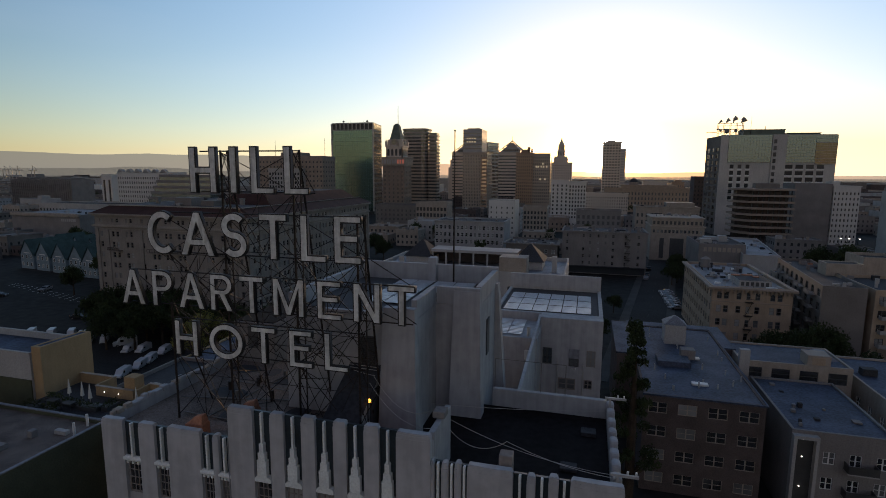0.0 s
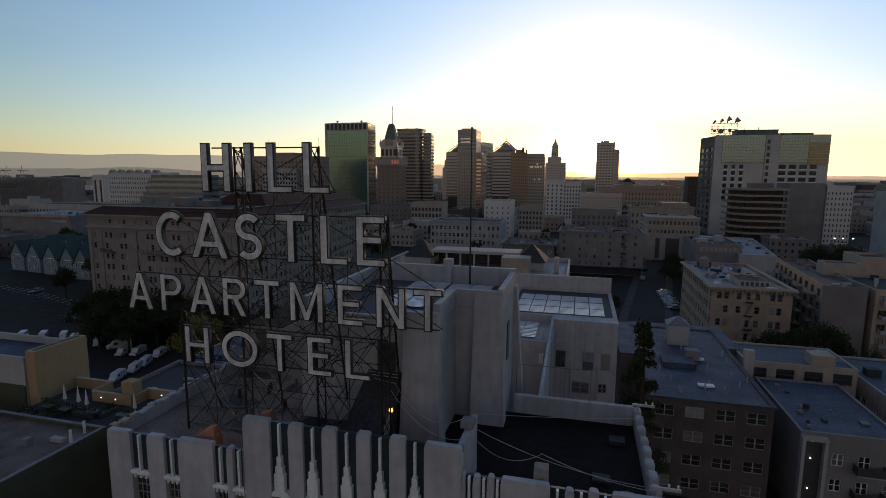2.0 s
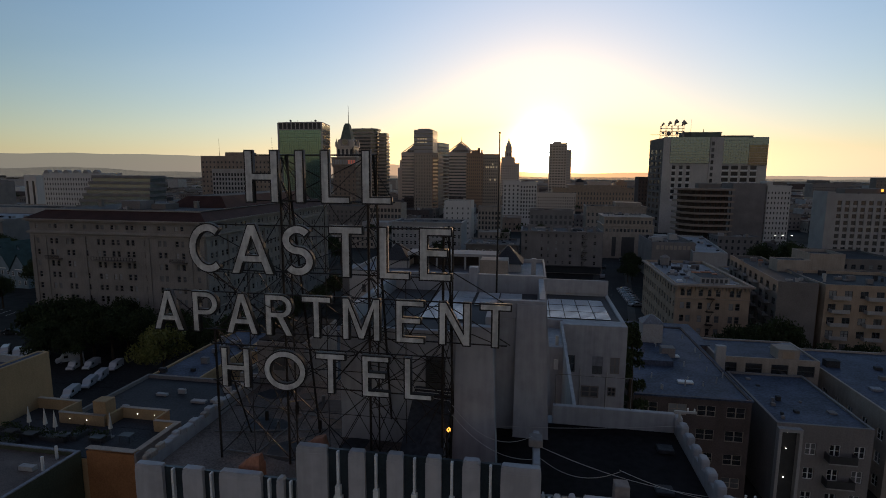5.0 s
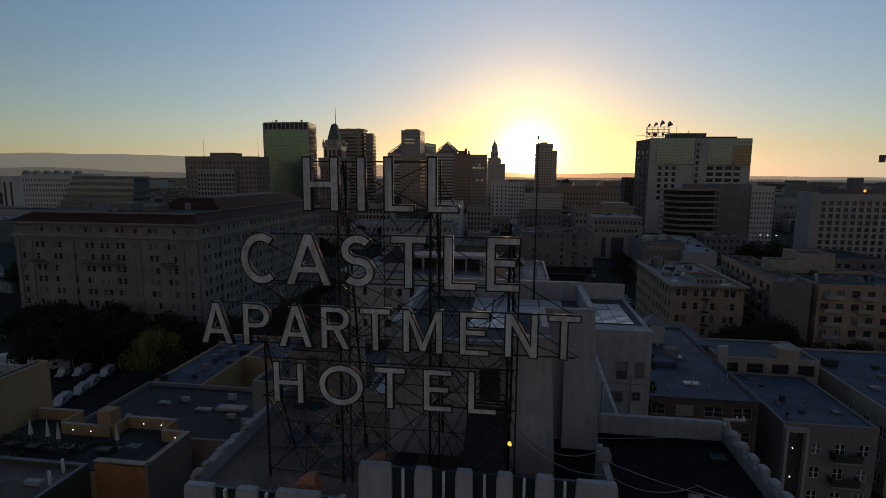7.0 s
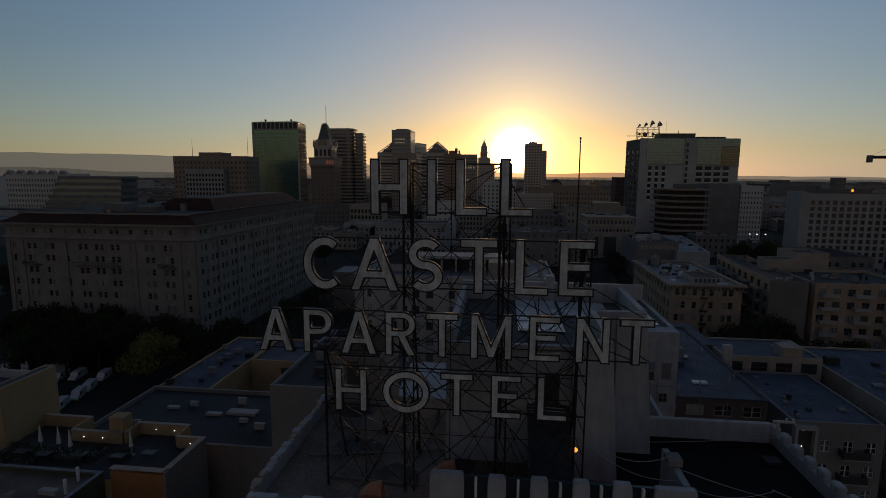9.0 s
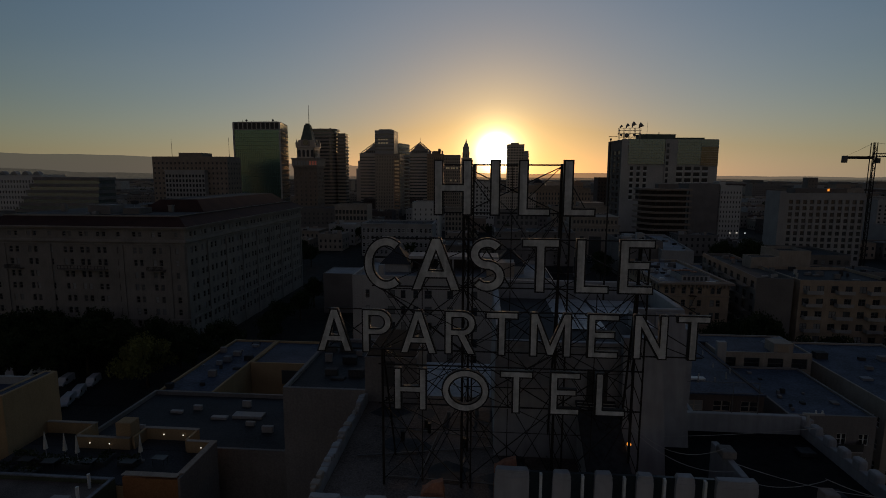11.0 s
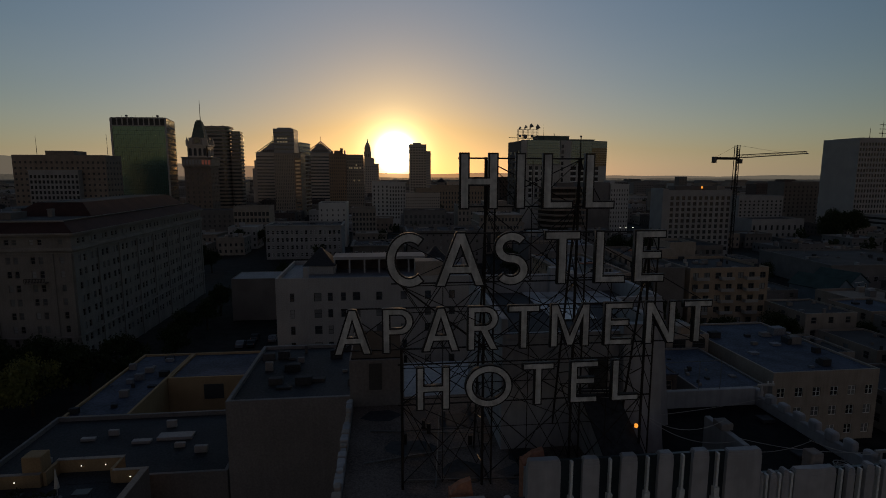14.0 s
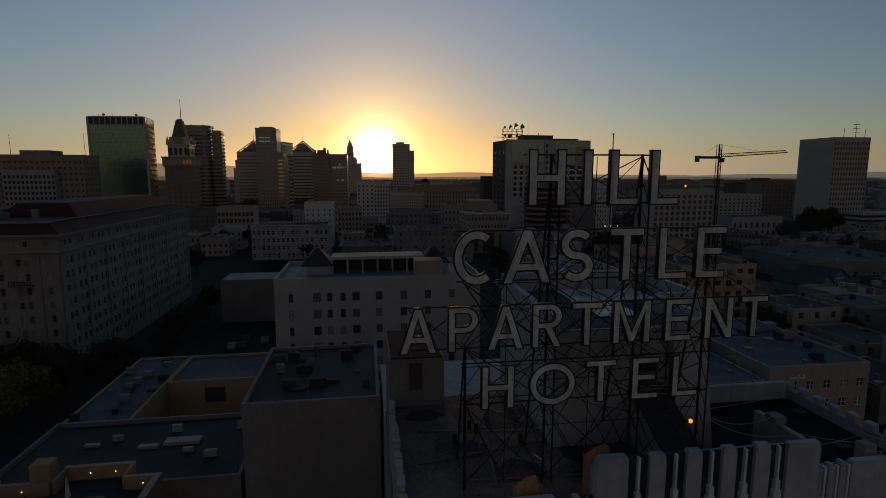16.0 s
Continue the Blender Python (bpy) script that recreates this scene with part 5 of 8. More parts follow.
court = building("court_house", "plain grey stucco house with a flat dark roof", -32.0, -20.85, 43.7, 58.0, 21.8, CONCRETE, ROOF_DARK, {}, parapet=0.35)
for i in range(16):
    x, y, s = random.uniform(-4.5, 4.5), random.uniform(-5.5, 6.0), random.uniform(0.15, 0.8)
    part("roof_clutter", boxes((x - s, x + s, y - s * 0.5, y + s * 0.5, 21.455, 21.6 + random.random() * 0.8), bevel=0.04), random.choice((ROOF_GREY, ROOF_DARK, CONCRETE)), court)
# dark walls stand in for the shade under this low roof
building("annex", "low pale canopy by the car park, its shade built as dark walls", -61.0, -38.0, 149.0, 160.0, 11.8, CONCRETE_DARK, ROOF_PALE, {}, parapet=0.1)
och = building("ochre_house", "ochre stucco house with a blue-grey flat roof", -47.15, -33.2, 70.0, 80.0, 14.0, YELLOW, ROOF_BLUE, {}, parapet=0.3)
part("dark_opening", boxes((-2.5, 0.0, -5.08, -5.003, 11.0, 13.0), bevel=0.02), FRAME_DARK, och)
side = building("side_house", "low house with a cluttered blue-grey roof", -54.2, -47.2, 59.4, 80.0, 14.0, YELLOW, ROOF_BLUE, {}, parapet=0.25)
for i in range(14):
    x, y, s = random.uniform(-3, 3), random.uniform(-9, 9), random.uniform(0.15, 0.6)
    part("roof_clutter", boxes((x - s, x + s, y - s * 0.6, y + s * 0.6, 13.755, 13.9 + random.random() * 0.7), bevel=0.03), random.choice((ROOF_PALE, ROOF_DARK, CONCRETE)), side)

# ochre block, roof terrace and their neighbours
building("yellow_block", "plain ochre stucco block with a flat blue-grey roof", -57.9, -56.6, 41.5, 47.6, 21.0, YELLOW, ROOF_BLUE, {}, parapet=0.05)
ph = building("pale_house", "pale stucco house with a flat blue-grey roof beside the terrace", -85.0, -57.95, 41.3, 47.7, 20.3, OFFWHITE, ROOF_BLUE, {}, parapet=0.8)
part("lower_wall", boxes((-13.5, 13.5, -3.35, -3.203, 0, 17.2)), OLIVE, ph)
ter = thing("terrace_house", "ochre stucco house with a roof terrace behind low zigzag walls", "building", (-47.6, 40.0, 0))
part("wall", boxes((-9.1, 9.1, -2.0, 3.6, 0, 15.3)), YELLOW, ter)
part("terrace_deck", boxes((-9.0, 9.0, -1.9, 3.5, 15.304, 15.4)), ROOF_DARK, ter)
for row in ((-3.9, 1.15, 3.3, 3.55), (6.6, 9.1, 3.3, 3.55), (8.85, 9.1, -2.0, 3.29), (6.4, 8.84, -2.0, -1.75)):
    part("terrace_wall", boxes((row[0], row[1], row[2], row[3], 15.404, 16.5), bevel=0.03), YELLOW, ter)
for x0, x1, y0, y1 in ((-9.1, -4.0, 5.8, 6.1), (-4.25, -4.0, 3.6, 5.79), (1.2, 6.5, 5.4, 5.7), (1.2, 1.45, 3.6, 5.39), (6.3, 6.55, 3.6, 5.39)):
    part("terrace_wall", boxes((x0, x1, y0, y1, 0, 16.5)), YELLOW, ter)
part("bay_deck", boxes((-9.0, -4.3, 3.56, 5.79, 14.9, 15.4)), ROOF_DARK, ter)
part("bay_deck", boxes((1.5, 6.25, 3.56, 5.39, 14.9, 15.4)), ROOF_DARK, ter)
part("chimney", boxes((-0.4, 1.1, 3.7, 5.0, 0, 17.8), bevel=0.1), YELLOW, ter)
for i, (x, y) in enumerate(((-52.9, 41.4), (-51.0, 41.3), (-49.6, 41.0), (-44.2, 41.6))):
    u = thing("parasol", "closed pale parasol standing on the roof terrace", "parasol", (x, y, 15.4), group="closed parasols")
    part("pole", bar((0, 0, 0), (0, 0, 2.5), 0.03, 6), WIRE, u)
    bm = bmesh.new()
    for k in range(5):
        tube(bm, (0.06 * math.cos(k * 1.26), 0.06 * math.sin(k * 1.26), 0.9), (0, 0, 2.45), 0.14, 6, 0.03)
    part("canopy", bm, CLOTH, u)
    part("base", bar((0, 0, 0), (0, 0, 0.1), 0.28, 12), CONCRETE, u)
for x, y in ((-53.5, 40.0), (-51.2, 39.9), (-48.0, 40.2), (-44.5, 40.4), (-42.2, 41.2)):
    tb = thing("terrace_table", "low dark table on the roof terrace", "table", (x, y, 15.4), group="terrace tables")
    part("tabletop", boxes((-0.6, 0.6, -0.4, 0.4, 0.66, 0.72), bevel=0.02), FRAME_DARK, tb)
    for dx in (-0.5, 0.5):
        for dy in (-0.3, 0.3):
            part("leg", bar((dx, dy, 0), (dx, dy, 0.66), 0.025, 5), FRAME_DARK, tb)
for x, y in ((-50.2, 43.24), (-48.3, 43.24), (-44.4, 45.34), (-42.5, 45.34), (-39.6, 43.24)):
    sp = thing("wall_light", "small bright lamp on the terrace wall", "lamp", (x, y, 16.0), group="terrace wall lights")
    part("body", boxes((-0.08, 0.08, 0.0, 0.055, -0.06, 0.06)), FRAME_DARK, sp)
    bm = bmesh.new()
    bmesh.ops.create_uvsphere(bm, u_segments=8, v_segments=6, radius=0.055)
    part("bulb", bm, SPOT_GLOW, sp, at=pose(0, -0.05, 0))
oliv = building("olive_house", "dark olive stucco house with a pale flat roof", -62.7, -43.9, 14.0, 37.9, 16.05, OLIVE, ROOF_WARM, {}, parapet=0.35)
part("coping", boxes((-9.4, 9.4, 11.65, 11.95, 16.054, 16.15), (9.1, 9.4, -11.95, 11.64, 16.054, 16.15)), ROOF_PALE, oliv)
for x, y, w, d, h in ((-5.0, 9.0, 2.6, 0.15, 1.1), (-2.4, 6.0, 0.15, 3.0, 1.1), (-6.0, 2.0, 1.4, 1.0, 0.7), (4.0, 5.5, 0.9, 0.4, 0.5), (6.2, 3.0, 0.5, 0.5, 0.8), (2.0, 1.0, 1.2, 0.5, 0.45), (7.0, 9.2, 0.7, 0.25, 0.4), (5.0, 8.0, 0.3, 0.3, 0.7)):
    part("roof_unit", boxes((x - w, x + w, y - d, y + d, 15.705, 15.7 + h), bevel=0.03), random.choice((STUCCO_WARM, CONCRETE, OFFWHITE)), oliv)
for x, y in ((-45.0, 35.3), (-45.4, 37.0)):
    part("vent_pipe", bar((x + 53.3, y - 25.95, 15.71), (x + 53.3, y - 25.95, 16.9), 0.12, 8), FRAME_WHITE, oliv)
part("end_wall", boxes((4.45, 9.1, -2.3, -2.003, 0, 16.3)), ORANGE, ter, "burnt orange end wall")
part("side_wall", boxes((9.104, 9.3, -2.3, 3.6, 0, 16.45)), CONCRETE, ter, "grey painted side wall")
part("coping", boxes((4.4, 9.05, -2.34, -1.74, 16.504, 16.56), (8.8, 9.34, -1.73, 3.6, 16.504, 16.56), (-3.95, 1.15, 3.25, 3.6, 16.504, 16.56), (6.6, 8.79, 3.25, 3.6, 16.504, 16.56),
                     (-9.1, -3.95, 5.75, 6.15, 16.504, 16.56), (1.2, 6.55, 5.35, 5.75, 16.504, 16.56)), STUCCO_WARM, ter)
for x, y, w, d in ((-54.6, 41.0, 0.9, 0.35), (-52.0, 40.6, 1.6, 0.3), (-49.0, 40.2, 1.3, 0.3), (-47.2, 41.2, 0.4, 0.8), (-44.9, 41.0, 0.9, 0.35), (-54.8, 38.9, 0.8, 0.5), (-52.4, 38.8, 0.9, 0.5)):
    pl = thing("planter", "dark planter box with a low clipped hedge", "planter", (x, y, 15.4), group="terrace planters")
    part("trough", boxes((-w, w, -d, d, 0, 0.45), bevel=0.03), FRAME_DARK, pl)
    bm = bmesh.new()
    for k in range(160):
        p = Vector((random.uniform(-w, w), random.uniform(-d, d), random.uniform(0.4, 0.95)))
        q = Euler((random.uniform(0, 3), random.uniform(0, 3), 0)).to_matrix()
        bm.faces.new([bm.verts.new(p + q @ Vector(v)) for v in ((-0.1, 0, 0), (0, -0.06, 0), (0.1, 0, 0), (0, 0.06, 0))])
    tagged(part("hedge", bm, LEAF, pl), kind="stuff")
darkr = building("dark_roofed_house", "low house with a dark flat roof and pale coping", -54.3, -33.0, 46.4, 59.2, 14.2, CONCRETE, ROOF_DARK, {}, parapet=0.45)
for x, y, s, h in ((3.5, 1.2, 1.7, 0.35), (-3.0, 2.4, 0.5, 0.6), (7.0, -2.0, 0.6, 0.7), (-6.5, -2.5, 0.4, 0.5), (0.5, 0.5, 0.9, 0.3), (4.6, -0.8, 0.5, 0.5), (-5.0, 1.5, 0.7, 0.3), (2.2, 3.6, 0.5, 0.8), (8.4, 3.4, 0.3, 0.9)):
    part("roof_unit", boxes((x - s, x + s, y - s * 0.35, y + s * 0.35, 13.755, 13.755 + h), bevel=0.05), OFFWHITE, darkr)

# ---- the old stone hotel ----
GH_COLS = [(c - 0.43, c + 0.43) for c in (2.0, 5.8, 7.3, 10.4, 11.8, 15.5, 18.9, 20.3, 22.9, 24.3, 26.9, 28.3, 31.7, 35.4, 36.8, 39.9, 41.4, 45.2)]
GH_ROWS = rows_of(3.1, 2.8, 8, 1.45) + [(26.5, 27.6)]
gh = building("grand_hotel", "huge buff stone hotel with a dark red tiled roof", -127.5, -80.3, 111.4, 186.0, 28.6, STONE_DIM, ROOF_GREY,
              {"S": (GH_COLS, GH_ROWS), "E": (even(74.6, 16, 0.95, 1.2, 0.9), GH_ROWS)}, frame_mat=FRAME_BROWN, coping=STONE_TRIM)
for z0, z1, e in ((24.75, 25.0, 0.25), (25.35, 25.75, 0.6), (25.754, 25.95, 0.35), (28.2, 28.55, 0.5), (28.554, 28.9, 1.0), (7.6, 7.9, 0.3)):
    part("string_course", boxes((-23.6 - e, 23.6 + e, -37.3 - e, -37.303, z0, z1), (23.603, 23.6 + e, -37.3, 37.3, z0, z1), (-23.6 - e, -23.603, -37.3, 37.3, z0, z1)), STONE_TRIM, gh)
quoin = mesh_of("pilaster", boxes((-0.55, 0.55, -0.22, -0.003, 0.0, 24.7)))
quoin.materials.append(STONE_DIM)
for x in (-23.0, -19.6, -8.6, 8.6, 19.6, 23.0):
    part("pilaster", quoin, None, gh, at=pose(x, -37.3, 0))
for i in range(9):
    part("pilaster", quoin, None, gh, at=pose(23.6, -36.6 + 73.2 * i / 8, 0, 0, 0, 90))
bm = bmesh.new()
frustum(bm, -24.5, 24.5, -38.2, 38.2, 28.904, 30.8, 3.4, 3.4)
part("tiled_roof", bm, ROOF_TILE, gh, "dark red tiled hip roof")
part("roof_deck", boxes((-21.0, 21.0, -34.7, 34.7, 30.804, 31.0), bevel=0.03), ROOF_GREY, gh, "pale flat roof deck")
part("deck_curb", boxes((-21.2, 21.2, -34.95, -34.71, 30.804, 31.15), (20.96, 21.2, -34.7, 34.7, 31.004, 31.15)), STONE_TRIM, gh)
part("roof_house", boxes((-3.0, 2.2, -31.0, -26.0, 31.004, 33.1), bevel=0.05), CONCRETE, gh)
part("roof_house", boxes((4.5, 8.5, -30.0, -25.0, 31.004, 32.4), bevel=0.05), CONCRETE_DARK, gh)
bm = bmesh.new()
frustum(bm, 3.0, 20.0, -22.0, 33.0, 31.005, 33.9, 3.5, 3.5)
part("upper_roof", bm, ROOF_TILE, gh)
part("upper_deck", boxes((6.7, 16.3, -18.3, 29.3, 33.904, 34.0)), ROOF_GREY, gh)
for i in range(5):
    part("chimney", boxes((-16 + 7 * i, -15.0 + 7 * i, -24, -23, 31.004, 32.6), (-16.1 + 7 * i, -14.9 + 7 * i, -24.1, -22.9, 32.603, 32.8), bevel=0.04), STONE_DIM, gh)
roof_gear(gh, -19, 2, -33, 20, 31.0, 22, 51)
for x, w in ((-16.9, 3.8), (-0.4, 11.2), (16.9, 3.8)):
    b = part("balcony", boxes((x - w / 2, x + w / 2, -38.5, -37.303, 18.9, 19.15)), CONCRETE_DARK, gh)
    part("railing", boxes((x - w / 2, x + w / 2, -38.5, -38.44, 19.9, 19.98), *[(x - w / 2 + w * k / 14 - 0.04, x - w / 2 + w * k / 14 + 0.04, -38.5, -38.44, 19.153, 19.897) for k in range(15)]), STEEL, b)


# ---- towers ----
def tower(name, label, x0, x1, y0, y1, z1, wall, cols, rows, w, h, glass=None, side=0, first=6.0, turn=0.0, roof=None, z0=0.0, top=2.0, category="tower", cornice=0.0):
    st = (z1 - z0 - first - top) / rows
    rr = rows_of(first, st, rows, st * h)
    f = {"S": (even(x1 - x0, cols, (x1 - x0) / cols * w), rr)}
    if side:
        f["E"] = f["W"] = (even(y1 - y0, side, (y1 - y0) / side * w), rr)
    return building(name, label, x0, x1, y0, y1, z1, wall, roof or ROOF_DARK, f, z0=z0, single=False, glass=glass, depth=0.35, turn=turn, category=category, cornice=cornice)


def mast(parent, x, y, z0, z1, r=0.18):
    part("mast", bar((x, y, z0), (x, y, z1), r, 6, r * 0.4), STEEL, parent)


def curtain(parent, a, b, z0, z1, floors, bays, glass, bars, label="", band=0.5, fin=0.16, proud=0.3):
    """A curtain wall on a straight front from a to b: a glass sheet with a band at each floor and slender mullions."""
    dx, dy = b[0] - a[0], b[1] - a[1]
    width = math.hypot(dx, dy)
    cw = part("curtain_wall", boxes((0, width, -proud, -0.01, z0, z1)), glass, parent, label, at=pose(a[0], a[1], 0, 0, 0, math.degrees(math.atan2(dy, dx))))
    fm = mesh_of("floor_band", boxes((0, width, -proud - 0.14, -proud - 0.003, -band / 2, band / 2)))
    fm.materials.append(bars)
    for i in range(floors + 1):
        part("floor_band", fm, None, cw, at=pose(0, 0, z0 + (z1 - z0) * i / floors))
    if bays:
        mm = mesh_of("mullion", boxes((-fin / 2, fin / 2, -proud - 0.11, -proud - 0.004, z0, z1)))
        mm.materials.append(bars)
        for i in range(bays + 1):
            part("mullion", mm, None, cw, at=pose(fin / 2 + (width - fin) * i / bays, 0, 0))
    return cw


# green mirror-glass tower; its narrow flank glass is tinted for the western sky
gt = thing("glass_tower", "green mirror-glass office tower with a dark louvred crown", "tower", (-222, 477.5, 0))
G1, G2, G3, G4 = (-22.0, 0.5), (21.8, -0.5), (15.6, 34.5), (-28.0, 36.0)
bm = bmesh.new()
prism(bm, [G1, G2, G3, G4], 0, 87.0)
part("core", bm, FRAME_DARK, gt)
curtain(gt, G1, G2, 3, 80.4, 22, 24, GLASS_GREEN, FRAME_GREEN, "green mirror curtain wall", band=0.16, fin=0.12)
curtain(gt, G2, G3, 3, 80.4, 17, 6, GLASS_SUNSET_TINT, FRAME_DARK, "flank glass tinted with the sunset sky", band=1.5, fin=0.3)
curtain(gt, G1, G2, 80.7, 87.1, 1, 10, GLASS_DARK, TOWER_CONCRETE, "dark louvred crown", band=0.8, fin=1.0)
curtain(gt, G2, G3, 80.7, 87.1, 1, 7, GLASS_DARK, TOWER_CONCRETE, "dark louvred crown", band=0.8, fin=0.8)
bm = bmesh.new()
prism(bm, [(G1[0] + 3, G1[1] + 3), (G2[0] - 3, G2[1] + 3), (G3[0] - 3, G3[1] - 3), (G4[0] + 3, G4[1] - 3)], 87.003, 88.0)
part("roof_house", bm, CONCRETE_DARK, gt)
for gx, gy in (G1, G2):
    part("corner_pier", boxes((gx - 0.7, gx + 0.7, gy - 0.75, gy - 0.31, 3, 87.0), bevel=0.05), TOWER_CONCRETE, gt)
random.seed(21)
for i in range(7):
    mast(gt, -16 + 5.2 * i, random.uniform(4, 20), 87.9, 89.0 + random.random() * 1.6, 0.14)
for x in (-11.5, 13.5):
    part("dish", bar((x, 5, 89.3), (x + 0.5, 4.2, 89.7), 1.1, 12, 0.3), CONCRETE, gt)
    part("dish_post", bar((x, 5, 87.9), (x, 5, 89.3), 0.15, 6), STEEL, gt)

# brick clock tower
ct = tower("clock_tower", "brick clock tower with a steep green roof and a mast", -163.3, -144.6, 408, 426, 45.5, BRICK_TAN, 5, 11, 0.35, 0.5, None, 5, category="clock tower")
part("gallery", boxes((-9.6, 9.6, -9.3, 9.3, 45.51, 46.6), (-10.4, 10.4, -10.1, 10.1, 46.604, 52.0), (-10.8, 10.8, -10.5, 10.5, 52.004, 53.0), bevel=0.15), STUCCO_WARM, ct)
corbel = mesh_of("corbel", boxes((-0.3, 0.3, -0.7, -0.003, -1.3, 0.0)))
corbel.materials.append(STUCCO_WARM)
for i in range(12):
    part("corbel", corbel, None, ct, at=pose(-9.4 + 18.8 * i / 11, -9.4, 46.6))
for i in range(9):
    part("sign_bar", boxes((-9.6 + 2.2 * i, -8.2 + 2.2 * i, -10.3, -10.103, 47.6, 50.8)), SIGN_RED if i > 5 else OFFWHITE, ct)
part("belfry_core", boxes((-6.3, 6.3, -6.1, 6.1, 53.004, 61.0)), FRAME_DARK, ct)
for deg in (0, 90, 270):
    arcs = []
    for i in range(4):
        c, r = -5.1 + 3.4 * i, 1.1
        arcs.append([(c - r, 1.0), (c + r, 1.0)] + [(c + r * math.cos(math.pi * k / 8), 5.4 + r * math.sin(math.pi * k / 8)) for k in range(9)])
    me = filled([[(-7.0, 0), (7.0, 0), (7.0, 8.0), (-7.0, 8.0)]] + arcs, 0.7)
    q = Matrix.Rotation(radians(deg), 4, "Z") @ Matrix.Translation((0, -7.0, 53.004))
    part("arcade", me, TOWER_STONE, ct, at=q)
part("cornice", boxes((-7.7, 7.7, -7.7, 7.7, 61.004, 62.0), bevel=0.2), TOWER_STONE, ct)
part("lantern", boxes((-6.2, 6.2, -6.0, 6.0, 62.004, 67.0), bevel=0.2), TOWER_STONE, ct)
for deg in (0, 90, 270):
    me = filled([[(-3.4, 0), (3.4, 0), (3.4, 2.6)] + [(3.4 * math.cos(math.pi * k / 12), 2.6 + 3.0 * math.sin(math.pi * k / 12)) for k in range(13)]], 0.8)
    part("clock_gable", me, STUCCO_WARM, ct, at=Matrix.Rotation(radians(deg), 4, "Z") @ Matrix.Translation((0, -6.9, 62.004)))
    part("clock_face", bar((0, -7.15, 65.0), (0, -6.91, 65.0), 2.1, 18), FRAME_DARK if deg else GLASS_FAR, ct, at=Matrix.Rotation(radians(deg), 4, "Z"))
for sx in (-1, 1):
    for sy in (-1, 1):
        bm = boxes((6.9 * sx - 0.8, 6.9 * sx + 0.8, 6.9 * sy - 0.8, 6.9 * sy + 0.8, 62.004, 65.0))
        tube(bm, (6.9 * sx, 6.9 * sy, 65.0), (6.9 * sx, 6.9 * sy, 67.4), 0.8, 8, 0.1)
        part("pinnacle", bm, TOWER_STONE, ct)
bm = bmesh.new()
frustum(bm, -4.7, 4.7, -4.5, 4.5, 67.004, 79.0, 2.6)
part("steep_roof", bm, COPPER, ct)
part("finial", boxes((-1.6, 1.6, -1.4, 1.4, 79.004, 80.0), bevel=0.2), COPPER, ct)
mast(ct, 1.0, 0, 80.0, 94.0, 0.28)

# banded tower with a rounded end
def rounded(x0, x1, y0, y1, r, e=0.0):
    loop = []
    for cx, cy, a0 in ((x1 - r, y0 + r, -90), (x1 - r, y1 - r, 0), (x0 + r, y1 - r, 90), (x0 + r, y0 + r, 180)):
        loop += [(cx + (r - e) * math.cos(radians(a0 + 18 * k)), cy + (r - e) * math.sin(radians(a0 + 18 * k))) for k in range(6)]
    return loop


bt = thing("banded_tower", "tall office tower in rounded brown and grey bands", "tower", (0, 0, 0))
bm = bmesh.new()
prism(bm, rounded(-207.5, -176.8, 575, 600, 7.0, 0.7), 0, 89.5)
part("glazing", bm, GLASS_FAR, bt)
bm = bmesh.new()
prism(bm, rounded(-176.0, -165.8, 577, 592, 2.5, 0.7), 0, 84.8)
part("glazing", bm, GLASS_FAR, bt)
for i in range(24):
    z = 3.4 + 3.72 * i
    bm = bmesh.new()
    prism(bm, rounded(-207.5, -176.5, 575, 600, 7.0), z - 1.15, z + 0.75)
    part("floor_band", bm, TOWER_BROWN, bt)
    if z < 84:
        bm = bmesh.new()
        prism(bm, rounded(-176.4, -165.8, 577, 592, 2.5), z - 1.15, z + 0.75)
        part("floor_band", bm, TOWER_BROWN, bt)
roof_gear(bt, -201, -180, 580, 594, 89.6, 8, 4)

# stepped tower, its gabled shoulder and mirror flank
stp = tower("stepped_tower", "brown stepped tower with a taller grey upper block", -117.6, -94.0, 500, 528, 60.0, TOWER_BROWN, 15, 17, 0.42, 0.62, None, 12, top=1.0, cornice=0.35)
upper = part("upper_block", boxes((-11.7, 6.4, -13.8, 12, 60.004, 81.6), bevel=0.1), TOWER_GREY, stp)
for i in range(5):
    part("floor_line", boxes((-11.6, 6.3, -13.95, -13.803, 63.0 + 3.6 * i, 63.9 + 3.6 * i)), GLASS_FAR, upper)
# glowing panes stand in for bright sky seen in these windows
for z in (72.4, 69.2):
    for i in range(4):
        part("bright_window", boxes((-8.4 + 2.4 * i, -6.6 + 2.4 * i, -14.0, -13.955, z, z + 1.2)), SKY_GLINT, upper)
part("roof_house", boxes((-9, 3, -8, 8, 81.61, 83.0), bevel=0.1), TOWER_GREY, stp)
# the bay's sunlit orange is put into its rust cladding colour
part("corner_bay", boxes((6.3, 12.1, -14.9, -14.003, 0, 55.6), bevel=0.2), TOWER_RUST, stp, "corner bay with sunlit orange put into its colour")
for i in range(15):
    part("bay_band", boxes((7.0, 11.4, -15.1, -14.903, 3 + 3.5 * i, 4.7 + 3.5 * i)), GLASS_SUNSET_TINT, stp)
flank = thing("mirror_slab", "tall slab with sunset warmth tinted into its banded mirror flank", "tower", (-99.3, 529.0, 0))
bm = bmesh.new()
prism(bm, [(0, 0), (6.3, 28), (-10, 34), (-16, 2)], 0, 71.0)
part("core", bm, TOWER_STONE, flank)
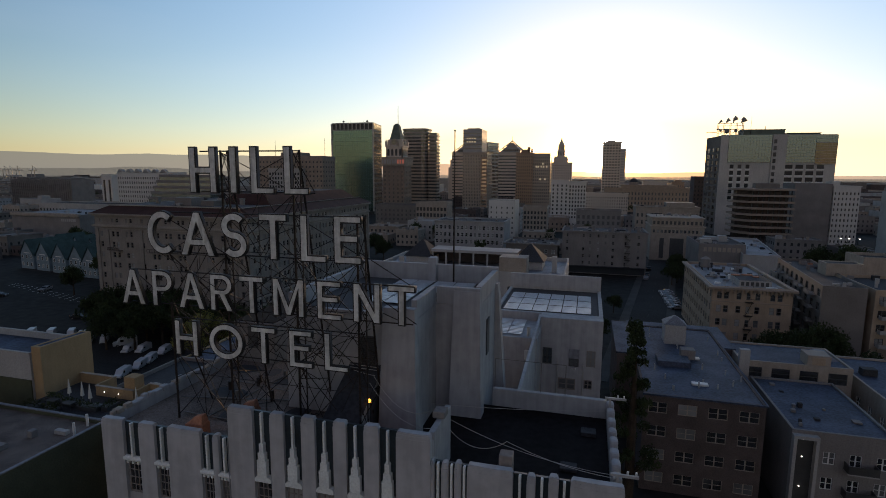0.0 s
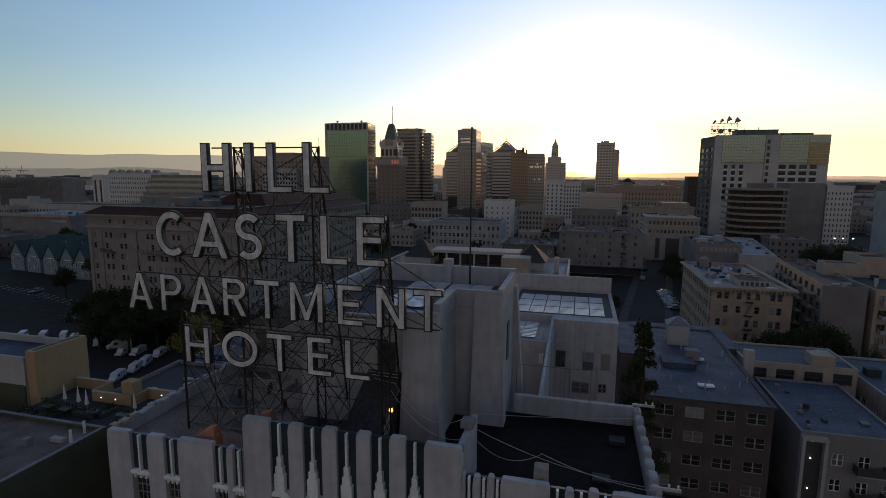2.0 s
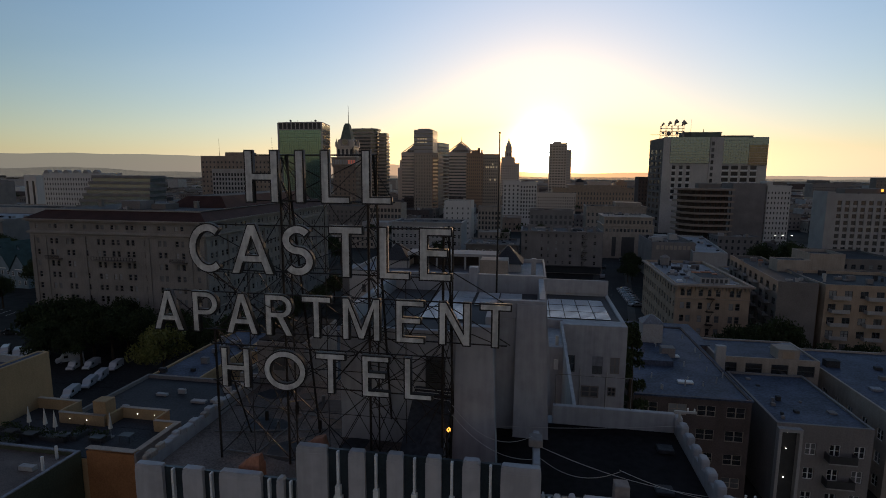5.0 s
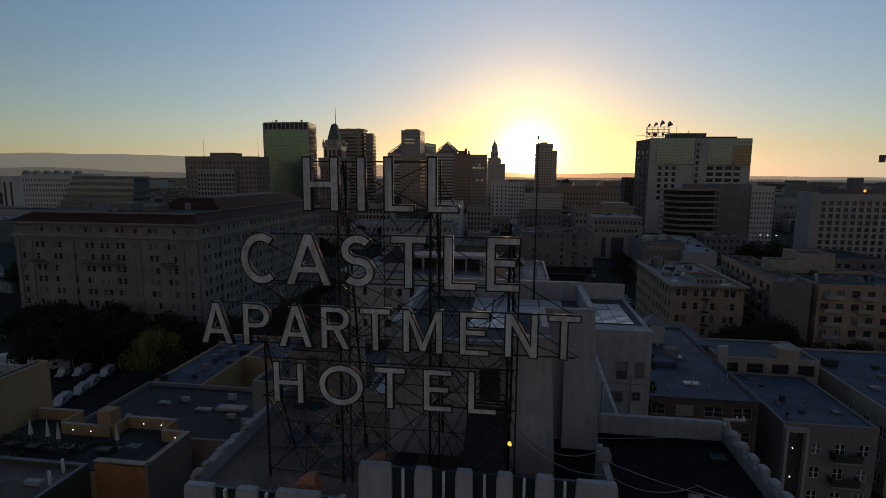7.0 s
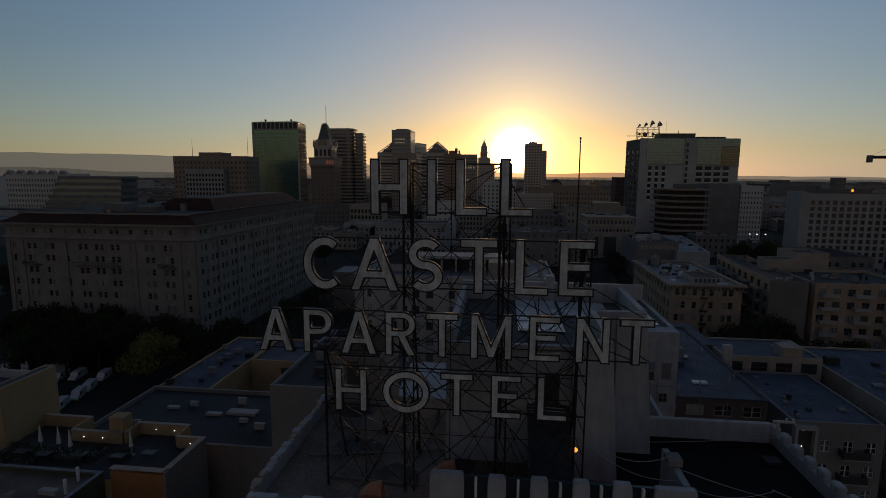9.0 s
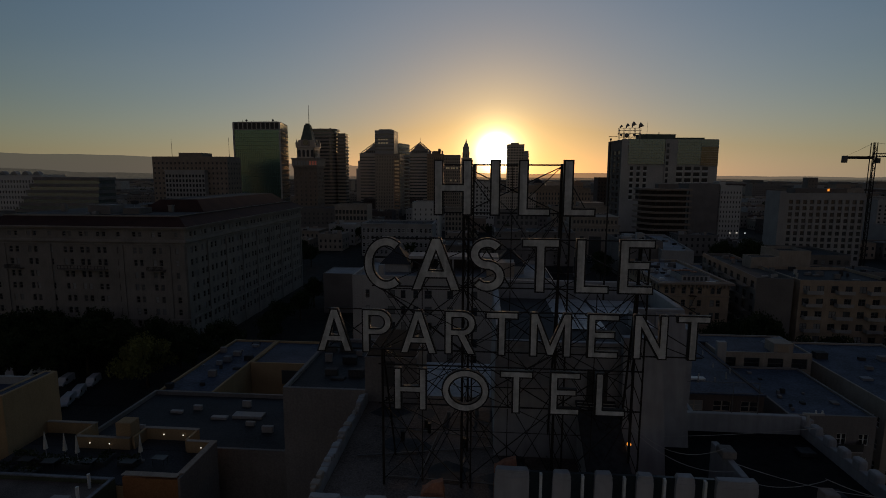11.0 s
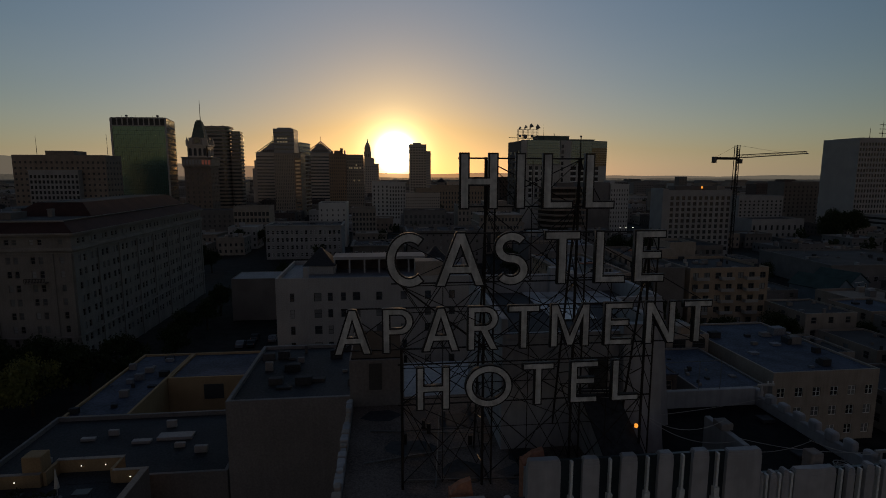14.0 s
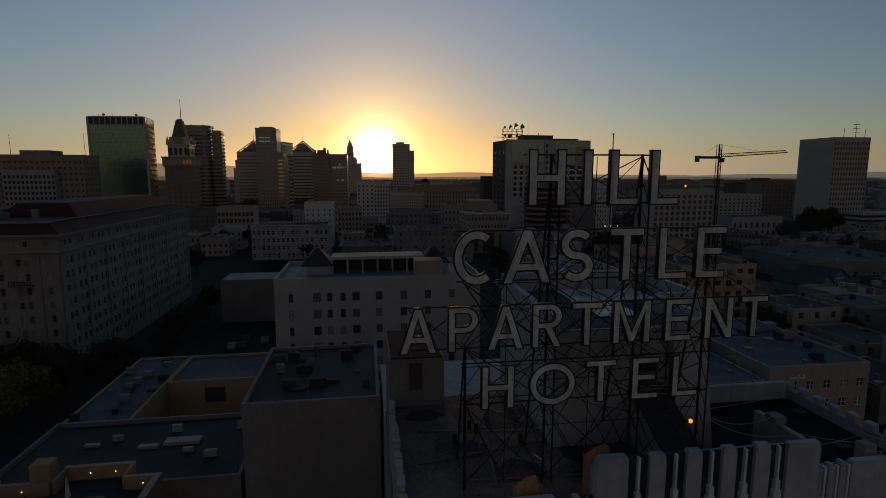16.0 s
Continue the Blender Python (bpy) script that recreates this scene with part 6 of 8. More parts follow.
curtain(flank, (0, 0), (6.3, 28), 3, 70.8, 18, 8, GLASS_SUNSET_TINT, TOWER_STONE, "mirror glass in pale floor bands", band=1.4, fin=0.3)

# twin towers, each under a steel-framed pyramid
for x in (-97.8, -157.2):
    py = tower("pyramid_tower", "office tower under a steel-framed pyramid", x - 17.5, x + 17.5, 680, 710, 67.4, TOWER_STONE, 1, 15, 0.97, 0.42, None, 1, cornice=0.5)
    tagged(py, group="twin towers")
    bm = bmesh.new()
    frustum(bm, -14.6, 14.6, -12.2, 12.2, 67.41, 80.2, 14.0, 11.6)
    part("pyramid", bm, TOWER_BROWN, py)
    for sx in (-1, 1):
        for sy in (-1, 1):
            part("ridge_frame", bar((16.6 * sx, 14 * sy, 67.5), (0.3 * sx, 0.3 * sy, 82.0), 0.55, 5), TOWER_GREY, py)
    for z, w in ((67.8, 16.2), (72.2, 11.2), (76.2, 6.7)):
        part("cross_frame", bar((-w, -w * 0.84, z), (w, -w * 0.84, z), 0.4, 5), TOWER_GREY, py)
    for k in range(8):
        part("arch_window", boxes((-9.5 + 2.5 * k, -8.1 + 2.5 * k, -12.6, -10.4, 68.2, 71.0), bevel=0.25), GLASS_FAR, py)
    mast(py, 0, 0, 80.5, 88.4, 0.32)
part("shoulder_wing", boxes((-23.0, -17.503, -12, 12, 0, 48.0), (-20.5, -17.502, -12, 12, 48.004, 58.0), bevel=0.15), TOWER_STONE, py)

bb = tower("banded_block", "office block in pale bands with a flank tinted sunset gold", -118.4, -99.7, 700, 722, 47.9, TOWER_STONE, 1, 8, 0.97, 0.5, None, 1)
curtain(bb, (9.35, -11), (13.0, 12), 3, 45.5, 1, 2, GLASS_SUNSET_TINT, FRAME_DARK, "glass flank tinted for the low sun's gold", band=0.5, fin=0.3)

br = tower("broad_tower", "broad brown office block with roof ornaments", -75.0, -57.7, 565, 590, 62.2, TOWER_RUST, 8, 16, 0.4, 0.55, None, 8, cornice=0.4)
right = tower("broad_tower_wing", "brown office wing with sky glow painted on a few windows", -57.6, -39.6, 567, 590, 61.4, TOWER_BROWN, 9, 16, 0.45, 0.5, None, 8)
for x, w, h in ((-5.5, 1.0, 3.0), (1.0, 4.2, 3.2), (4.2, 1.4, 5.6), (7.4, 0.9, 3.4)):
    part("roof_ornament", boxes((x - w, x + w, -11, -5, 61.51, 62.2 + h), bevel=0.3), TOWER_RUST, br)
# sky glints in the windows, put in as glowing boxes
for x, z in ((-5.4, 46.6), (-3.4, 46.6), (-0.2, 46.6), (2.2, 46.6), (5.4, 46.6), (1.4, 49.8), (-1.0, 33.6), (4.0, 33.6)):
    part("bright_window", boxes((x - 0.75, x + 0.75, -11.7, -11.503, z, z + 1.8)), SKY_GLINT, right)
roof_gear(right, -7, 7, -8, 8, 60.72, 8, 12)

ch = tower("domed_tower", "stepped pale tower with a domed lantern", -58.5, -26.5, 850, 880, 58.0, TOWER_STONE, 11, 13, 0.38, 0.5, None, 0, cornice=0.9)
for x0, x1, z0, z1 in ((-12.0, 9.0, 58.01, 63.5), (-10.6, 7.6, 63.51, 67.4), (-7.0, 4.2, 67.41, 76.0)):
    part("tier", boxes((x0, x1, x0 * 0.8, x1, z0, z1 - 0.8), (x0 - 0.5, x1 + 0.5, x0 * 0.8 - 0.5, x1 + 0.5, z1 - 0.79, z1), bevel=0.2), TOWER_STONE, ch)
for sx in (-11.0, 8.0):
    part("urn", bar((sx, -8.5, 63.4), (sx, -8.5, 67.0), 1.3, 8, 0.2), TOWER_STONE, ch)
for i in range(4):
    part("window", boxes((-6.0 + 2.6 * i, -4.9 + 2.6 * i, -5.72, -5.603, 69.0, 74.0)), FRAME_DARK, ch)
bm = bmesh.new()
for z0, z1, r0, r1 in ((76.0, 77.6, 5.6, 5.2), (77.6, 84.4, 4.3, 4.0), (84.4, 85.3, 4.7, 4.6), (85.3, 88.2, 4.0, 3.4), (88.2, 90.8, 3.4, 2.0), (90.8, 93.2, 1.5, 1.2), (93.2, 97.6, 1.1, 0.2)):
    tube(bm, (-1.4, 0, z0), (-1.4, 0, z1), r0, 14, r1)
part("lantern", bm, TOWER_STONE, ch)
for k in range(8):
    a = math.pi * (k + 0.5) / 8 + math.pi
    part("lantern_column", bar((-1.4 + 4.6 * math.cos(a), 4.6 * math.sin(a), 77.6), (-1.4 + 4.5 * math.cos(a), 4.5 * math.sin(a), 84.4), 0.5, 6), TOWER_STONE, ch)

wof = tower("white_office", "white office block with rows of dark windows", -28.0, -14.8, 420, 440, 35.4, TOWER_PALE, 4, 9, 0.36, 0.55, None, 6)
wf2 = tower("white_office_wing", "white office wing under an overhanging cornice", -14.7, -1.8, 421, 440, 34.6, TOWER_PALE, 6, 9, 0.5, 0.58, None, 6, cornice=0.8)
roof_gear(wof, -6, 6, -8, 8, 34.72, 8, 31)
roof_gear(wf2, -6, 6, -8, 8, 33.92, 8, 32)

sl = tower("slim_tower", "slim pale apartment tower before the sun", 15.7, 37.2, 700, 725, 80.0, TOWER_STONE, 6, 21, 0.62, 0.52, None, 6, top=1.5, cornice=0.4)
for i in range(7):
    part("pilaster", boxes((-10.75 + 3.4 * i, -10.05 + 3.4 * i, -12.85, -12.503, 3, 79.0)), TOWER_STONE, sl)
part("roof_house", boxes((-6, 4, -8, 8, 79.3, 82.3), bevel=0.2), TOWER_STONE, sl)
part("side_block", boxes((10.753, 16.4, -11, 11, 0, 71.5), bevel=0.1), TOWER_GREY, sl)
for i in range(20):
    part("balcony", boxes((10.9, 17.0, -12.0, -11.003, 4.0 + 3.3 * i, 5.3 + 3.3 * i)), TOWER_STONE, sl)

# wide office slab: a front of mirror glass, concrete piers and paired windows, and a narrow flank
wo = thing("wide_office", "wide pale office slab of mirror glass and concrete", "tower", (83.2, 391.5, 0))
WA, WD = (-3.6, 26.0), (70.0, 22.0)
WTH = math.degrees(math.atan2(4.4, 68.7))
WQ = Matrix.Rotation(radians(WTH), 4, "Z")
bm = bmesh.new()
prism(bm, [WA, (0.5, 0.7), (68.4, 5.1), WD], 0, 65.6)
part("glazing", bm, GLASS_FAR, wo)
front = bmesh.new()
cols = [(6.6, 9.0), (11.4, 13.8), (16.2, 18.6), (39.7, 44.2), (45.8, 50.4), (52.0, 56.6), (58.2, 62.4)]
st = 4.15
low_rows = [(47.0 - st * i - 2.6, 47.0 - st * i) for i in range(6)]
pierced(front, (0, 0, 0), (1, 0, 0), (0, -1, 0), 68.84, 0, 66.0, cols, low_rows, 0.6)
part("front_wall", front, TOWER_CONCRETE, wo, at=WQ)
pane, ledge = {}, {}
for c0, c1 in cols:
    key = round(c1 - c0, 2)
    if key not in pane:
        pane[key] = mesh_of("window", boxes((-key / 2, key / 2, 0.3, 0.4, 0, 2.6), (-0.08, 0.08, 0.2, 0.299, 0, 2.6), (-key / 2, key / 2, 0.2, 0.299, 0.7, 0.82)))
        pane[key].materials.append(GLASS_DARK)
        ledge[key] = mesh_of("sill", boxes((-key / 2 - 0.1, key / 2 + 0.1, -0.25, -0.003, -0.95, -0.05)))
        ledge[key].materials.append(FRAME_WHITE)
    for r0, r1 in low_rows:
        part("window", pane[key], None, wo, at=WQ @ pose((c0 + c1) / 2, 0, r0))
        part("sill", ledge[key], None, wo, at=WQ @ pose((c0 + c1) / 2, 0, r0))
side = bmesh.new()
sd = Vector((WA[0], WA[1], 0))
sw = sd.length
su = -sd / sw
pierced(side, (WA[0], WA[1], 0), su, (su.y, -su.x, 0), sw, 0, 65.8, even(sw, 3, 4.6, 1.5), [(4 + 4.3 * i, 6.6 + 4.3 * i) for i in range(13)], 0.5)
# the flank wall is coloured darker than the front
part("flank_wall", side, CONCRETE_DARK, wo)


def on_front(f0, f1):
    return [(WQ @ Vector((f, -0.02, 0))).to_2d()[:] for f in (f0, f1)]


for f0, f1, z0, z1, fl, by, mat in ((4.8, 30.6, 48.6, 66.2, 9, 14, GLASS_PALE), (39.6, 56.3, 48.4, 66.0, 9, 10, GLASS_PALE), (56.4, 68.6, 61.2, 65.8, 2, 7, GLASS_PALE), (56.4, 68.6, 47.6, 61.0, 8, 8, GLASS_GRID)):
    a, b = on_front(f0, f1)
    curtain(wo, a, b, z0, z1, fl, by, mat, CONCRETE_PALE if mat is GLASS_GRID else FRAME_MIRROR, "pale mirror curtain wall", band=0.2 if mat is GLASS_PALE else 0.3, fin=0.05, proud=0.45)
for f0, f1, deep in ((30.8, 39.4, 1.0), (0.0, 4.6, 0.5)):
    part("pier", boxes((f0, f1, -deep, -0.004, 0, 66.3), bevel=0.08), TOWER_CONCRETE, wo, at=WQ)
for i in range(14):
    part("slot_window", boxes((31.6, 33.4, -1.1, -1.003, 6 + 4.2 * i, 8.6 + 4.2 * i)), GLASS_DARK, wo, at=WQ)
for f0, f1, y0, z1 in ((14.0, 39.0, 3.0, 69.9), (40.6, 60.0, 3.4, 67.6)):
    part("roof_house", boxes((f0, f1, y0, y0 + 10, 65.61, z1 - 0.4), (f0 - 0.3, f1 + 0.3, y0 - 0.3, y0 + 10.3, z1 - 0.399, z1), bevel=0.08), COPPER, wo, at=WQ)
part("parapet", boxes((0.2, 68.6, 0.2, 0.6, 65.61, 66.3)), TOWER_CONCRETE, wo, at=WQ)
mast(wo, 18.2, 4, 66, 78.5, 0.12)
mast(wo, 26.5, 4, 69.9, 71.8, 0.3)
# white gantry with dishes and horns
for i in range(5):
    for y in (1.2, 4.2):
        part("gantry_leg", bar((-1.8 + 3.7 * i, y, 65.5), (-1.8 + 3.7 * i, y, 74.2), 0.16, 5), CONCRETE_PALE, wo)
for z in (67.6, 70.0, 72.2, 73.9):
    part("gantry_rail", bar((-2.6, 1.2, z), (13.4, 1.2, z), 0.17, 5), CONCRETE_PALE, wo)
part("gantry_deck", boxes((-2.6, 13.4, 1.0, 4.4, 70.0, 70.2)), CONCRETE, wo)
for i in range(4):
    part("gantry_brace", bar((-1.8 + 3.7 * i, 1.2, 66.0), (1.9 + 3.7 * i, 1.2, 69.9), 0.12, 4), CONCRETE_PALE, wo)
for x, z, r in ((-0.6, 69.2, 1.0), (3.2, 68.8, 1.7), (8.6, 69.0, 1.1)):
    part("dish", bar((x, 0.9, z), (x + 0.2, -0.1, z + 0.1), r, 14, r * 0.5), CONCRETE, wo)
for x, z, s in ((-1.2, 75.0, 0.9), (3.0, 75.6, 1.2), (7.0, 76.4, 1.6), (11.8, 75.4, 1.9)):
    bm = bar((x, 2.0, 73.9), (x + s * 0.2, 1.9, z), 0.35, 7, 0.6)
    tube(bm, (x + s * 0.2, 1.9, z - 0.2), (x + s * 1.1, 1.2, z + s * 0.7), 0.6 * s, 10, 1.0 * s)
    part("horn_antenna", bm, CONCRETE_PALE, wo)
part("gantry_arm", boxes((-9.0, -2.7, 1.1, 1.5, 67.8, 68.1)), STEEL, wo)

deck = thing("parking_deck", "open concrete parking deck in rounded brown bands", "building", (86, 300, 0))
for i in range(8):
    z = 10.0 + 3.2 * i
    bm = bmesh.new()
    prism(bm, [(-12.7, 9.0), (-7.2, 0.8), (-5.6, 0.0), (13.6, 0.0), (14.0, 20), (-12.7, 20)], z, z + 1.0)
    part("deck_slab", bm, BUFF, deck)
# core and columns are coloured dark for the shade between the slabs
bm = bmesh.new()
prism(bm, [(-10.0, 11.8), (-5.2, 4.0), (11.6, 3.4), (12.0, 19), (-10.0, 19)], 0, 33.3)
part("deck_core", bm, BRICK, deck)
for i in range(8):
    x = -4.8 + 2.5 * i
    part("deck_column", boxes((x - 0.25, x + 0.25, 2.4, 2.9, 0, 33.0)), FRAME_DARK, deck)
part("stair_head", boxes((-3, 8, 6, 12, 33.61, 36.0), bevel=0.1), CONCRETE_DARK, deck)
tower("tan_annex", "narrow dark brown block", 74.6, 81.4, 425, 440, 39.0, BRICK, 3, 10, 0.4, 0.5)
gb = building("grey_block", "plain grey concrete block beside the parking deck", 109.0, 127.0, 331, 350, 35.8, CONCRETE, ROOF_DARK, {}, parapet=0.5)
roof_gear(gb, -7, 7, -8, 8, 35.31, 6, 41)
pa = tower("pale_annex", "pale block with rows of small dark windows", 127.2, 139.6, 330, 350, 34.8, TOWER_PALE, 7, 10, 0.4, 0.48, None, 5, cornice=0.3, first=4)
part("roof_house", boxes((-6.0, -2.0, -6, 2, 34.11, 37.0), bevel=0.1), TOWER_PALE, pa)
go = tower("grid_office", "white gridded office block with a blank end wall", 116.6, 152, 245, 256, 33.2, OFFWHITE, 12, 10, 0.58, 0.64, None, 0, first=3.4)
part("end_pier", boxes((-18.6, -17.703, -6.2, 5.5, 0, 34.0), (-18.2, -15.6, -5.9, -5.503, 0, 33.9), bevel=0.05), OFFWHITE, go)
part("roof_house", boxes((-10, 12, -2, 5, 32.503, 35.2), bevel=0.1), CONCRETE_DARK, go)
part("roof_lamp", boxes((3.6, 4.2, -2.4, -2.003, 34.0, 35.0)), LAMP_GLOW, go, "small lit lamp on the roof house")
roof_gear(go, -16, 16, -4.5, 4.5, 32.503, 10, 42)
building("podium", "low dim podium building with a flat roof", 100, 122, 205, 232, 11.5, CONCRETE_DARK, ROOF_DARK, {"S": (even(22, 8, 1.4), rows_of(1.5, 3.2, 3, 1.6))}, frame_mat=FRAME_DARK)
fo = tower("federal_office", "dim tan stone office block with two masts", -266, -207, 388, 410, 53.3, BUFF, 18, 12, 0.42, 0.4, GLASS_DARK, 5)
part("roof_house", boxes((-10, 8, -8, 8, 52.7, 56.2)), BUFF, fo)
tower("white_wing", "white office wing before a grey stone block", -253.5, -222.5, 383, 387.9, 43.2, OFFWHITE, 12, 10, 0.6, 0.6, GLASS_DARK, cornice=0.4)
mast(fo, -20, 0, 53.0, 67.0, 0.2)
mast(fo, 26, 0, 53.0, 68.0, 0.2)
rt = tower("concrete_tower", "tall concrete tower with one blank and one gridded face", 320.8, 351, 350, 382, 67.5, CONCRETE_PALE, 13, 16, 0.6, 0.6, None, 0)
for x in (10, 20, 28):
    mast(rt, x - 12, -10, 66.0, 80.0 if x == 20 else 75, 0.25)
for z in (71, 74, 77):
    part("antenna_ring", boxes((5.5, 10.5, -10.3, -9.7, z, z + 0.4)), STEEL, rt)
tower("arched_hall", "long white block with small windows and round gables", -352, -305, 330, 350, 39.5, TOWER_PALE, 22, 9, 0.45, 0.5)
arch = thing("arched_roofline", "row of round white gables on a long block", "roofline", (-352, 330, 38.95))
for i in range(6):
    bm = bmesh.new()
    prism(bm, [(3 + 8 * i + 2.4 * math.cos(math.pi * k / 10), 2.6 * math.sin(math.pi * k / 10)) for k in range(11)], -3, 0)
    bmesh.ops.rotate(bm, verts=bm.verts, matrix=Matrix.Rotation(radians(90), 3, "X"))
    part("gable", bm, OFFWHITE, arch)
tw = thing("terraced_office", "stepped office block in hazy glass bands", "building", (-290, 310, 0))
for i in range(9):
    z = 4 + 4.0 * i
    part("floor_band", boxes((-26 + 2.2 * i, 36, 0.6 * i, 20, z, z + 1.9)), CONCRETE, tw)
    part("glass_band", boxes((-25.5 + 2.2 * i, 35.5, 0.6 * i + 0.4, 19.5, z - 2.1, z - 0.004)), GLASS_PALE, tw)
tower("low_white_office", "low white office block with a grid of windows", -395, -315, 300, 325, 16.5, OFFWHITE, 26, 3, 0.5, 0.5, None, 0, first=3)
tower("left_tower", "white slab with a dark blue face", -440, -428, 395, 410, 37.0, TOWER_PALE, 2, 1, 0.4, 0.9, GLASS_FAR)
lb = tower("long_block", "long dim concrete block ribbed from top to bottom", -588, -506, 420, 445, 31.0, CONCRETE, 30, 7, 0.4, 0.5)
rib = mesh_of("rib", boxes((-0.35, 0.35, -0.8, -0.003, 0, 31.2)))
rib.materials.append(CONCRETE)
for i in range(31):
    part("rib", rib, None, lb, at=pose(-40.6 + 81.2 * i / 30, -12.5, 0))
part("roof_house", boxes((-38, -22, -8, 6, 30.31, 33.0), (10, 24, -6, 6, 30.31, 32.2), bevel=0.2), CONCRETE_DARK, lb)
lp_ = building("pale_store", "low pale windowless store", -523.5, -497.0, 380, 400, 13.7, OFFWHITE, ROOF_PALE, {})
part("roof_house", boxes((4, 10, -6, 2, 13.0, 16.4), bevel=0.1), OFFWHITE, lp_)
building("harbour_shed", "long white harbour shed with a pale roof", -845, -784, 700, 740, 16.8, TOWER_PALE, ROOF_PALE, {"S": (even(61, 2, 3.0), [(8.0, 11.0)])}, parapet=0.2, single=False)
hall = building("market_hall", "broad low hall with a scalloped roof edge and faded lettering", -324.5, -274.0, 230, 268, 15.6, CONCRETE, ROOF_PALE, {}, parapet=0.3)
scallop = mesh_of("scallop", bar((0, -0.9, 0), (0, 0.9, 0), 1.1, 12))
scallop.materials.append(STUCCO_WARM)
for i in range(23):
    part("scallop", scallop, None, hall, at=pose(-24.2 + 2.2 * i, -19.0, 15.2))
for i in range(8):
    part("faded_mark", boxes((12.0 + 1.35 * i, 12.9 + 1.35 * i, -19.06, -19.003, 11.6, 13.2)), OFFWHITE, hall)
roof_gear(hall, -22, 22, -16, 16, 15.305, 14, 81)
tower("far_slab", "dark far slab", 507, 522, 900, 915, 38.5, CONCRETE_DARK, 3, 6, 0.4, 0.5, category="tower")
tower("dark_block", "dark flat-topped office block", 322, 354, 420, 440, 35.0, CONCRETE_DARK, 8, 8, 0.4, 0.5)
tower("pale_flats", "pale apartment block with small windows", 217, 249, 330, 350, 27.0, OFFWHITE, 10, 8, 0.45, 0.5)
tower("pale_row", "low pale row of arched windows", 205, 240, 300, 320, 14.0, OFFWHITE, 9, 2, 0.4, 0.6, first=2)
bo = thing("banded_office", "low office in white and dark bands", "building", (330.5, 329.5, 0))
for i in range(4):
    part("floor_band", boxes((-2, 40, -0.4, 20, 1.7 + 3.2 * i, 3.3 + 3.2 * i)), CONCRETE_PALE, bo)
part("glazing", boxes((-1.4, 39.4, 0, 19.5, 0, 12.4)), GLASS_FAR, bo)
wh = building("warehouse", "wide low warehouse with a patched flat roof", 139, 184, 166, 206, 9.2, CONCRETE, ROOF_GREY, {"S": (even(45, 12, 1.6), [(3.0, 5.0)])}, cornice=0.3, turn=-4)
roof_gear(wh, -20, 20, -18, 18, 8.505, 20, 82)
bk = building("bank_hall", "pale hall with tall dark openings and a row of small windows", 29.3, 52.5, 265, 290, 16.2, STUCCO_WARM, ROOF_GREY,
              {"S": (even(23.2, 13, 1.0, 0.6), [(13.0, 14.4)])}, frame_mat=FRAME_DARK, cornice=0.5)
part("tall_opening", boxes((-7.5, -5.6, -12.56, -12.503, 1.0, 10.5), bevel=0.02), FRAME_DARK, bk)
part("tall_opening", boxes((-3.0, 3.0, -12.56, -12.503, 1.0, 10.5), bevel=0.02), FRAME_DARK, bk)
part("tall_opening", boxes((5.6, 7.5, -12.56, -12.503, 1.0, 10.5), bevel=0.02), FRAME_DARK, bk)
at = part("attic", boxes((-11.2, 11.2, -11, 10, 15.51, 19.6), (-11.8, 11.8, -11.6, 10.6, 19.604, 20.2), bevel=0.05), STUCCO_WARM, bk)
roof_gear(bk, -10, 10, -9, 9, 20.205, 14, 74)
for i in range(12):
    part("window", boxes((-10.6 + 1.83 * i, -9.6 + 1.83 * i, -11.05, -11.003, 16.8, 18.4)), FRAME_DARK, at)
tower("apartment_pair", "white apartment house with few windows", -55, -39.7, 300, 318, 25.0, TOWER_PALE, 5, 6, 0.25, 0.4)
tower("plaza_office", "small office with a grid of dark windows", -38.5, -24.0, 330, 345, 20.3, STUCCO_WARM, 7, 5, 0.55, 0.6, first=3, cornice=0.4)
tower("low_office", "low office with a grid of dark windows", -109, -88, 330, 345, 21.5, STUCCO_WARM, 9, 4, 0.7, 0.6, first=4)
tower("red_low", "low dark brown office block", -150, -112, 360, 380, 17.5, CONCRETE_DARK, 12, 3, 0.4, 0.5)

# ---- tower crane ----
cr = thing("tower_crane", "slender dark lattice tower crane", "crane", (153, 245, 0))
for dx in (-0.8, 0.8):
    for dy in (-0.8, 0.8):
        part("mast_leg", bar((dx, dy, 0), (dx, dy, 55), 0.2, 5), STEEL, cr)
lace = bmesh.new()
for i in range(27):
    s = 1 if i % 2 else -1
    tube(lace, (-0.8 * s, -0.8, 2 * i), (0.8 * s, -0.8, 2 * i + 2), 0.12, 4)
    tube(lace, (-0.8, -0.8, 2 * i), (0.8, -0.8, 2 * i), 0.12, 4)
    tube(lace, (0.8, -0.8 * s, 2 * i), (0.8, 0.8 * s, 2 * i + 2), 0.07, 4)
tagged(part("mast_lacing", lace, STEEL, cr), kind="stuff")
tip = Vector((38, 0, 51.3))
part("jib_chord", bar((0, 0, 48.8), tip, 0.24, 5), STEEL, cr)
part("jib_chord", bar((0, 0, 50.2), (37, 0, 52.3), 0.2, 5), STEEL, cr)
lace = bmesh.new()
for i in range(18):
    f, g2 = i / 18, (i + 1) / 18
    a = Vector((0, 0, 48.8)).lerp(tip, f)
    b = Vector((0, 0, 50.2)).lerp(Vector((37, 0, 52.3)), (f + g2) / 2)
    c = Vector((0, 0, 48.8)).lerp(tip, g2)
    tube(lace, a, b, 0.1, 4)
    tube(lace, b, c, 0.1, 4)
tagged(part("jib_lacing", lace, STEEL, cr), kind="stuff")
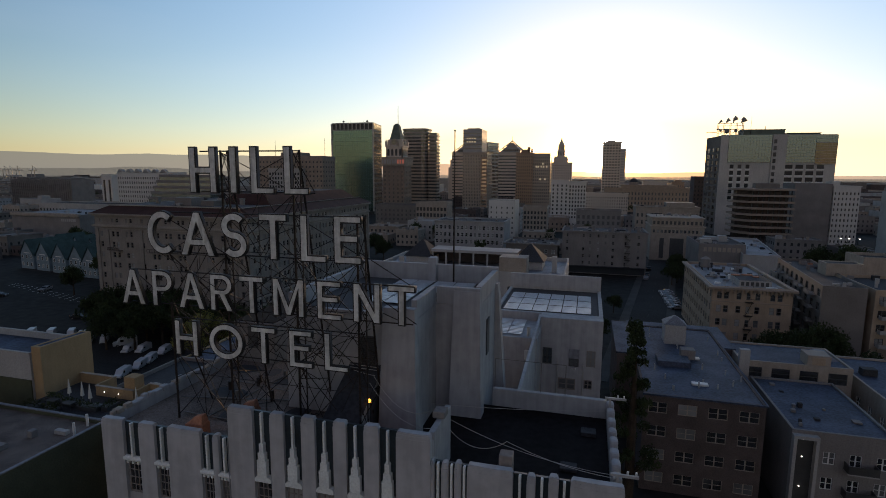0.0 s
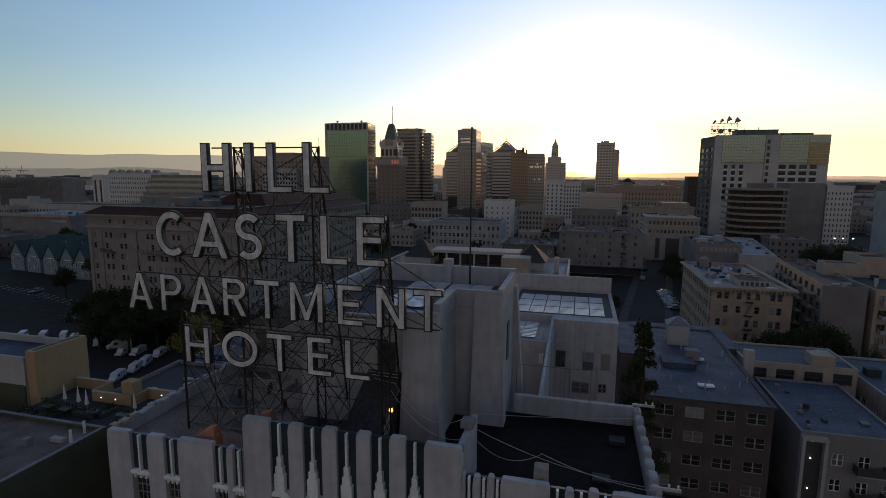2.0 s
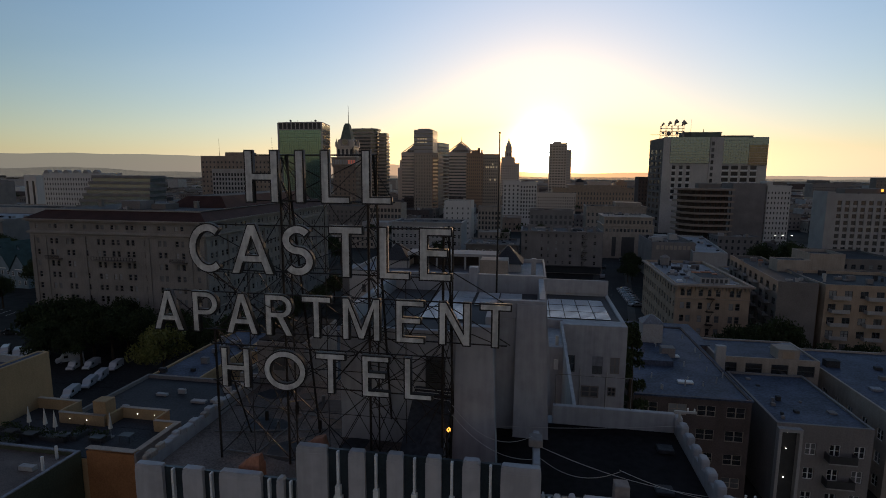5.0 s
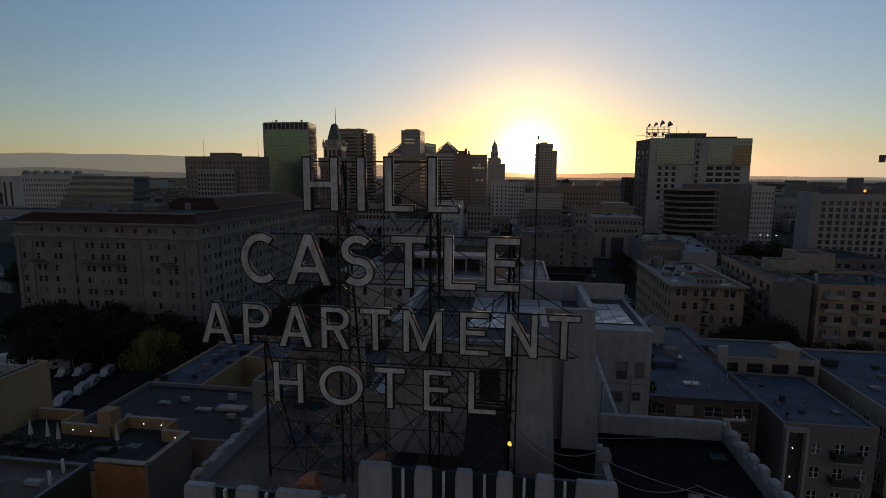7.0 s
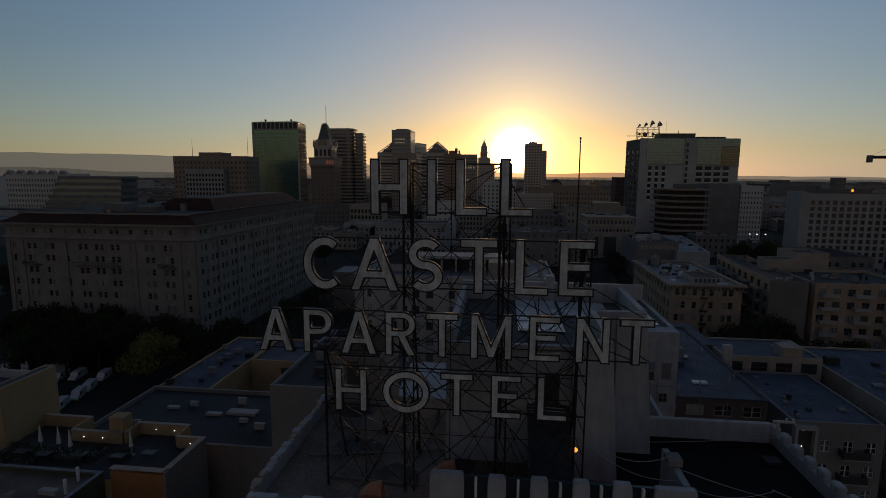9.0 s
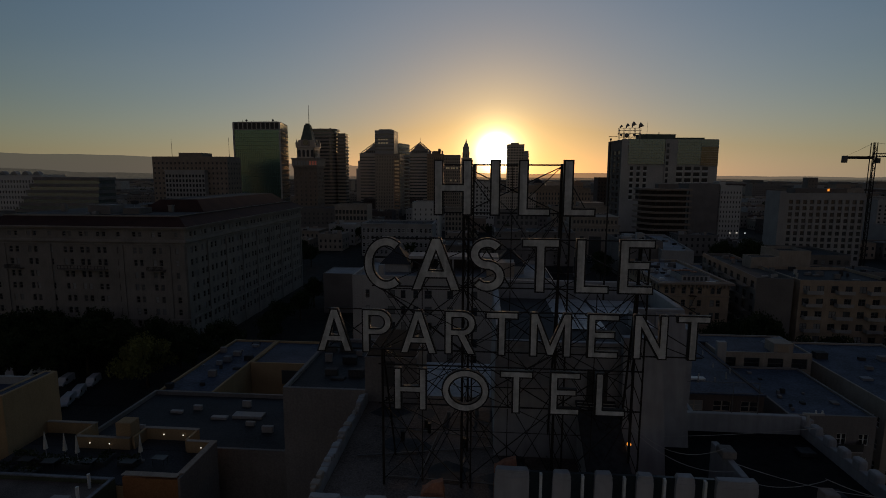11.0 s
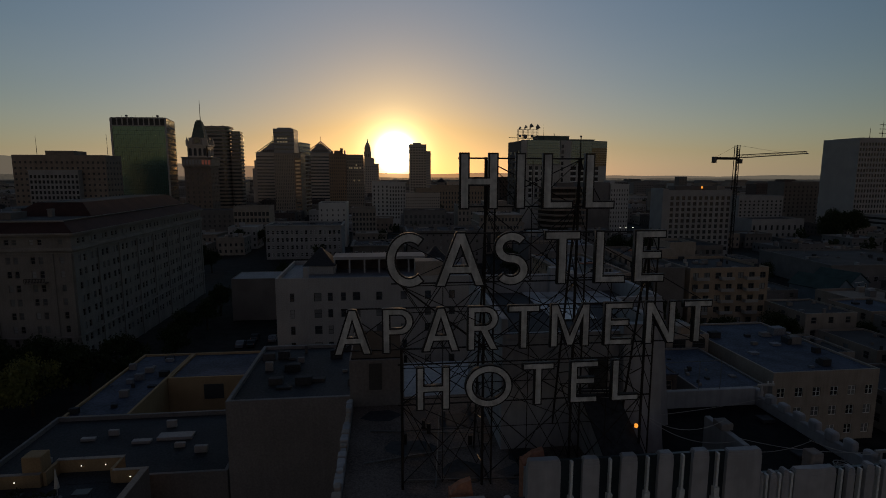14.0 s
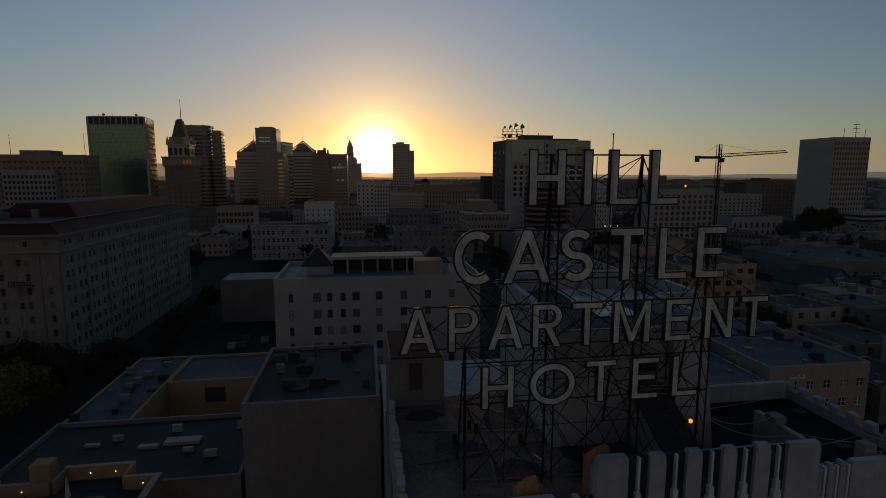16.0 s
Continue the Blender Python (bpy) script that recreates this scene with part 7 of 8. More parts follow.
part("counter_jib", boxes((-12, 0, -0.6, 0.6, 48.0, 49.2)), STEEL, cr)
part("counterweight", boxes((-12.4, -10.8, -0.8, 0.8, 46.4, 49.4)), CONCRETE_DARK, cr)
part("pendant", bar((0, 0, 55), (24, 0, 51.6), 0.05, 4), STEEL, cr)
part("pendant", bar((0, 0, 55), (-11, 0, 49.2), 0.05, 4), STEEL, cr)
part("cab", boxes((0.9, 2.6, -1.0, 0.6, 46.2, 48.4), bevel=0.1), FRAME_DARK, cr)

# civic roofs near the horizon
cv = tower("domed_hall", "long pale civic hall with a small dome", 17.0, 104.0, 600, 630, 25.5, TAN, 26, 4, 0.4, 0.55, None, 6, first=3.0, cornice=0.8, category="hall")
part("attic", boxes((-26, 30, -8, 8, 24.81, 28.4), (-26.5, 30.5, -8.5, 8.5, 28.404, 29.0), bevel=0.1), TAN, cv)
part("drum", bar((-13.5, -4, 29.003), (-13.5, -4, 32.0), 4.7, 16), BUFF, cv)
bm = bmesh.new()
for k in range(7):
    a0, a1 = math.pi / 2 * k / 7, math.pi / 2 * (k + 1) / 7
    tube(bm, (-13.5, -4, 32.0 + 4.0 * math.sin(a0)), (-13.5, -4, 32.0 + 4.0 * math.sin(a1)), 4.5 * math.cos(a0) + 0.02, 16, 4.5 * math.cos(a1) + 0.02)
part("dome", bm, ROOF_DARK, cv)
part("finial", bar((-13.5, -4, 35.9), (-13.5, -4, 37.6), 0.5, 8, 0.15), ROOF_DARK, cv)
tower("pale_block", "pale block of offices near the horizon", 61.5, 87.5, 660, 680, 32.6, TOWER_STONE, 8, 6, 0.4, 0.5, cornice=0.8)
gbk = tower("gold_block", "brown block of offices against the sunset", 90.7, 102.4, 640, 655, 32.0, TOWER_RUST, 5, 7, 0.4, 0.5, cornice=0.5)
part("roof_house", boxes((-3.5, 3.5, -5, 5, 31.303, 34.4), bevel=0.1), TOWER_RUST, gbk)
lo2 = tower("long_offices", "long pale office block with many windows", -2, 36, 520, 540, 22.5, TOWER_STONE, 18, 5, 0.42, 0.5, cornice=0.6)
roof_gear(lo2, -17, 17, -8, 8, 21.805, 10, 71)
ab = tower("arcade_block", "low block with round arched windows", -6.5, 19.5, 330, 345, 18.8, CONCRETE, 9, 4, 0.5, 0.6, first=3, cornice=0.4)
roof_gear(ab, -11, 11, -6, 6, 18.105, 14, 72)
so = tower("stucco_offices", "low cream offices with a flat roof", 27.5, 62.0, 330, 350, 21.6, STUCCO_WARM, 14, 4, 0.42, 0.5, first=3, cornice=0.5)
part("roof_house", boxes((0, 15, -6, 6, 20.903, 23.8), bevel=0.1), STUCCO_WARM, so)
roof_gear(so, -15, 15, -8, 8, 20.905, 16, 73)


# ---- harbour gantry cranes on the far shore ----
for x in (-2128, -2098, -2062, -1988):
    hc = thing("harbour_crane", "far pale container crane on the harbour shore", "crane", (x, 1500, 0), group="harbour cranes")
    for dx in (-9, 9):
        part("leg", bar((dx, 0, 0), (dx * 0.8, 0, 44), 1.2, 5), TOWER_STONE, hc)
    part("portal_beam", bar((-9, 0, 20), (9, 0, 20), 1.0, 5), TOWER_STONE, hc)
    part("boom", bar((-22, 0, 42), (26, 0, 42), 1.2, 5), TOWER_STONE, hc)
    part("apex", bar((0, 0, 42), (0, 0, 58), 0.9, 5), TOWER_STONE, hc)
    part("stay", bar((0, 0, 58), (24, 0, 42), 0.5, 4), TOWER_STONE, hc)


# ---- vehicles ----
def wheel_mesh():
    bm = bmesh.new()
    tube(bm, (0, -0.11, 0), (0, 0.11, 0), 0.34, 14)
    me = mesh_of("tyre", bm)
    me.materials.append(RUBBER)
    bm = bmesh.new()
    tube(bm, (0, -0.118, 0), (0, 0.118, 0), 0.2, 10)
    rim = mesh_of("rim", bm)
    rim.materials.append(CAR_GREY)
    return me, rim


TYRE, RIM = wheel_mesh()


def vehicle(name, label, category, group, length, width, paint, profile, cabin, wheels, screen):
    """A car or van from its side outline (x, z), with glass, lamps and wheels; it faces +x."""
    root = thing(name, label, category, group=group)
    bm = bmesh.new()
    rows = []
    for y, k in ((-width / 2, 0.0), (-width / 2 + 0.12, 1.0), (width / 2 - 0.12, 1.0), (width / 2, 0.0)):
        rows.append([bm.verts.new((x, y, z if z < 0.6 else z - 0.09 * (1 - k))) for x, z in profile])
    m = len(profile)
    for a, b in zip(rows, rows[1:]):
        for i in range(m):
            j = (i + 1) % m
            bm.faces.new((a[i], a[j], b[j], b[i]))
    bm.faces.new(rows[0])
    bm.faces.new(rows[-1][::-1])
    part("body", bm, paint, root)
    for x0, x1, z0, z1 in cabin:
        for s in (-1, 1):
            y = s * (width / 2 + 0.004)
            part("side_window", boxes((x0, x1, min(y, y - s * 0.02), max(y, y - s * 0.02), z0, z1)), CAR_GLASS, root)
    (xt, zt), (xb, zb) = screen
    bm = bmesh.new()
    vs = [bm.verts.new(p) for p in ((xt, -width / 2 + 0.2, zt), (xt, width / 2 - 0.2, zt), (xb, width / 2 - 0.15, zb), (xb, -width / 2 + 0.15, zb))]
    bm.faces.new(vs)
    r = bmesh.ops.extrude_face_region(bm, geom=bm.faces[:])
    for v in r["geom"]:
        if isinstance(v, bmesh.types.BMVert):
            v.co.x += 0.012
    part("windscreen", bm, CAR_GLASS, root)
    for s in (-1, 1):
        part("headlight", boxes((length / 2 - 0.03, length / 2 + 0.02, s * width * 0.36 - 0.16, s * width * 0.36 + 0.16, 0.62, 0.78)), FRAME_WHITE, root)
        part("tail_light", boxes((-length / 2 - 0.02, -length / 2 + 0.02, s * width * 0.42 - 0.08, s * width * 0.42 + 0.08, 0.8, 1.1)), TERRACOTTA, root)
        for x in wheels:
            w = part("wheel", TYRE, None, root, at=pose(x, s * (width / 2 - 0.1), 0.34))
            part("rim", RIM, None, w)
    part("bumper", boxes((length / 2 - 0.02, length / 2 + 0.08, -width / 2 + 0.1, width / 2 - 0.1, 0.32, 0.55), bevel=0.03), FRAME_DARK, root)
    return root


van = vehicle("van", "white panel van parked on dark asphalt", "van", "white vans", 5.6, 2.0, CAR_WHITE,
              [(-2.8, 0.35), (2.75, 0.35), (2.8, 0.75), (2.6, 1.05), (1.8, 1.27), (1.15, 2.2), (0.8, 2.32), (-2.65, 2.32), (-2.8, 2.15)], [(0.35, 1.15, 1.25, 1.85)], (-1.75, 1.85), ((1.2, 2.1), (1.75, 1.3)))
car = vehicle("parked_car", "parked saloon car in dull paint at the kerb", "car", "parked cars", 4.5, 1.8, CAR_GREY,
              [(-2.25, 0.3), (2.2, 0.3), (2.25, 0.65), (2.0, 0.85), (1.0, 0.98), (0.35, 1.42), (-0.9, 1.45), (-1.6, 1.0), (-2.2, 0.92)], [(-0.85, -0.1, 0.98, 1.32), (0.0, 0.55, 0.98, 1.3)], (-1.4, 1.4), ((0.42, 1.39), (0.98, 1.02)))
G = -0.12
SMALL = Matrix.Scale(0.87, 4)
van.matrix_basis = pose(-102.5, 94.6, G, 0, 0, 232) @ SMALL
for x, y, a in ((-98.0, 91.4, 205), (-95.0, 92.3, 203), (-89.6, 92.6, 208), (-87.2, 79.3, 210), (-87.6, 83.9, 212), (-88.3, 87.3, 214), (-109.0, 95.0, 30), (-112.5, 94.0, 28), (-120.7, 96.4, 30), (-125.7, 95.3, 28),
                (-116.5, 95.5, 30), (-130.5, 94.0, 28)):
    copy_thing(van, pose(x, y, G, 0, 0, a + 76 if a > 90 else a - 80) @ Matrix.Scale(0.82, 4))
car.matrix_basis = pose(-133.0, 109.0, -0.16, 0, 0, 12)
for i in range(8):
    copy_thing(car, pose(27.0 + 0.1 * (i % 2), 168 + 3.0 * i, -0.16, 0, 0, 205))
LOT = [(-58.7, 117.0, 95), (-56.3, 116.8, 95), (-53.9, 116.6, 95), (-50.0, 116.1, 95), (-53.2, 126.4, 95), (-50.7, 126.6, 95), (-51.0, 131.5, 95), (-46.5, 130.0, 95)]
lane = [(10.0 + 0.15 * (y - 103) + dx, y, a) for dx, y, a in ((4.0, 190, 171), (-3.7, 214, 81.5), (-3.7, 221, 81.5), (-3.7, 236, 81.5), (3.8, 250, 261.5), (3.8, 259, 261.5), (-3.7, 272, 81.5), (3.8, 300, 261.5), (-3.7, 310, 81.5), (0.5, 330, 81.5), (3.8, 345, 261.5))]
for x, y, a in lane + [(1.0, 172.0, 5)] + LOT:
    copy_thing(car, pose(x, y, -0.13, 0, 0, a))


# ---- trees ----
def tree(name, label, height, spread, leaf, count, size, slim=False, seed=1):
    """A tapered trunk, limbs, and a crown of many small leaves in uneven clumps."""
    random.seed(seed)
    root = thing(name, label, "tree", group="street trees")
    trunk = bmesh.new()
    tube(trunk, (0, 0, 0), (0.1, 0.05, height * 0.5), height * 0.03, 8, height * 0.018)
    tube(trunk, (0.1, 0.05, height * 0.5), (0, 0, height * 0.92), height * 0.018, 6, 0.03)
    part("trunk", trunk, BARK, root)
    clumps = []
    k = 44 if slim else 20
    for i in range(k):
        a = random.uniform(0, 6.28)
        if slim:
            f = (i + 0.5) / k
            z, r = height * (0.25 + 0.72 * f), spread * (1.05 - f) * random.uniform(0.5, 1.0)
        else:
            f = random.random()
            z = height * (0.4 + 0.5 * f)
            r = spread * math.sqrt(max(0.05, 1 - (1.6 * (f - 0.35)) ** 2)) * random.uniform(0.3, 0.95)
        clumps.append(Vector((r * math.cos(a), r * math.sin(a), z)))
    for c in clumps[:9]:
        base = Vector((0.05, 0.02, max(height * 0.2, c.z - height * 0.22)))
        part("limb", bar(base, c, height * 0.01, 5, 0.02), BARK, root)
    crown = bmesh.new()
    per = count // k
    for c in clumps:
        cr_ = spread * random.uniform(0.28, 0.5) * (0.55 if slim else 1)
        for j in range(per):
            d = Vector((random.gauss(0, 1), random.gauss(0, 1), random.gauss(0, 0.4 if slim else 0.75)))
            d = d.normalized() * cr_ * (random.random() ** 0.4)
            p = c + d
            q = Euler((random.uniform(0, 3), random.uniform(0, 3), random.uniform(0, 6))).to_matrix()
            s = size * random.uniform(0.6, 1.4)
            vs = [crown.verts.new(p + q @ Vector(v)) for v in ((-s, 0, 0), (0, -s * 0.5, s * 0.15), (s, 0, 0), (0, s * 0.5, -s * 0.1))]
            crown.faces.new(vs)
    tagged(part("crown", crown, leaf, root), kind="stuff")
    return root


t1 = tree("broad_tree", "broad dark green street tree", 10.5, 4.6, LEAF, 3600, 0.28, seed=2)
t1.matrix_basis = pose(-114, 104, -0.16)
random.seed(17)
for x, y, s in ((-117, 103.5, 0.95), (-110, 105, 1.05), (-103, 103.5, 0.9), (-97, 105, 1.1), (-91, 104, 0.95), (-85, 105, 0.9), (-78, 103, 0.85), (-72, 98, 0.85), (-262, 216, 1.0), (-252, 210, 0.9), (-242, 204, 1.0), (-233, 200, 0.9), (-113, 98, 1.1), (-106, 97, 1.0), (-100, 98.5, 1.1), (-94, 97, 1.05), (-88, 98.5, 1.0), (-104, 91, 0.9), (-97, 92, 0.85), (40.5, 114, 1.0), (46, 115.5, 1.05), (36.5, 113.5, 0.9), (-152, 150, 1.1), (-162, 146, 1.0), (-143, 134, 0.9), (-172, 152, 1.0), (-70, 106, 0.9), (-66, 100, 0.7), (-64, 116, 0.8), (-66, 128, 0.8),
                (-65, 140, 0.8), (-66, 155, 0.85), (-64, 170, 0.8), (-55, 190, 0.9), (-160, 130, 0.9), (-150, 142, 1.0), (-170, 190, 1.2), (-182, 196, 1.2), (-195, 205, 1.2), (-210, 210, 1.1),
                (33.5, 210, 0.75), (35.5, 222, 0.8), (36.5, 232, 0.75), (31.0, 205, 0.7), (8.6, 158, 0.5), (44.0, 112, 0.8), (40, 108, 0.7), (34, 110, 0.7), (50, 108, 0.8), (58, 110, 0.8), (70, 108, 0.9), (88, 212, 1.5), (94, 218, 1.4), (83, 224, 1.3), (24, 104, 0.6),
                (-5, 150, 0.6), (-14, 165, 0.6), (4, 128, 0.6), (250, 290, 1.9), (262, 296, 1.7), (275, 300, 1.8), (240, 280, 1.3), (-30, 250, 0.9), (-20, 300, 0.9), (0, 330, 1.0), (-95, 290, 1.1), (-85, 300, 1.0), (-100, 240, 1.0), (-90, 225, 0.9)):
    copy_thing(t1, pose(x, y, -0.16, 0, 0, random.uniform(0, 360)) @ Matrix.Diagonal((s * random.uniform(0.85, 1.15), s * random.uniform(0.85, 1.15), s, 1)))
# this crown's sunlight is in its leaf colour
t2 = tree("yellow_tree", "round tree with low sun tinted into its yellow-green leaves", 9.8, 5.0, LEAF_SUN_TINT, 5200, 0.26, seed=6)
t2.matrix_basis = pose(-78.0, 92.0, -0.16)
t3 = tree("tall_conifer", "tall ragged dark evergreen beside the hotel", 24.5, 3.6, LEAF, 8800, 0.16, True, seed=9)
t3.matrix_basis = pose(6.0, 61.0, -0.16)


# stall lines of the far car park and the cars on it
for i in range(14):
    bm = boxes((-0.06, 0.06, -2.4, 2.4, 0, 0.004))
    ob = new("trim_stall_line", mesh_of("stall_line", bm))
    ob.data.materials.append(FRAME_WHITE)
    ob.matrix_basis = pose(-196 + 3.4 * i, 137 - 0.9 * i, -0.159, 0, 0, 15)
    tagged(ob, "worn white parking stall line", "road marking", kind="structure")
for x, y, a in ((-176, 133, 285), (-181, 122, 20)):
    copy_thing(car, pose(x, y, -0.16, 0, 0, a))


# ---- gabled houses ----
def gabled(x, y, a, w, d, h, r):
    root = thing("gabled_house", "blue-grey boarded house with a steep teal gable roof", "house", (x, y, -0.16), a, "gabled houses")
    bm = bmesh.new()
    prism(bm, [(-w / 2, 0), (w / 2, 0), (w / 2, h), (0, h + r), (-w / 2, h)], -d / 2, d / 2)
    bmesh.ops.rotate(bm, verts=bm.verts, matrix=Matrix.Rotation(radians(90), 3, "X"))
    part("wall", bm, BLUE_BOARD, root)
    part("gable_board", boxes((-w * 0.22, w * 0.22, -d / 2 - 0.05, -d / 2 - 0.003, h + 0.2, h + 0.5)), FRAME_WHITE, root)
    for s in (-1, 1):
        bm = bmesh.new()
        e = 0.4
        up, dn = Vector((0, 0, h + r + 0.05)), Vector((s * (w / 2 + e), 0, h - r * 2 * e / w + 0.05))
        vs = [bm.verts.new(p) for p in ((up.x, -d / 2 - e, up.z), (dn.x, -d / 2 - e, dn.z), (dn.x, d / 2 + e, dn.z), (up.x, d / 2 + e, up.z))]
        bm.faces.new(vs)
        q = bmesh.ops.extrude_face_region(bm, geom=bm.faces[:])
        for v in q["geom"]:
            if isinstance(v, bmesh.types.BMVert):
                v.co.z += 0.2
        part("roof_slope", bm, ROOF_TEAL, root)
    fm, pm = window_meshes(1.0, 1.5, FRAME_WHITE, "sash")
    for i in range(3):
        for z in (1.2, 4.3):
            wd = part("window", fm, None, root, at=pose(-w / 2 + w * (i + 0.5) / 3, -d / 2 - 0.085, z))
            part("pane", pm, None, wd)


for i, (x, y, a) in enumerate(((-222, 168, -6), (-211, 166, -6), (-200, 164, -6), (-189, 162, -6), (-180, 160, -6), (-228, 186, -6), (-215, 184, -6), (-203, 181, -6), (-191, 178, -6))):
    gabled(x, y, a, 8.0, 12.0, 6.2, 5.6)
gabled(118, 150, 15, 9, 14, 6, 3.2)
gabled(132, 158, 15, 10, 12, 6, 3.2)


# low houses east of the street, with trees between them
random.seed(44)
for x in (66, 82, 98, 115, 132, 150):
    for y in (78, 97, 114, 150, 168, 187):
        if (y in (150, 168) and x > 100) or (y == 187 and x > 130) or (y == 150 and x == 66) or (y == 114 and x == 66):
            continue
        w, d, h = random.uniform(5, 6.8), random.uniform(5.5, 7.5), random.choice((6.4, 9.4, 9.4))
        x0, y0 = x + random.uniform(-1, 1), y + random.uniform(-1, 1)
        hs = building("low_house", "dim low stucco house with a flat roof", x0 - w, x0 + w, y0 - d, y0 + d, h, random.choice((CONCRETE_DARK, CONCRETE, BUFF, STUCCO_WARM)), random.choice((ROOF_DARK, ROOF_DARK, ROOF_GREY, ROOF_BLUE)),
                      {"S": (even(2 * w, 3, 1.3), rows_of(1.0, 3.0, int(h / 3), 1.5)), "W": (even(2 * d, 3, 1.3), rows_of(1.0, 3.0, int(h / 3), 1.5))}, frame_mat=FRAME_BROWN, group="low houses", parapet=0.4)
        for k in range(5):
            a, b, c = random.uniform(-w + 1, w - 1), random.uniform(-d + 1, d - 1), random.uniform(0.2, 0.8)
            part("roof_unit", boxes((a - c, a + c, b - c * 0.6, b + c * 0.6, h - 0.395, h + random.random() * 0.8), bevel=0.03), random.choice((ROOF_DARK, CONCRETE, ROOF_PALE)), hs)
        if random.random() < 0.5:
            copy_thing(t1, pose(x0 + w + 1.8, y0 - d - 1.5, -0.16, 0, 0, random.uniform(0, 360)) @ Matrix.Scale(random.uniform(0.55, 0.8), 4))


# street lamps glowing at the foot of the far offices
for i, x in enumerate((120.1, 123.7, 128.0)):
    lp = thing("street_lamp", "tall dark street lamp with a small lit head", "street lamp", (x, 300, -0.16), group="street lamps")
    part("post", bar((0, 0, 0), (0, 0, 9.7), 0.12, 6, 0.07), STEEL, lp)
    part("arm", bar((0, 0, 9.6), (0, -1.2, 9.85), 0.06, 5), STEEL, lp)
    part("head", boxes((-0.3, 0.3, -1.9, -1.2, 9.65, 9.95), bevel=0.04), SPOT_GLOW, lp, "small lit lamp head")


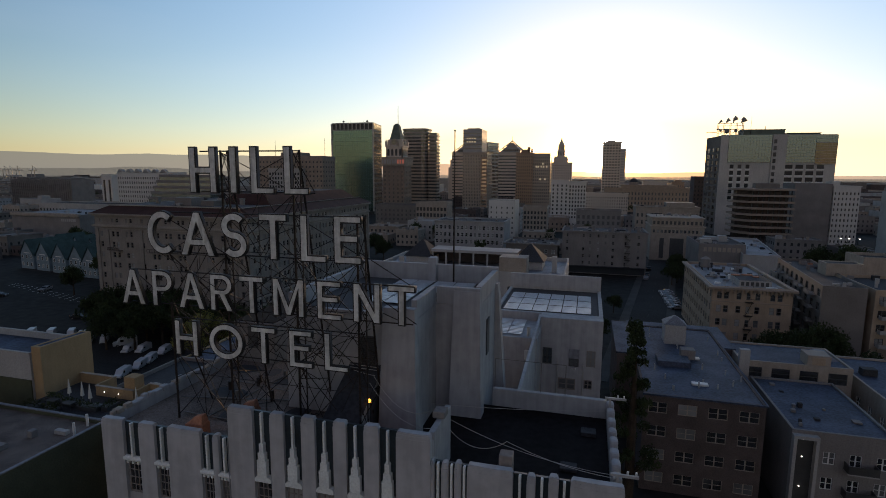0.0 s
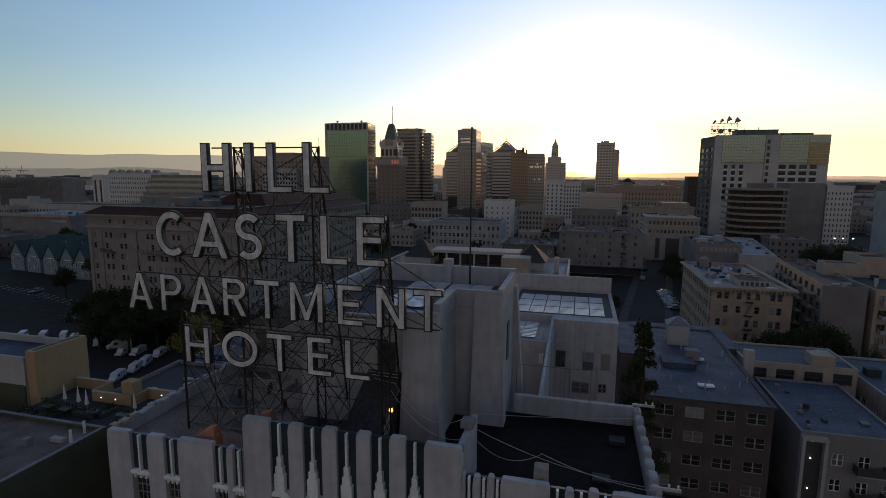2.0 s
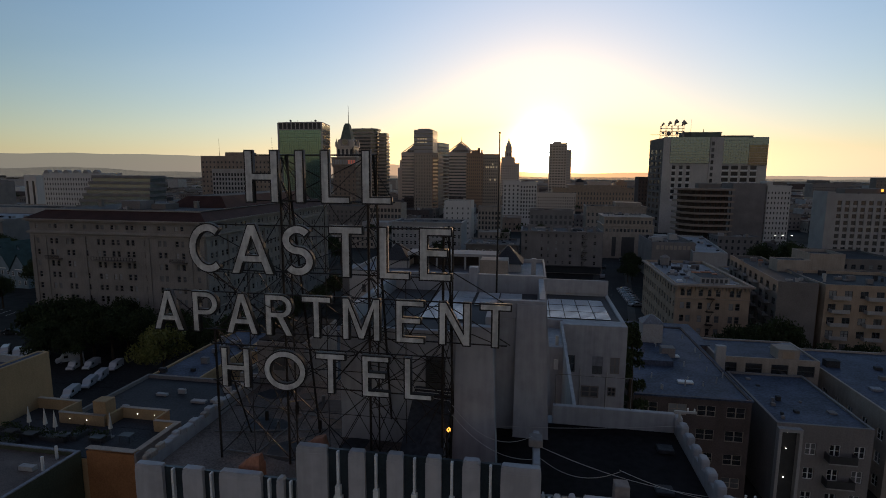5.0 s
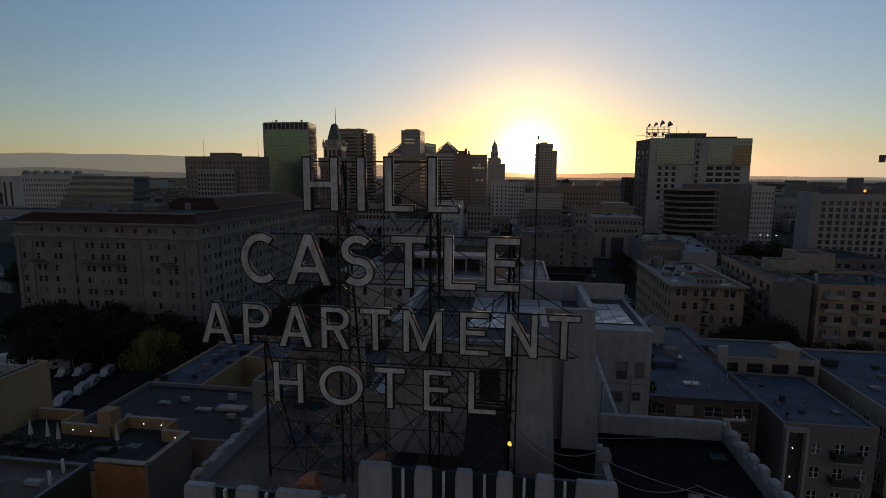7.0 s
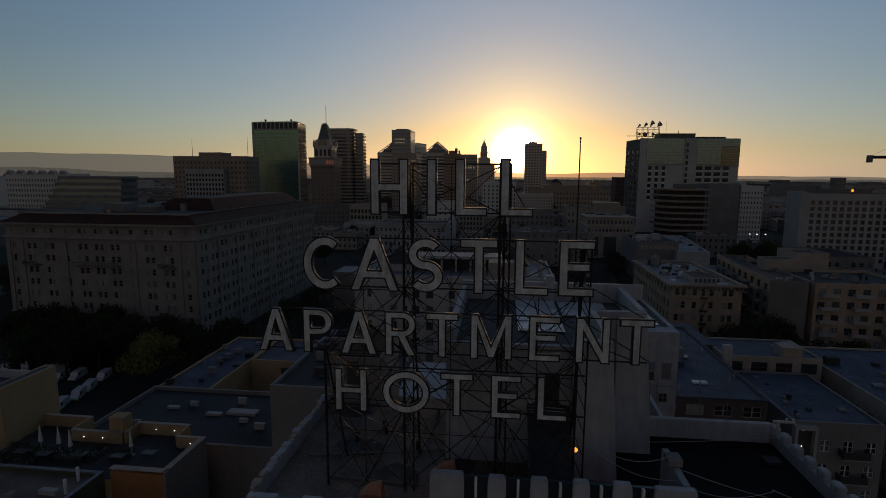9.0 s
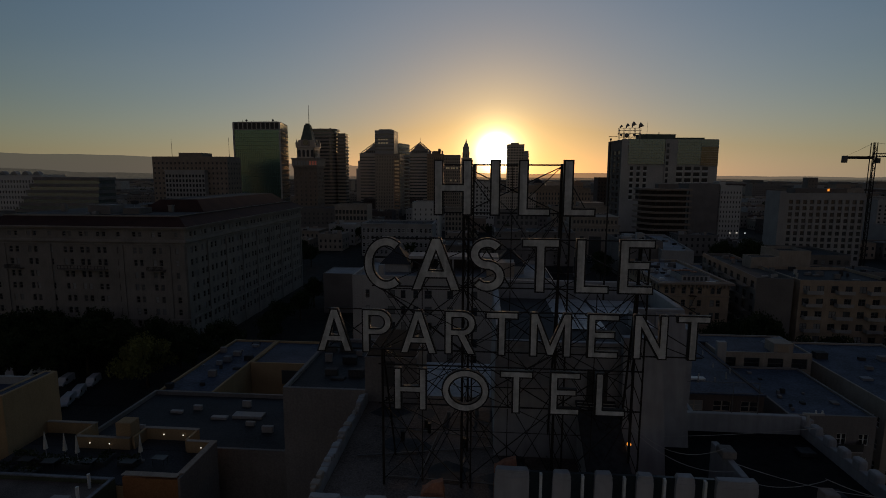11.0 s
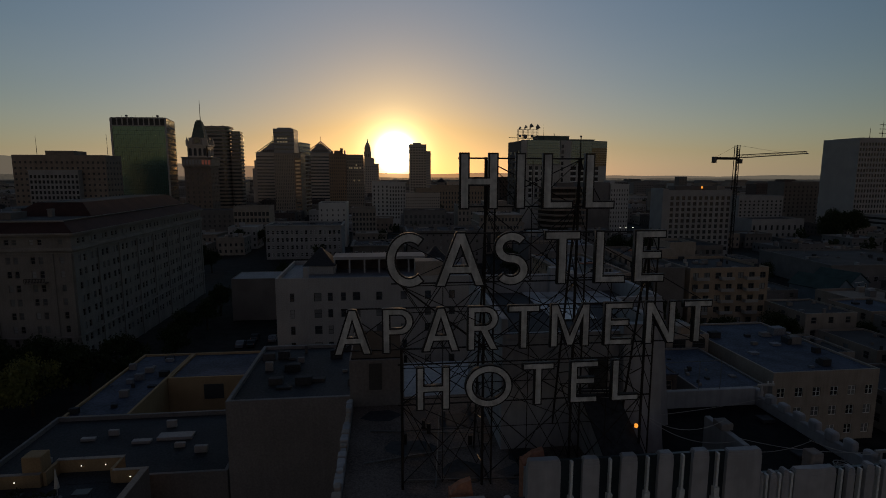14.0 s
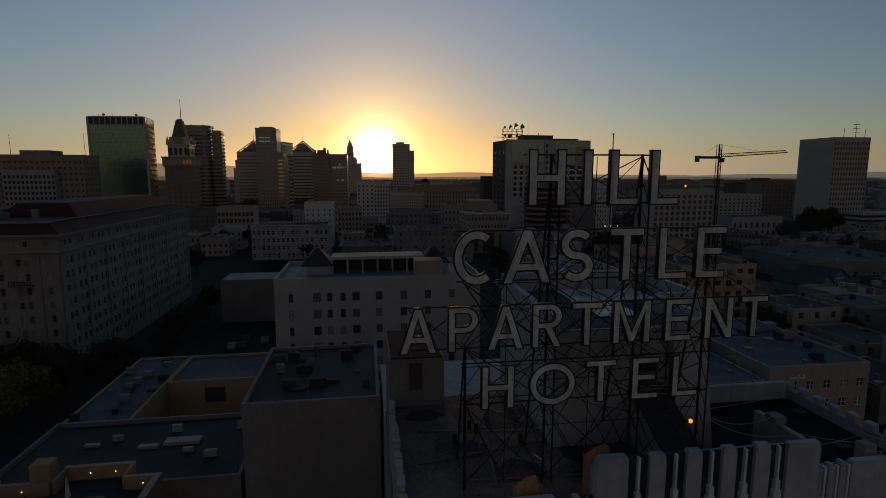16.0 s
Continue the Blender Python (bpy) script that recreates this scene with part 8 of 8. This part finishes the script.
# ---- the rest of the town: low blocks, each with a parapet, out to the hills ----
def town(name, label, mats, spots):
    """Far blocks too many to count, joined by colour."""
    sets = {m: ([], []) for m in mats}
    rnd = random.Random(7)
    for x, y, w, d, h, m in spots:
        vs, fs = sets[m]
        b = len(vs)
        p = 0.35
        vs += [(x - w, y - d, -0.2), (x + w, y - d, -0.2), (x + w, y + d, -0.2), (x - w, y + d, -0.2), (x - w, y - d, h), (x + w, y - d, h), (x + w, y + d, h), (x - w, y + d, h),
               (x - w + p, y - d + p, h), (x + w - p, y - d + p, h), (x + w - p, y + d - p, h), (x - w + p, y + d - p, h),
               (x - w + p, y - d + p, h - 0.6), (x + w - p, y - d + p, h - 0.6), (x + w - p, y + d - p, h - 0.6), (x - w + p, y + d - p, h - 0.6)]
        for k in range(3):
            for i in range(4):
                j = (i + 1) % 4
                fs.append((b + 4 * k + i, b + 4 * k + j, b + 4 * k + 4 + j, b + 4 * k + 4 + i))
        fs.append((b + 12, b + 13, b + 14, b + 15))
        # what stands on the roofs
        if y < 900:
            for k in range(rnd.randint(3, 8)):
                rx, ry, ra, rb, rh = x + rnd.uniform(-0.8, 0.8) * w, y + rnd.uniform(-0.8, 0.8) * d, rnd.uniform(0.3, 1.4), rnd.uniform(0.3, 1.0), rnd.uniform(0.4, 1.8)
                v3, f3 = sets[rnd.choice(mats[:-1])]
                b3 = len(v3)
                v3 += [(rx + i * ra, ry + j * rb, h - 0.6 + q * (rh + 0.2)) for q in (0, 1) for i, j in ((-1, -1), (1, -1), (1, 1), (-1, 1))]
                f3 += [(b3, b3 + 1, b3 + 5, b3 + 4), (b3 + 1, b3 + 2, b3 + 6, b3 + 5), (b3 + 2, b3 + 3, b3 + 7, b3 + 6), (b3 + 3, b3, b3 + 4, b3 + 7), (b3 + 4, b3 + 5, b3 + 6, b3 + 7)]
        # a ledge under the parapet
        if y < 600 and rnd.random() < 0.6:
            b3 = len(vs)
            o = 0.35
            vs += [(x + i * (w + o), y + j * (d + o), h - 0.5 + q * 0.35) for q in (0, 1) for i, j in ((-1, -1), (1, -1), (1, 1), (-1, 1))]
            fs += [(b3 + i, b3 + (i + 1) % 4, b3 + 4 + (i + 1) % 4, b3 + 4 + i) for i in range(4)]
            vs += [(x + i * w, y + j * d, h - 0.15) for i, j in ((-1, -1), (1, -1), (1, 1), (-1, 1))]
            fs += [(b3 + 4 + i, b3 + 4 + (i + 1) % 4, b3 + 8 + (i + 1) % 4, b3 + 8 + i) for i in range(4)]
        # windows on the flank that faces the walk
        if y < 500:
            s_ = -1 if x > -10 else 1
            for r in range(int((h - 1.2) / 3.2)):
                nw = int(d * 2 / 3.0)
                for c in range(nw):
                    ya, za = y - d + (c + 0.5) * 2 * d / nw, 1.2 + 3.2 * r
                    v2, f2 = sets[GLASS_FAR]
                    b2 = len(v2)
                    xo, xi = x + s_ * (w + 0.02), x + s_ * (w - 0.2)
                    v2 += [(xo, ya - 0.5, za), (xo, ya + 0.5, za), (xo, ya + 0.5, za + 1.5), (xo, ya - 0.5, za + 1.5), (xi, ya - 0.5, za), (xi, ya + 0.5, za), (xi, ya + 0.5, za + 1.5), (xi, ya - 0.5, za + 1.5)]
                    f2 += [(b2, b2 + 1, b2 + 2, b2 + 3), (b2 + 4, b2, b2 + 3, b2 + 7), (b2 + 1, b2 + 5, b2 + 6, b2 + 2), (b2 + 3, b2 + 2, b2 + 6, b2 + 7)]
        # dark windows stand a hand proud of the front, in rows
        if y < 900:
            for r in range(int((h - 1.2) / 3.2)):
                nw = int(w * 2 / 2.6)
                for c in range(nw):
                    xa, za = x - w + (c + 0.5) * 2 * w / nw, 1.2 + 3.2 * r
                    v2, f2 = sets[GLASS_FAR]
                    b2 = len(v2)
                    v2 += [(xa - 0.5, y - d - 0.02, za), (xa + 0.5, y - d - 0.02, za), (xa + 0.5, y - d - 0.02, za + 1.5), (xa - 0.5, y - d - 0.02, za + 1.5),
                           (xa - 0.5, y - d + 0.2, za), (xa + 0.5, y - d + 0.2, za), (xa + 0.5, y - d + 0.2, za + 1.5), (xa - 0.5, y - d + 0.2, za + 1.5)]
                    f2 += [(b2, b2 + 1, b2 + 2, b2 + 3), (b2 + 4, b2, b2 + 3, b2 + 7), (b2 + 1, b2 + 5, b2 + 6, b2 + 2), (b2 + 3, b2 + 2, b2 + 6, b2 + 7)]
    for m, (vs, fs) in sets.items():
        if vs:
            me = bpy.data.meshes.new(name)
            me.from_pydata(vs, [], fs)
            me.materials.append(m)
            tagged(new(name, me), label, "town blocks", kind="stuff")


TAKEN = [(320, 375, 322, 355), (134, 190, 160, 212), (-592, -494, 376, 450), (-850, -780, 690, 745), (-330, -270, 225, 272), (14, 108, 595, 685), (-4, 40, 515, 545), (-42, 66, 325, 352), (70, 160, 385, 425), (-130, -60, 60, 190), (-40, 2, 84, 106), (-38, 26, 205, 266), (-78, -36, 255, 284), (26, 80, 60, 165), (30, 66, 185, 300), (-240, -175, 150, 200), (70, 165, 295, 450), (98, 160, 200, 268), (-270, -140, 385, 500), (-215, -85, 495, 615),
         (-80, -25, 415, 445), (-80, -38, 560, 595), (10, 45, 695, 730), (-360, -250, 305, 355), (-160, -85, 325, 385), (290, 356, 345, 400), (200, 252, 295, 352), (315, 360, 415, 445), (-60, -35, 296, 322), (-400, -310, 295, 330), (-605, -495, 415, 455),
         (-240, -60, 190, 258), (-250, -130, 80, 150), (236, 290, 270, 310), (-62, 8, 106, 205), (112, 140, 140, 168)]
random.seed(33)
WALLS = [STUCCO_WARM, CONCRETE, OFFWHITE, BUFF, BRICK, CONCRETE_DARK]
spots = []
y = 108.0
while y < 3200:
    step = 16 + y * 0.028
    x = -min(y * 1.55 + 40, 3000)
    while x < y * 1.45 + 60:
        w, d = random.uniform(0.26, 0.46) * step, random.uniform(0.26, 0.42) * step
        px, py = x + random.uniform(-0.1, 0.1) * step, y + random.uniform(-0.1, 0.1) * step
        h = random.choice((5, 6, 7, 8, 9, 10, 12)) * (1.0 if y > 300 else 0.9)
        if y > 500 and random.random() < 0.05:
            h = random.uniform(16, 30)
        if y > 900:
            h *= random.uniform(0.6, 1.0)
        lane = 10.0 + 0.15 * (py - 103)
        if random.random() < 0.86 and not px - w - 8.5 < lane < px + w + 8.5 and not any(a < px + w and px - w < b and c < py + d and py - d < e for a, b, c, e in TAKEN):
            spots.append((px, py, w, d, h, random.choice(WALLS)))
        x += step
    y += step * random.uniform(0.95, 1.15)
town("town_blocks", "low city blocks crowding away to the horizon", WALLS + [GLASS_FAR], spots)
# trees between them
bm_v, bm_f = [], []
for i in range(900):
    y = random.uniform(170, 1500)
    x = random.uniform(-1.35, 1.3) * y
    if any(a - 4 < x < b + 4 and c - 4 < y < e + 4 for a, b, c, e in TAKEN):
        continue
    r, h = random.uniform(2, 4.5), random.uniform(5, 11)
    for j in range(46):
        d = Vector((random.gauss(0, 1), random.gauss(0, 1), random.gauss(0, 0.8))).normalized() * random.random() ** 0.4
        p = Vector((x, y, h * 0.66)) + Vector((d.x * r, d.y * r, d.z * h * 0.36))
        q = Euler((random.uniform(0, 3), random.uniform(0, 3), random.uniform(0, 6))).to_matrix()
        s = random.uniform(0.6, 1.3)
        b = len(bm_v)
        bm_v += [tuple(p + q @ Vector(v)) for v in ((-s, 0, 0), (0, -s * 0.6, 0.2), (s, 0, 0), (0, s * 0.6, -0.2))]
        bm_f.append((b, b + 1, b + 2, b + 3))
me = bpy.data.meshes.new("town_trees")
me.from_pydata(bm_v, [], bm_f)
me.materials.append(LEAF)
tagged(new("town_trees", me), "dark scattered trees among the far streets", "trees", kind="stuff")
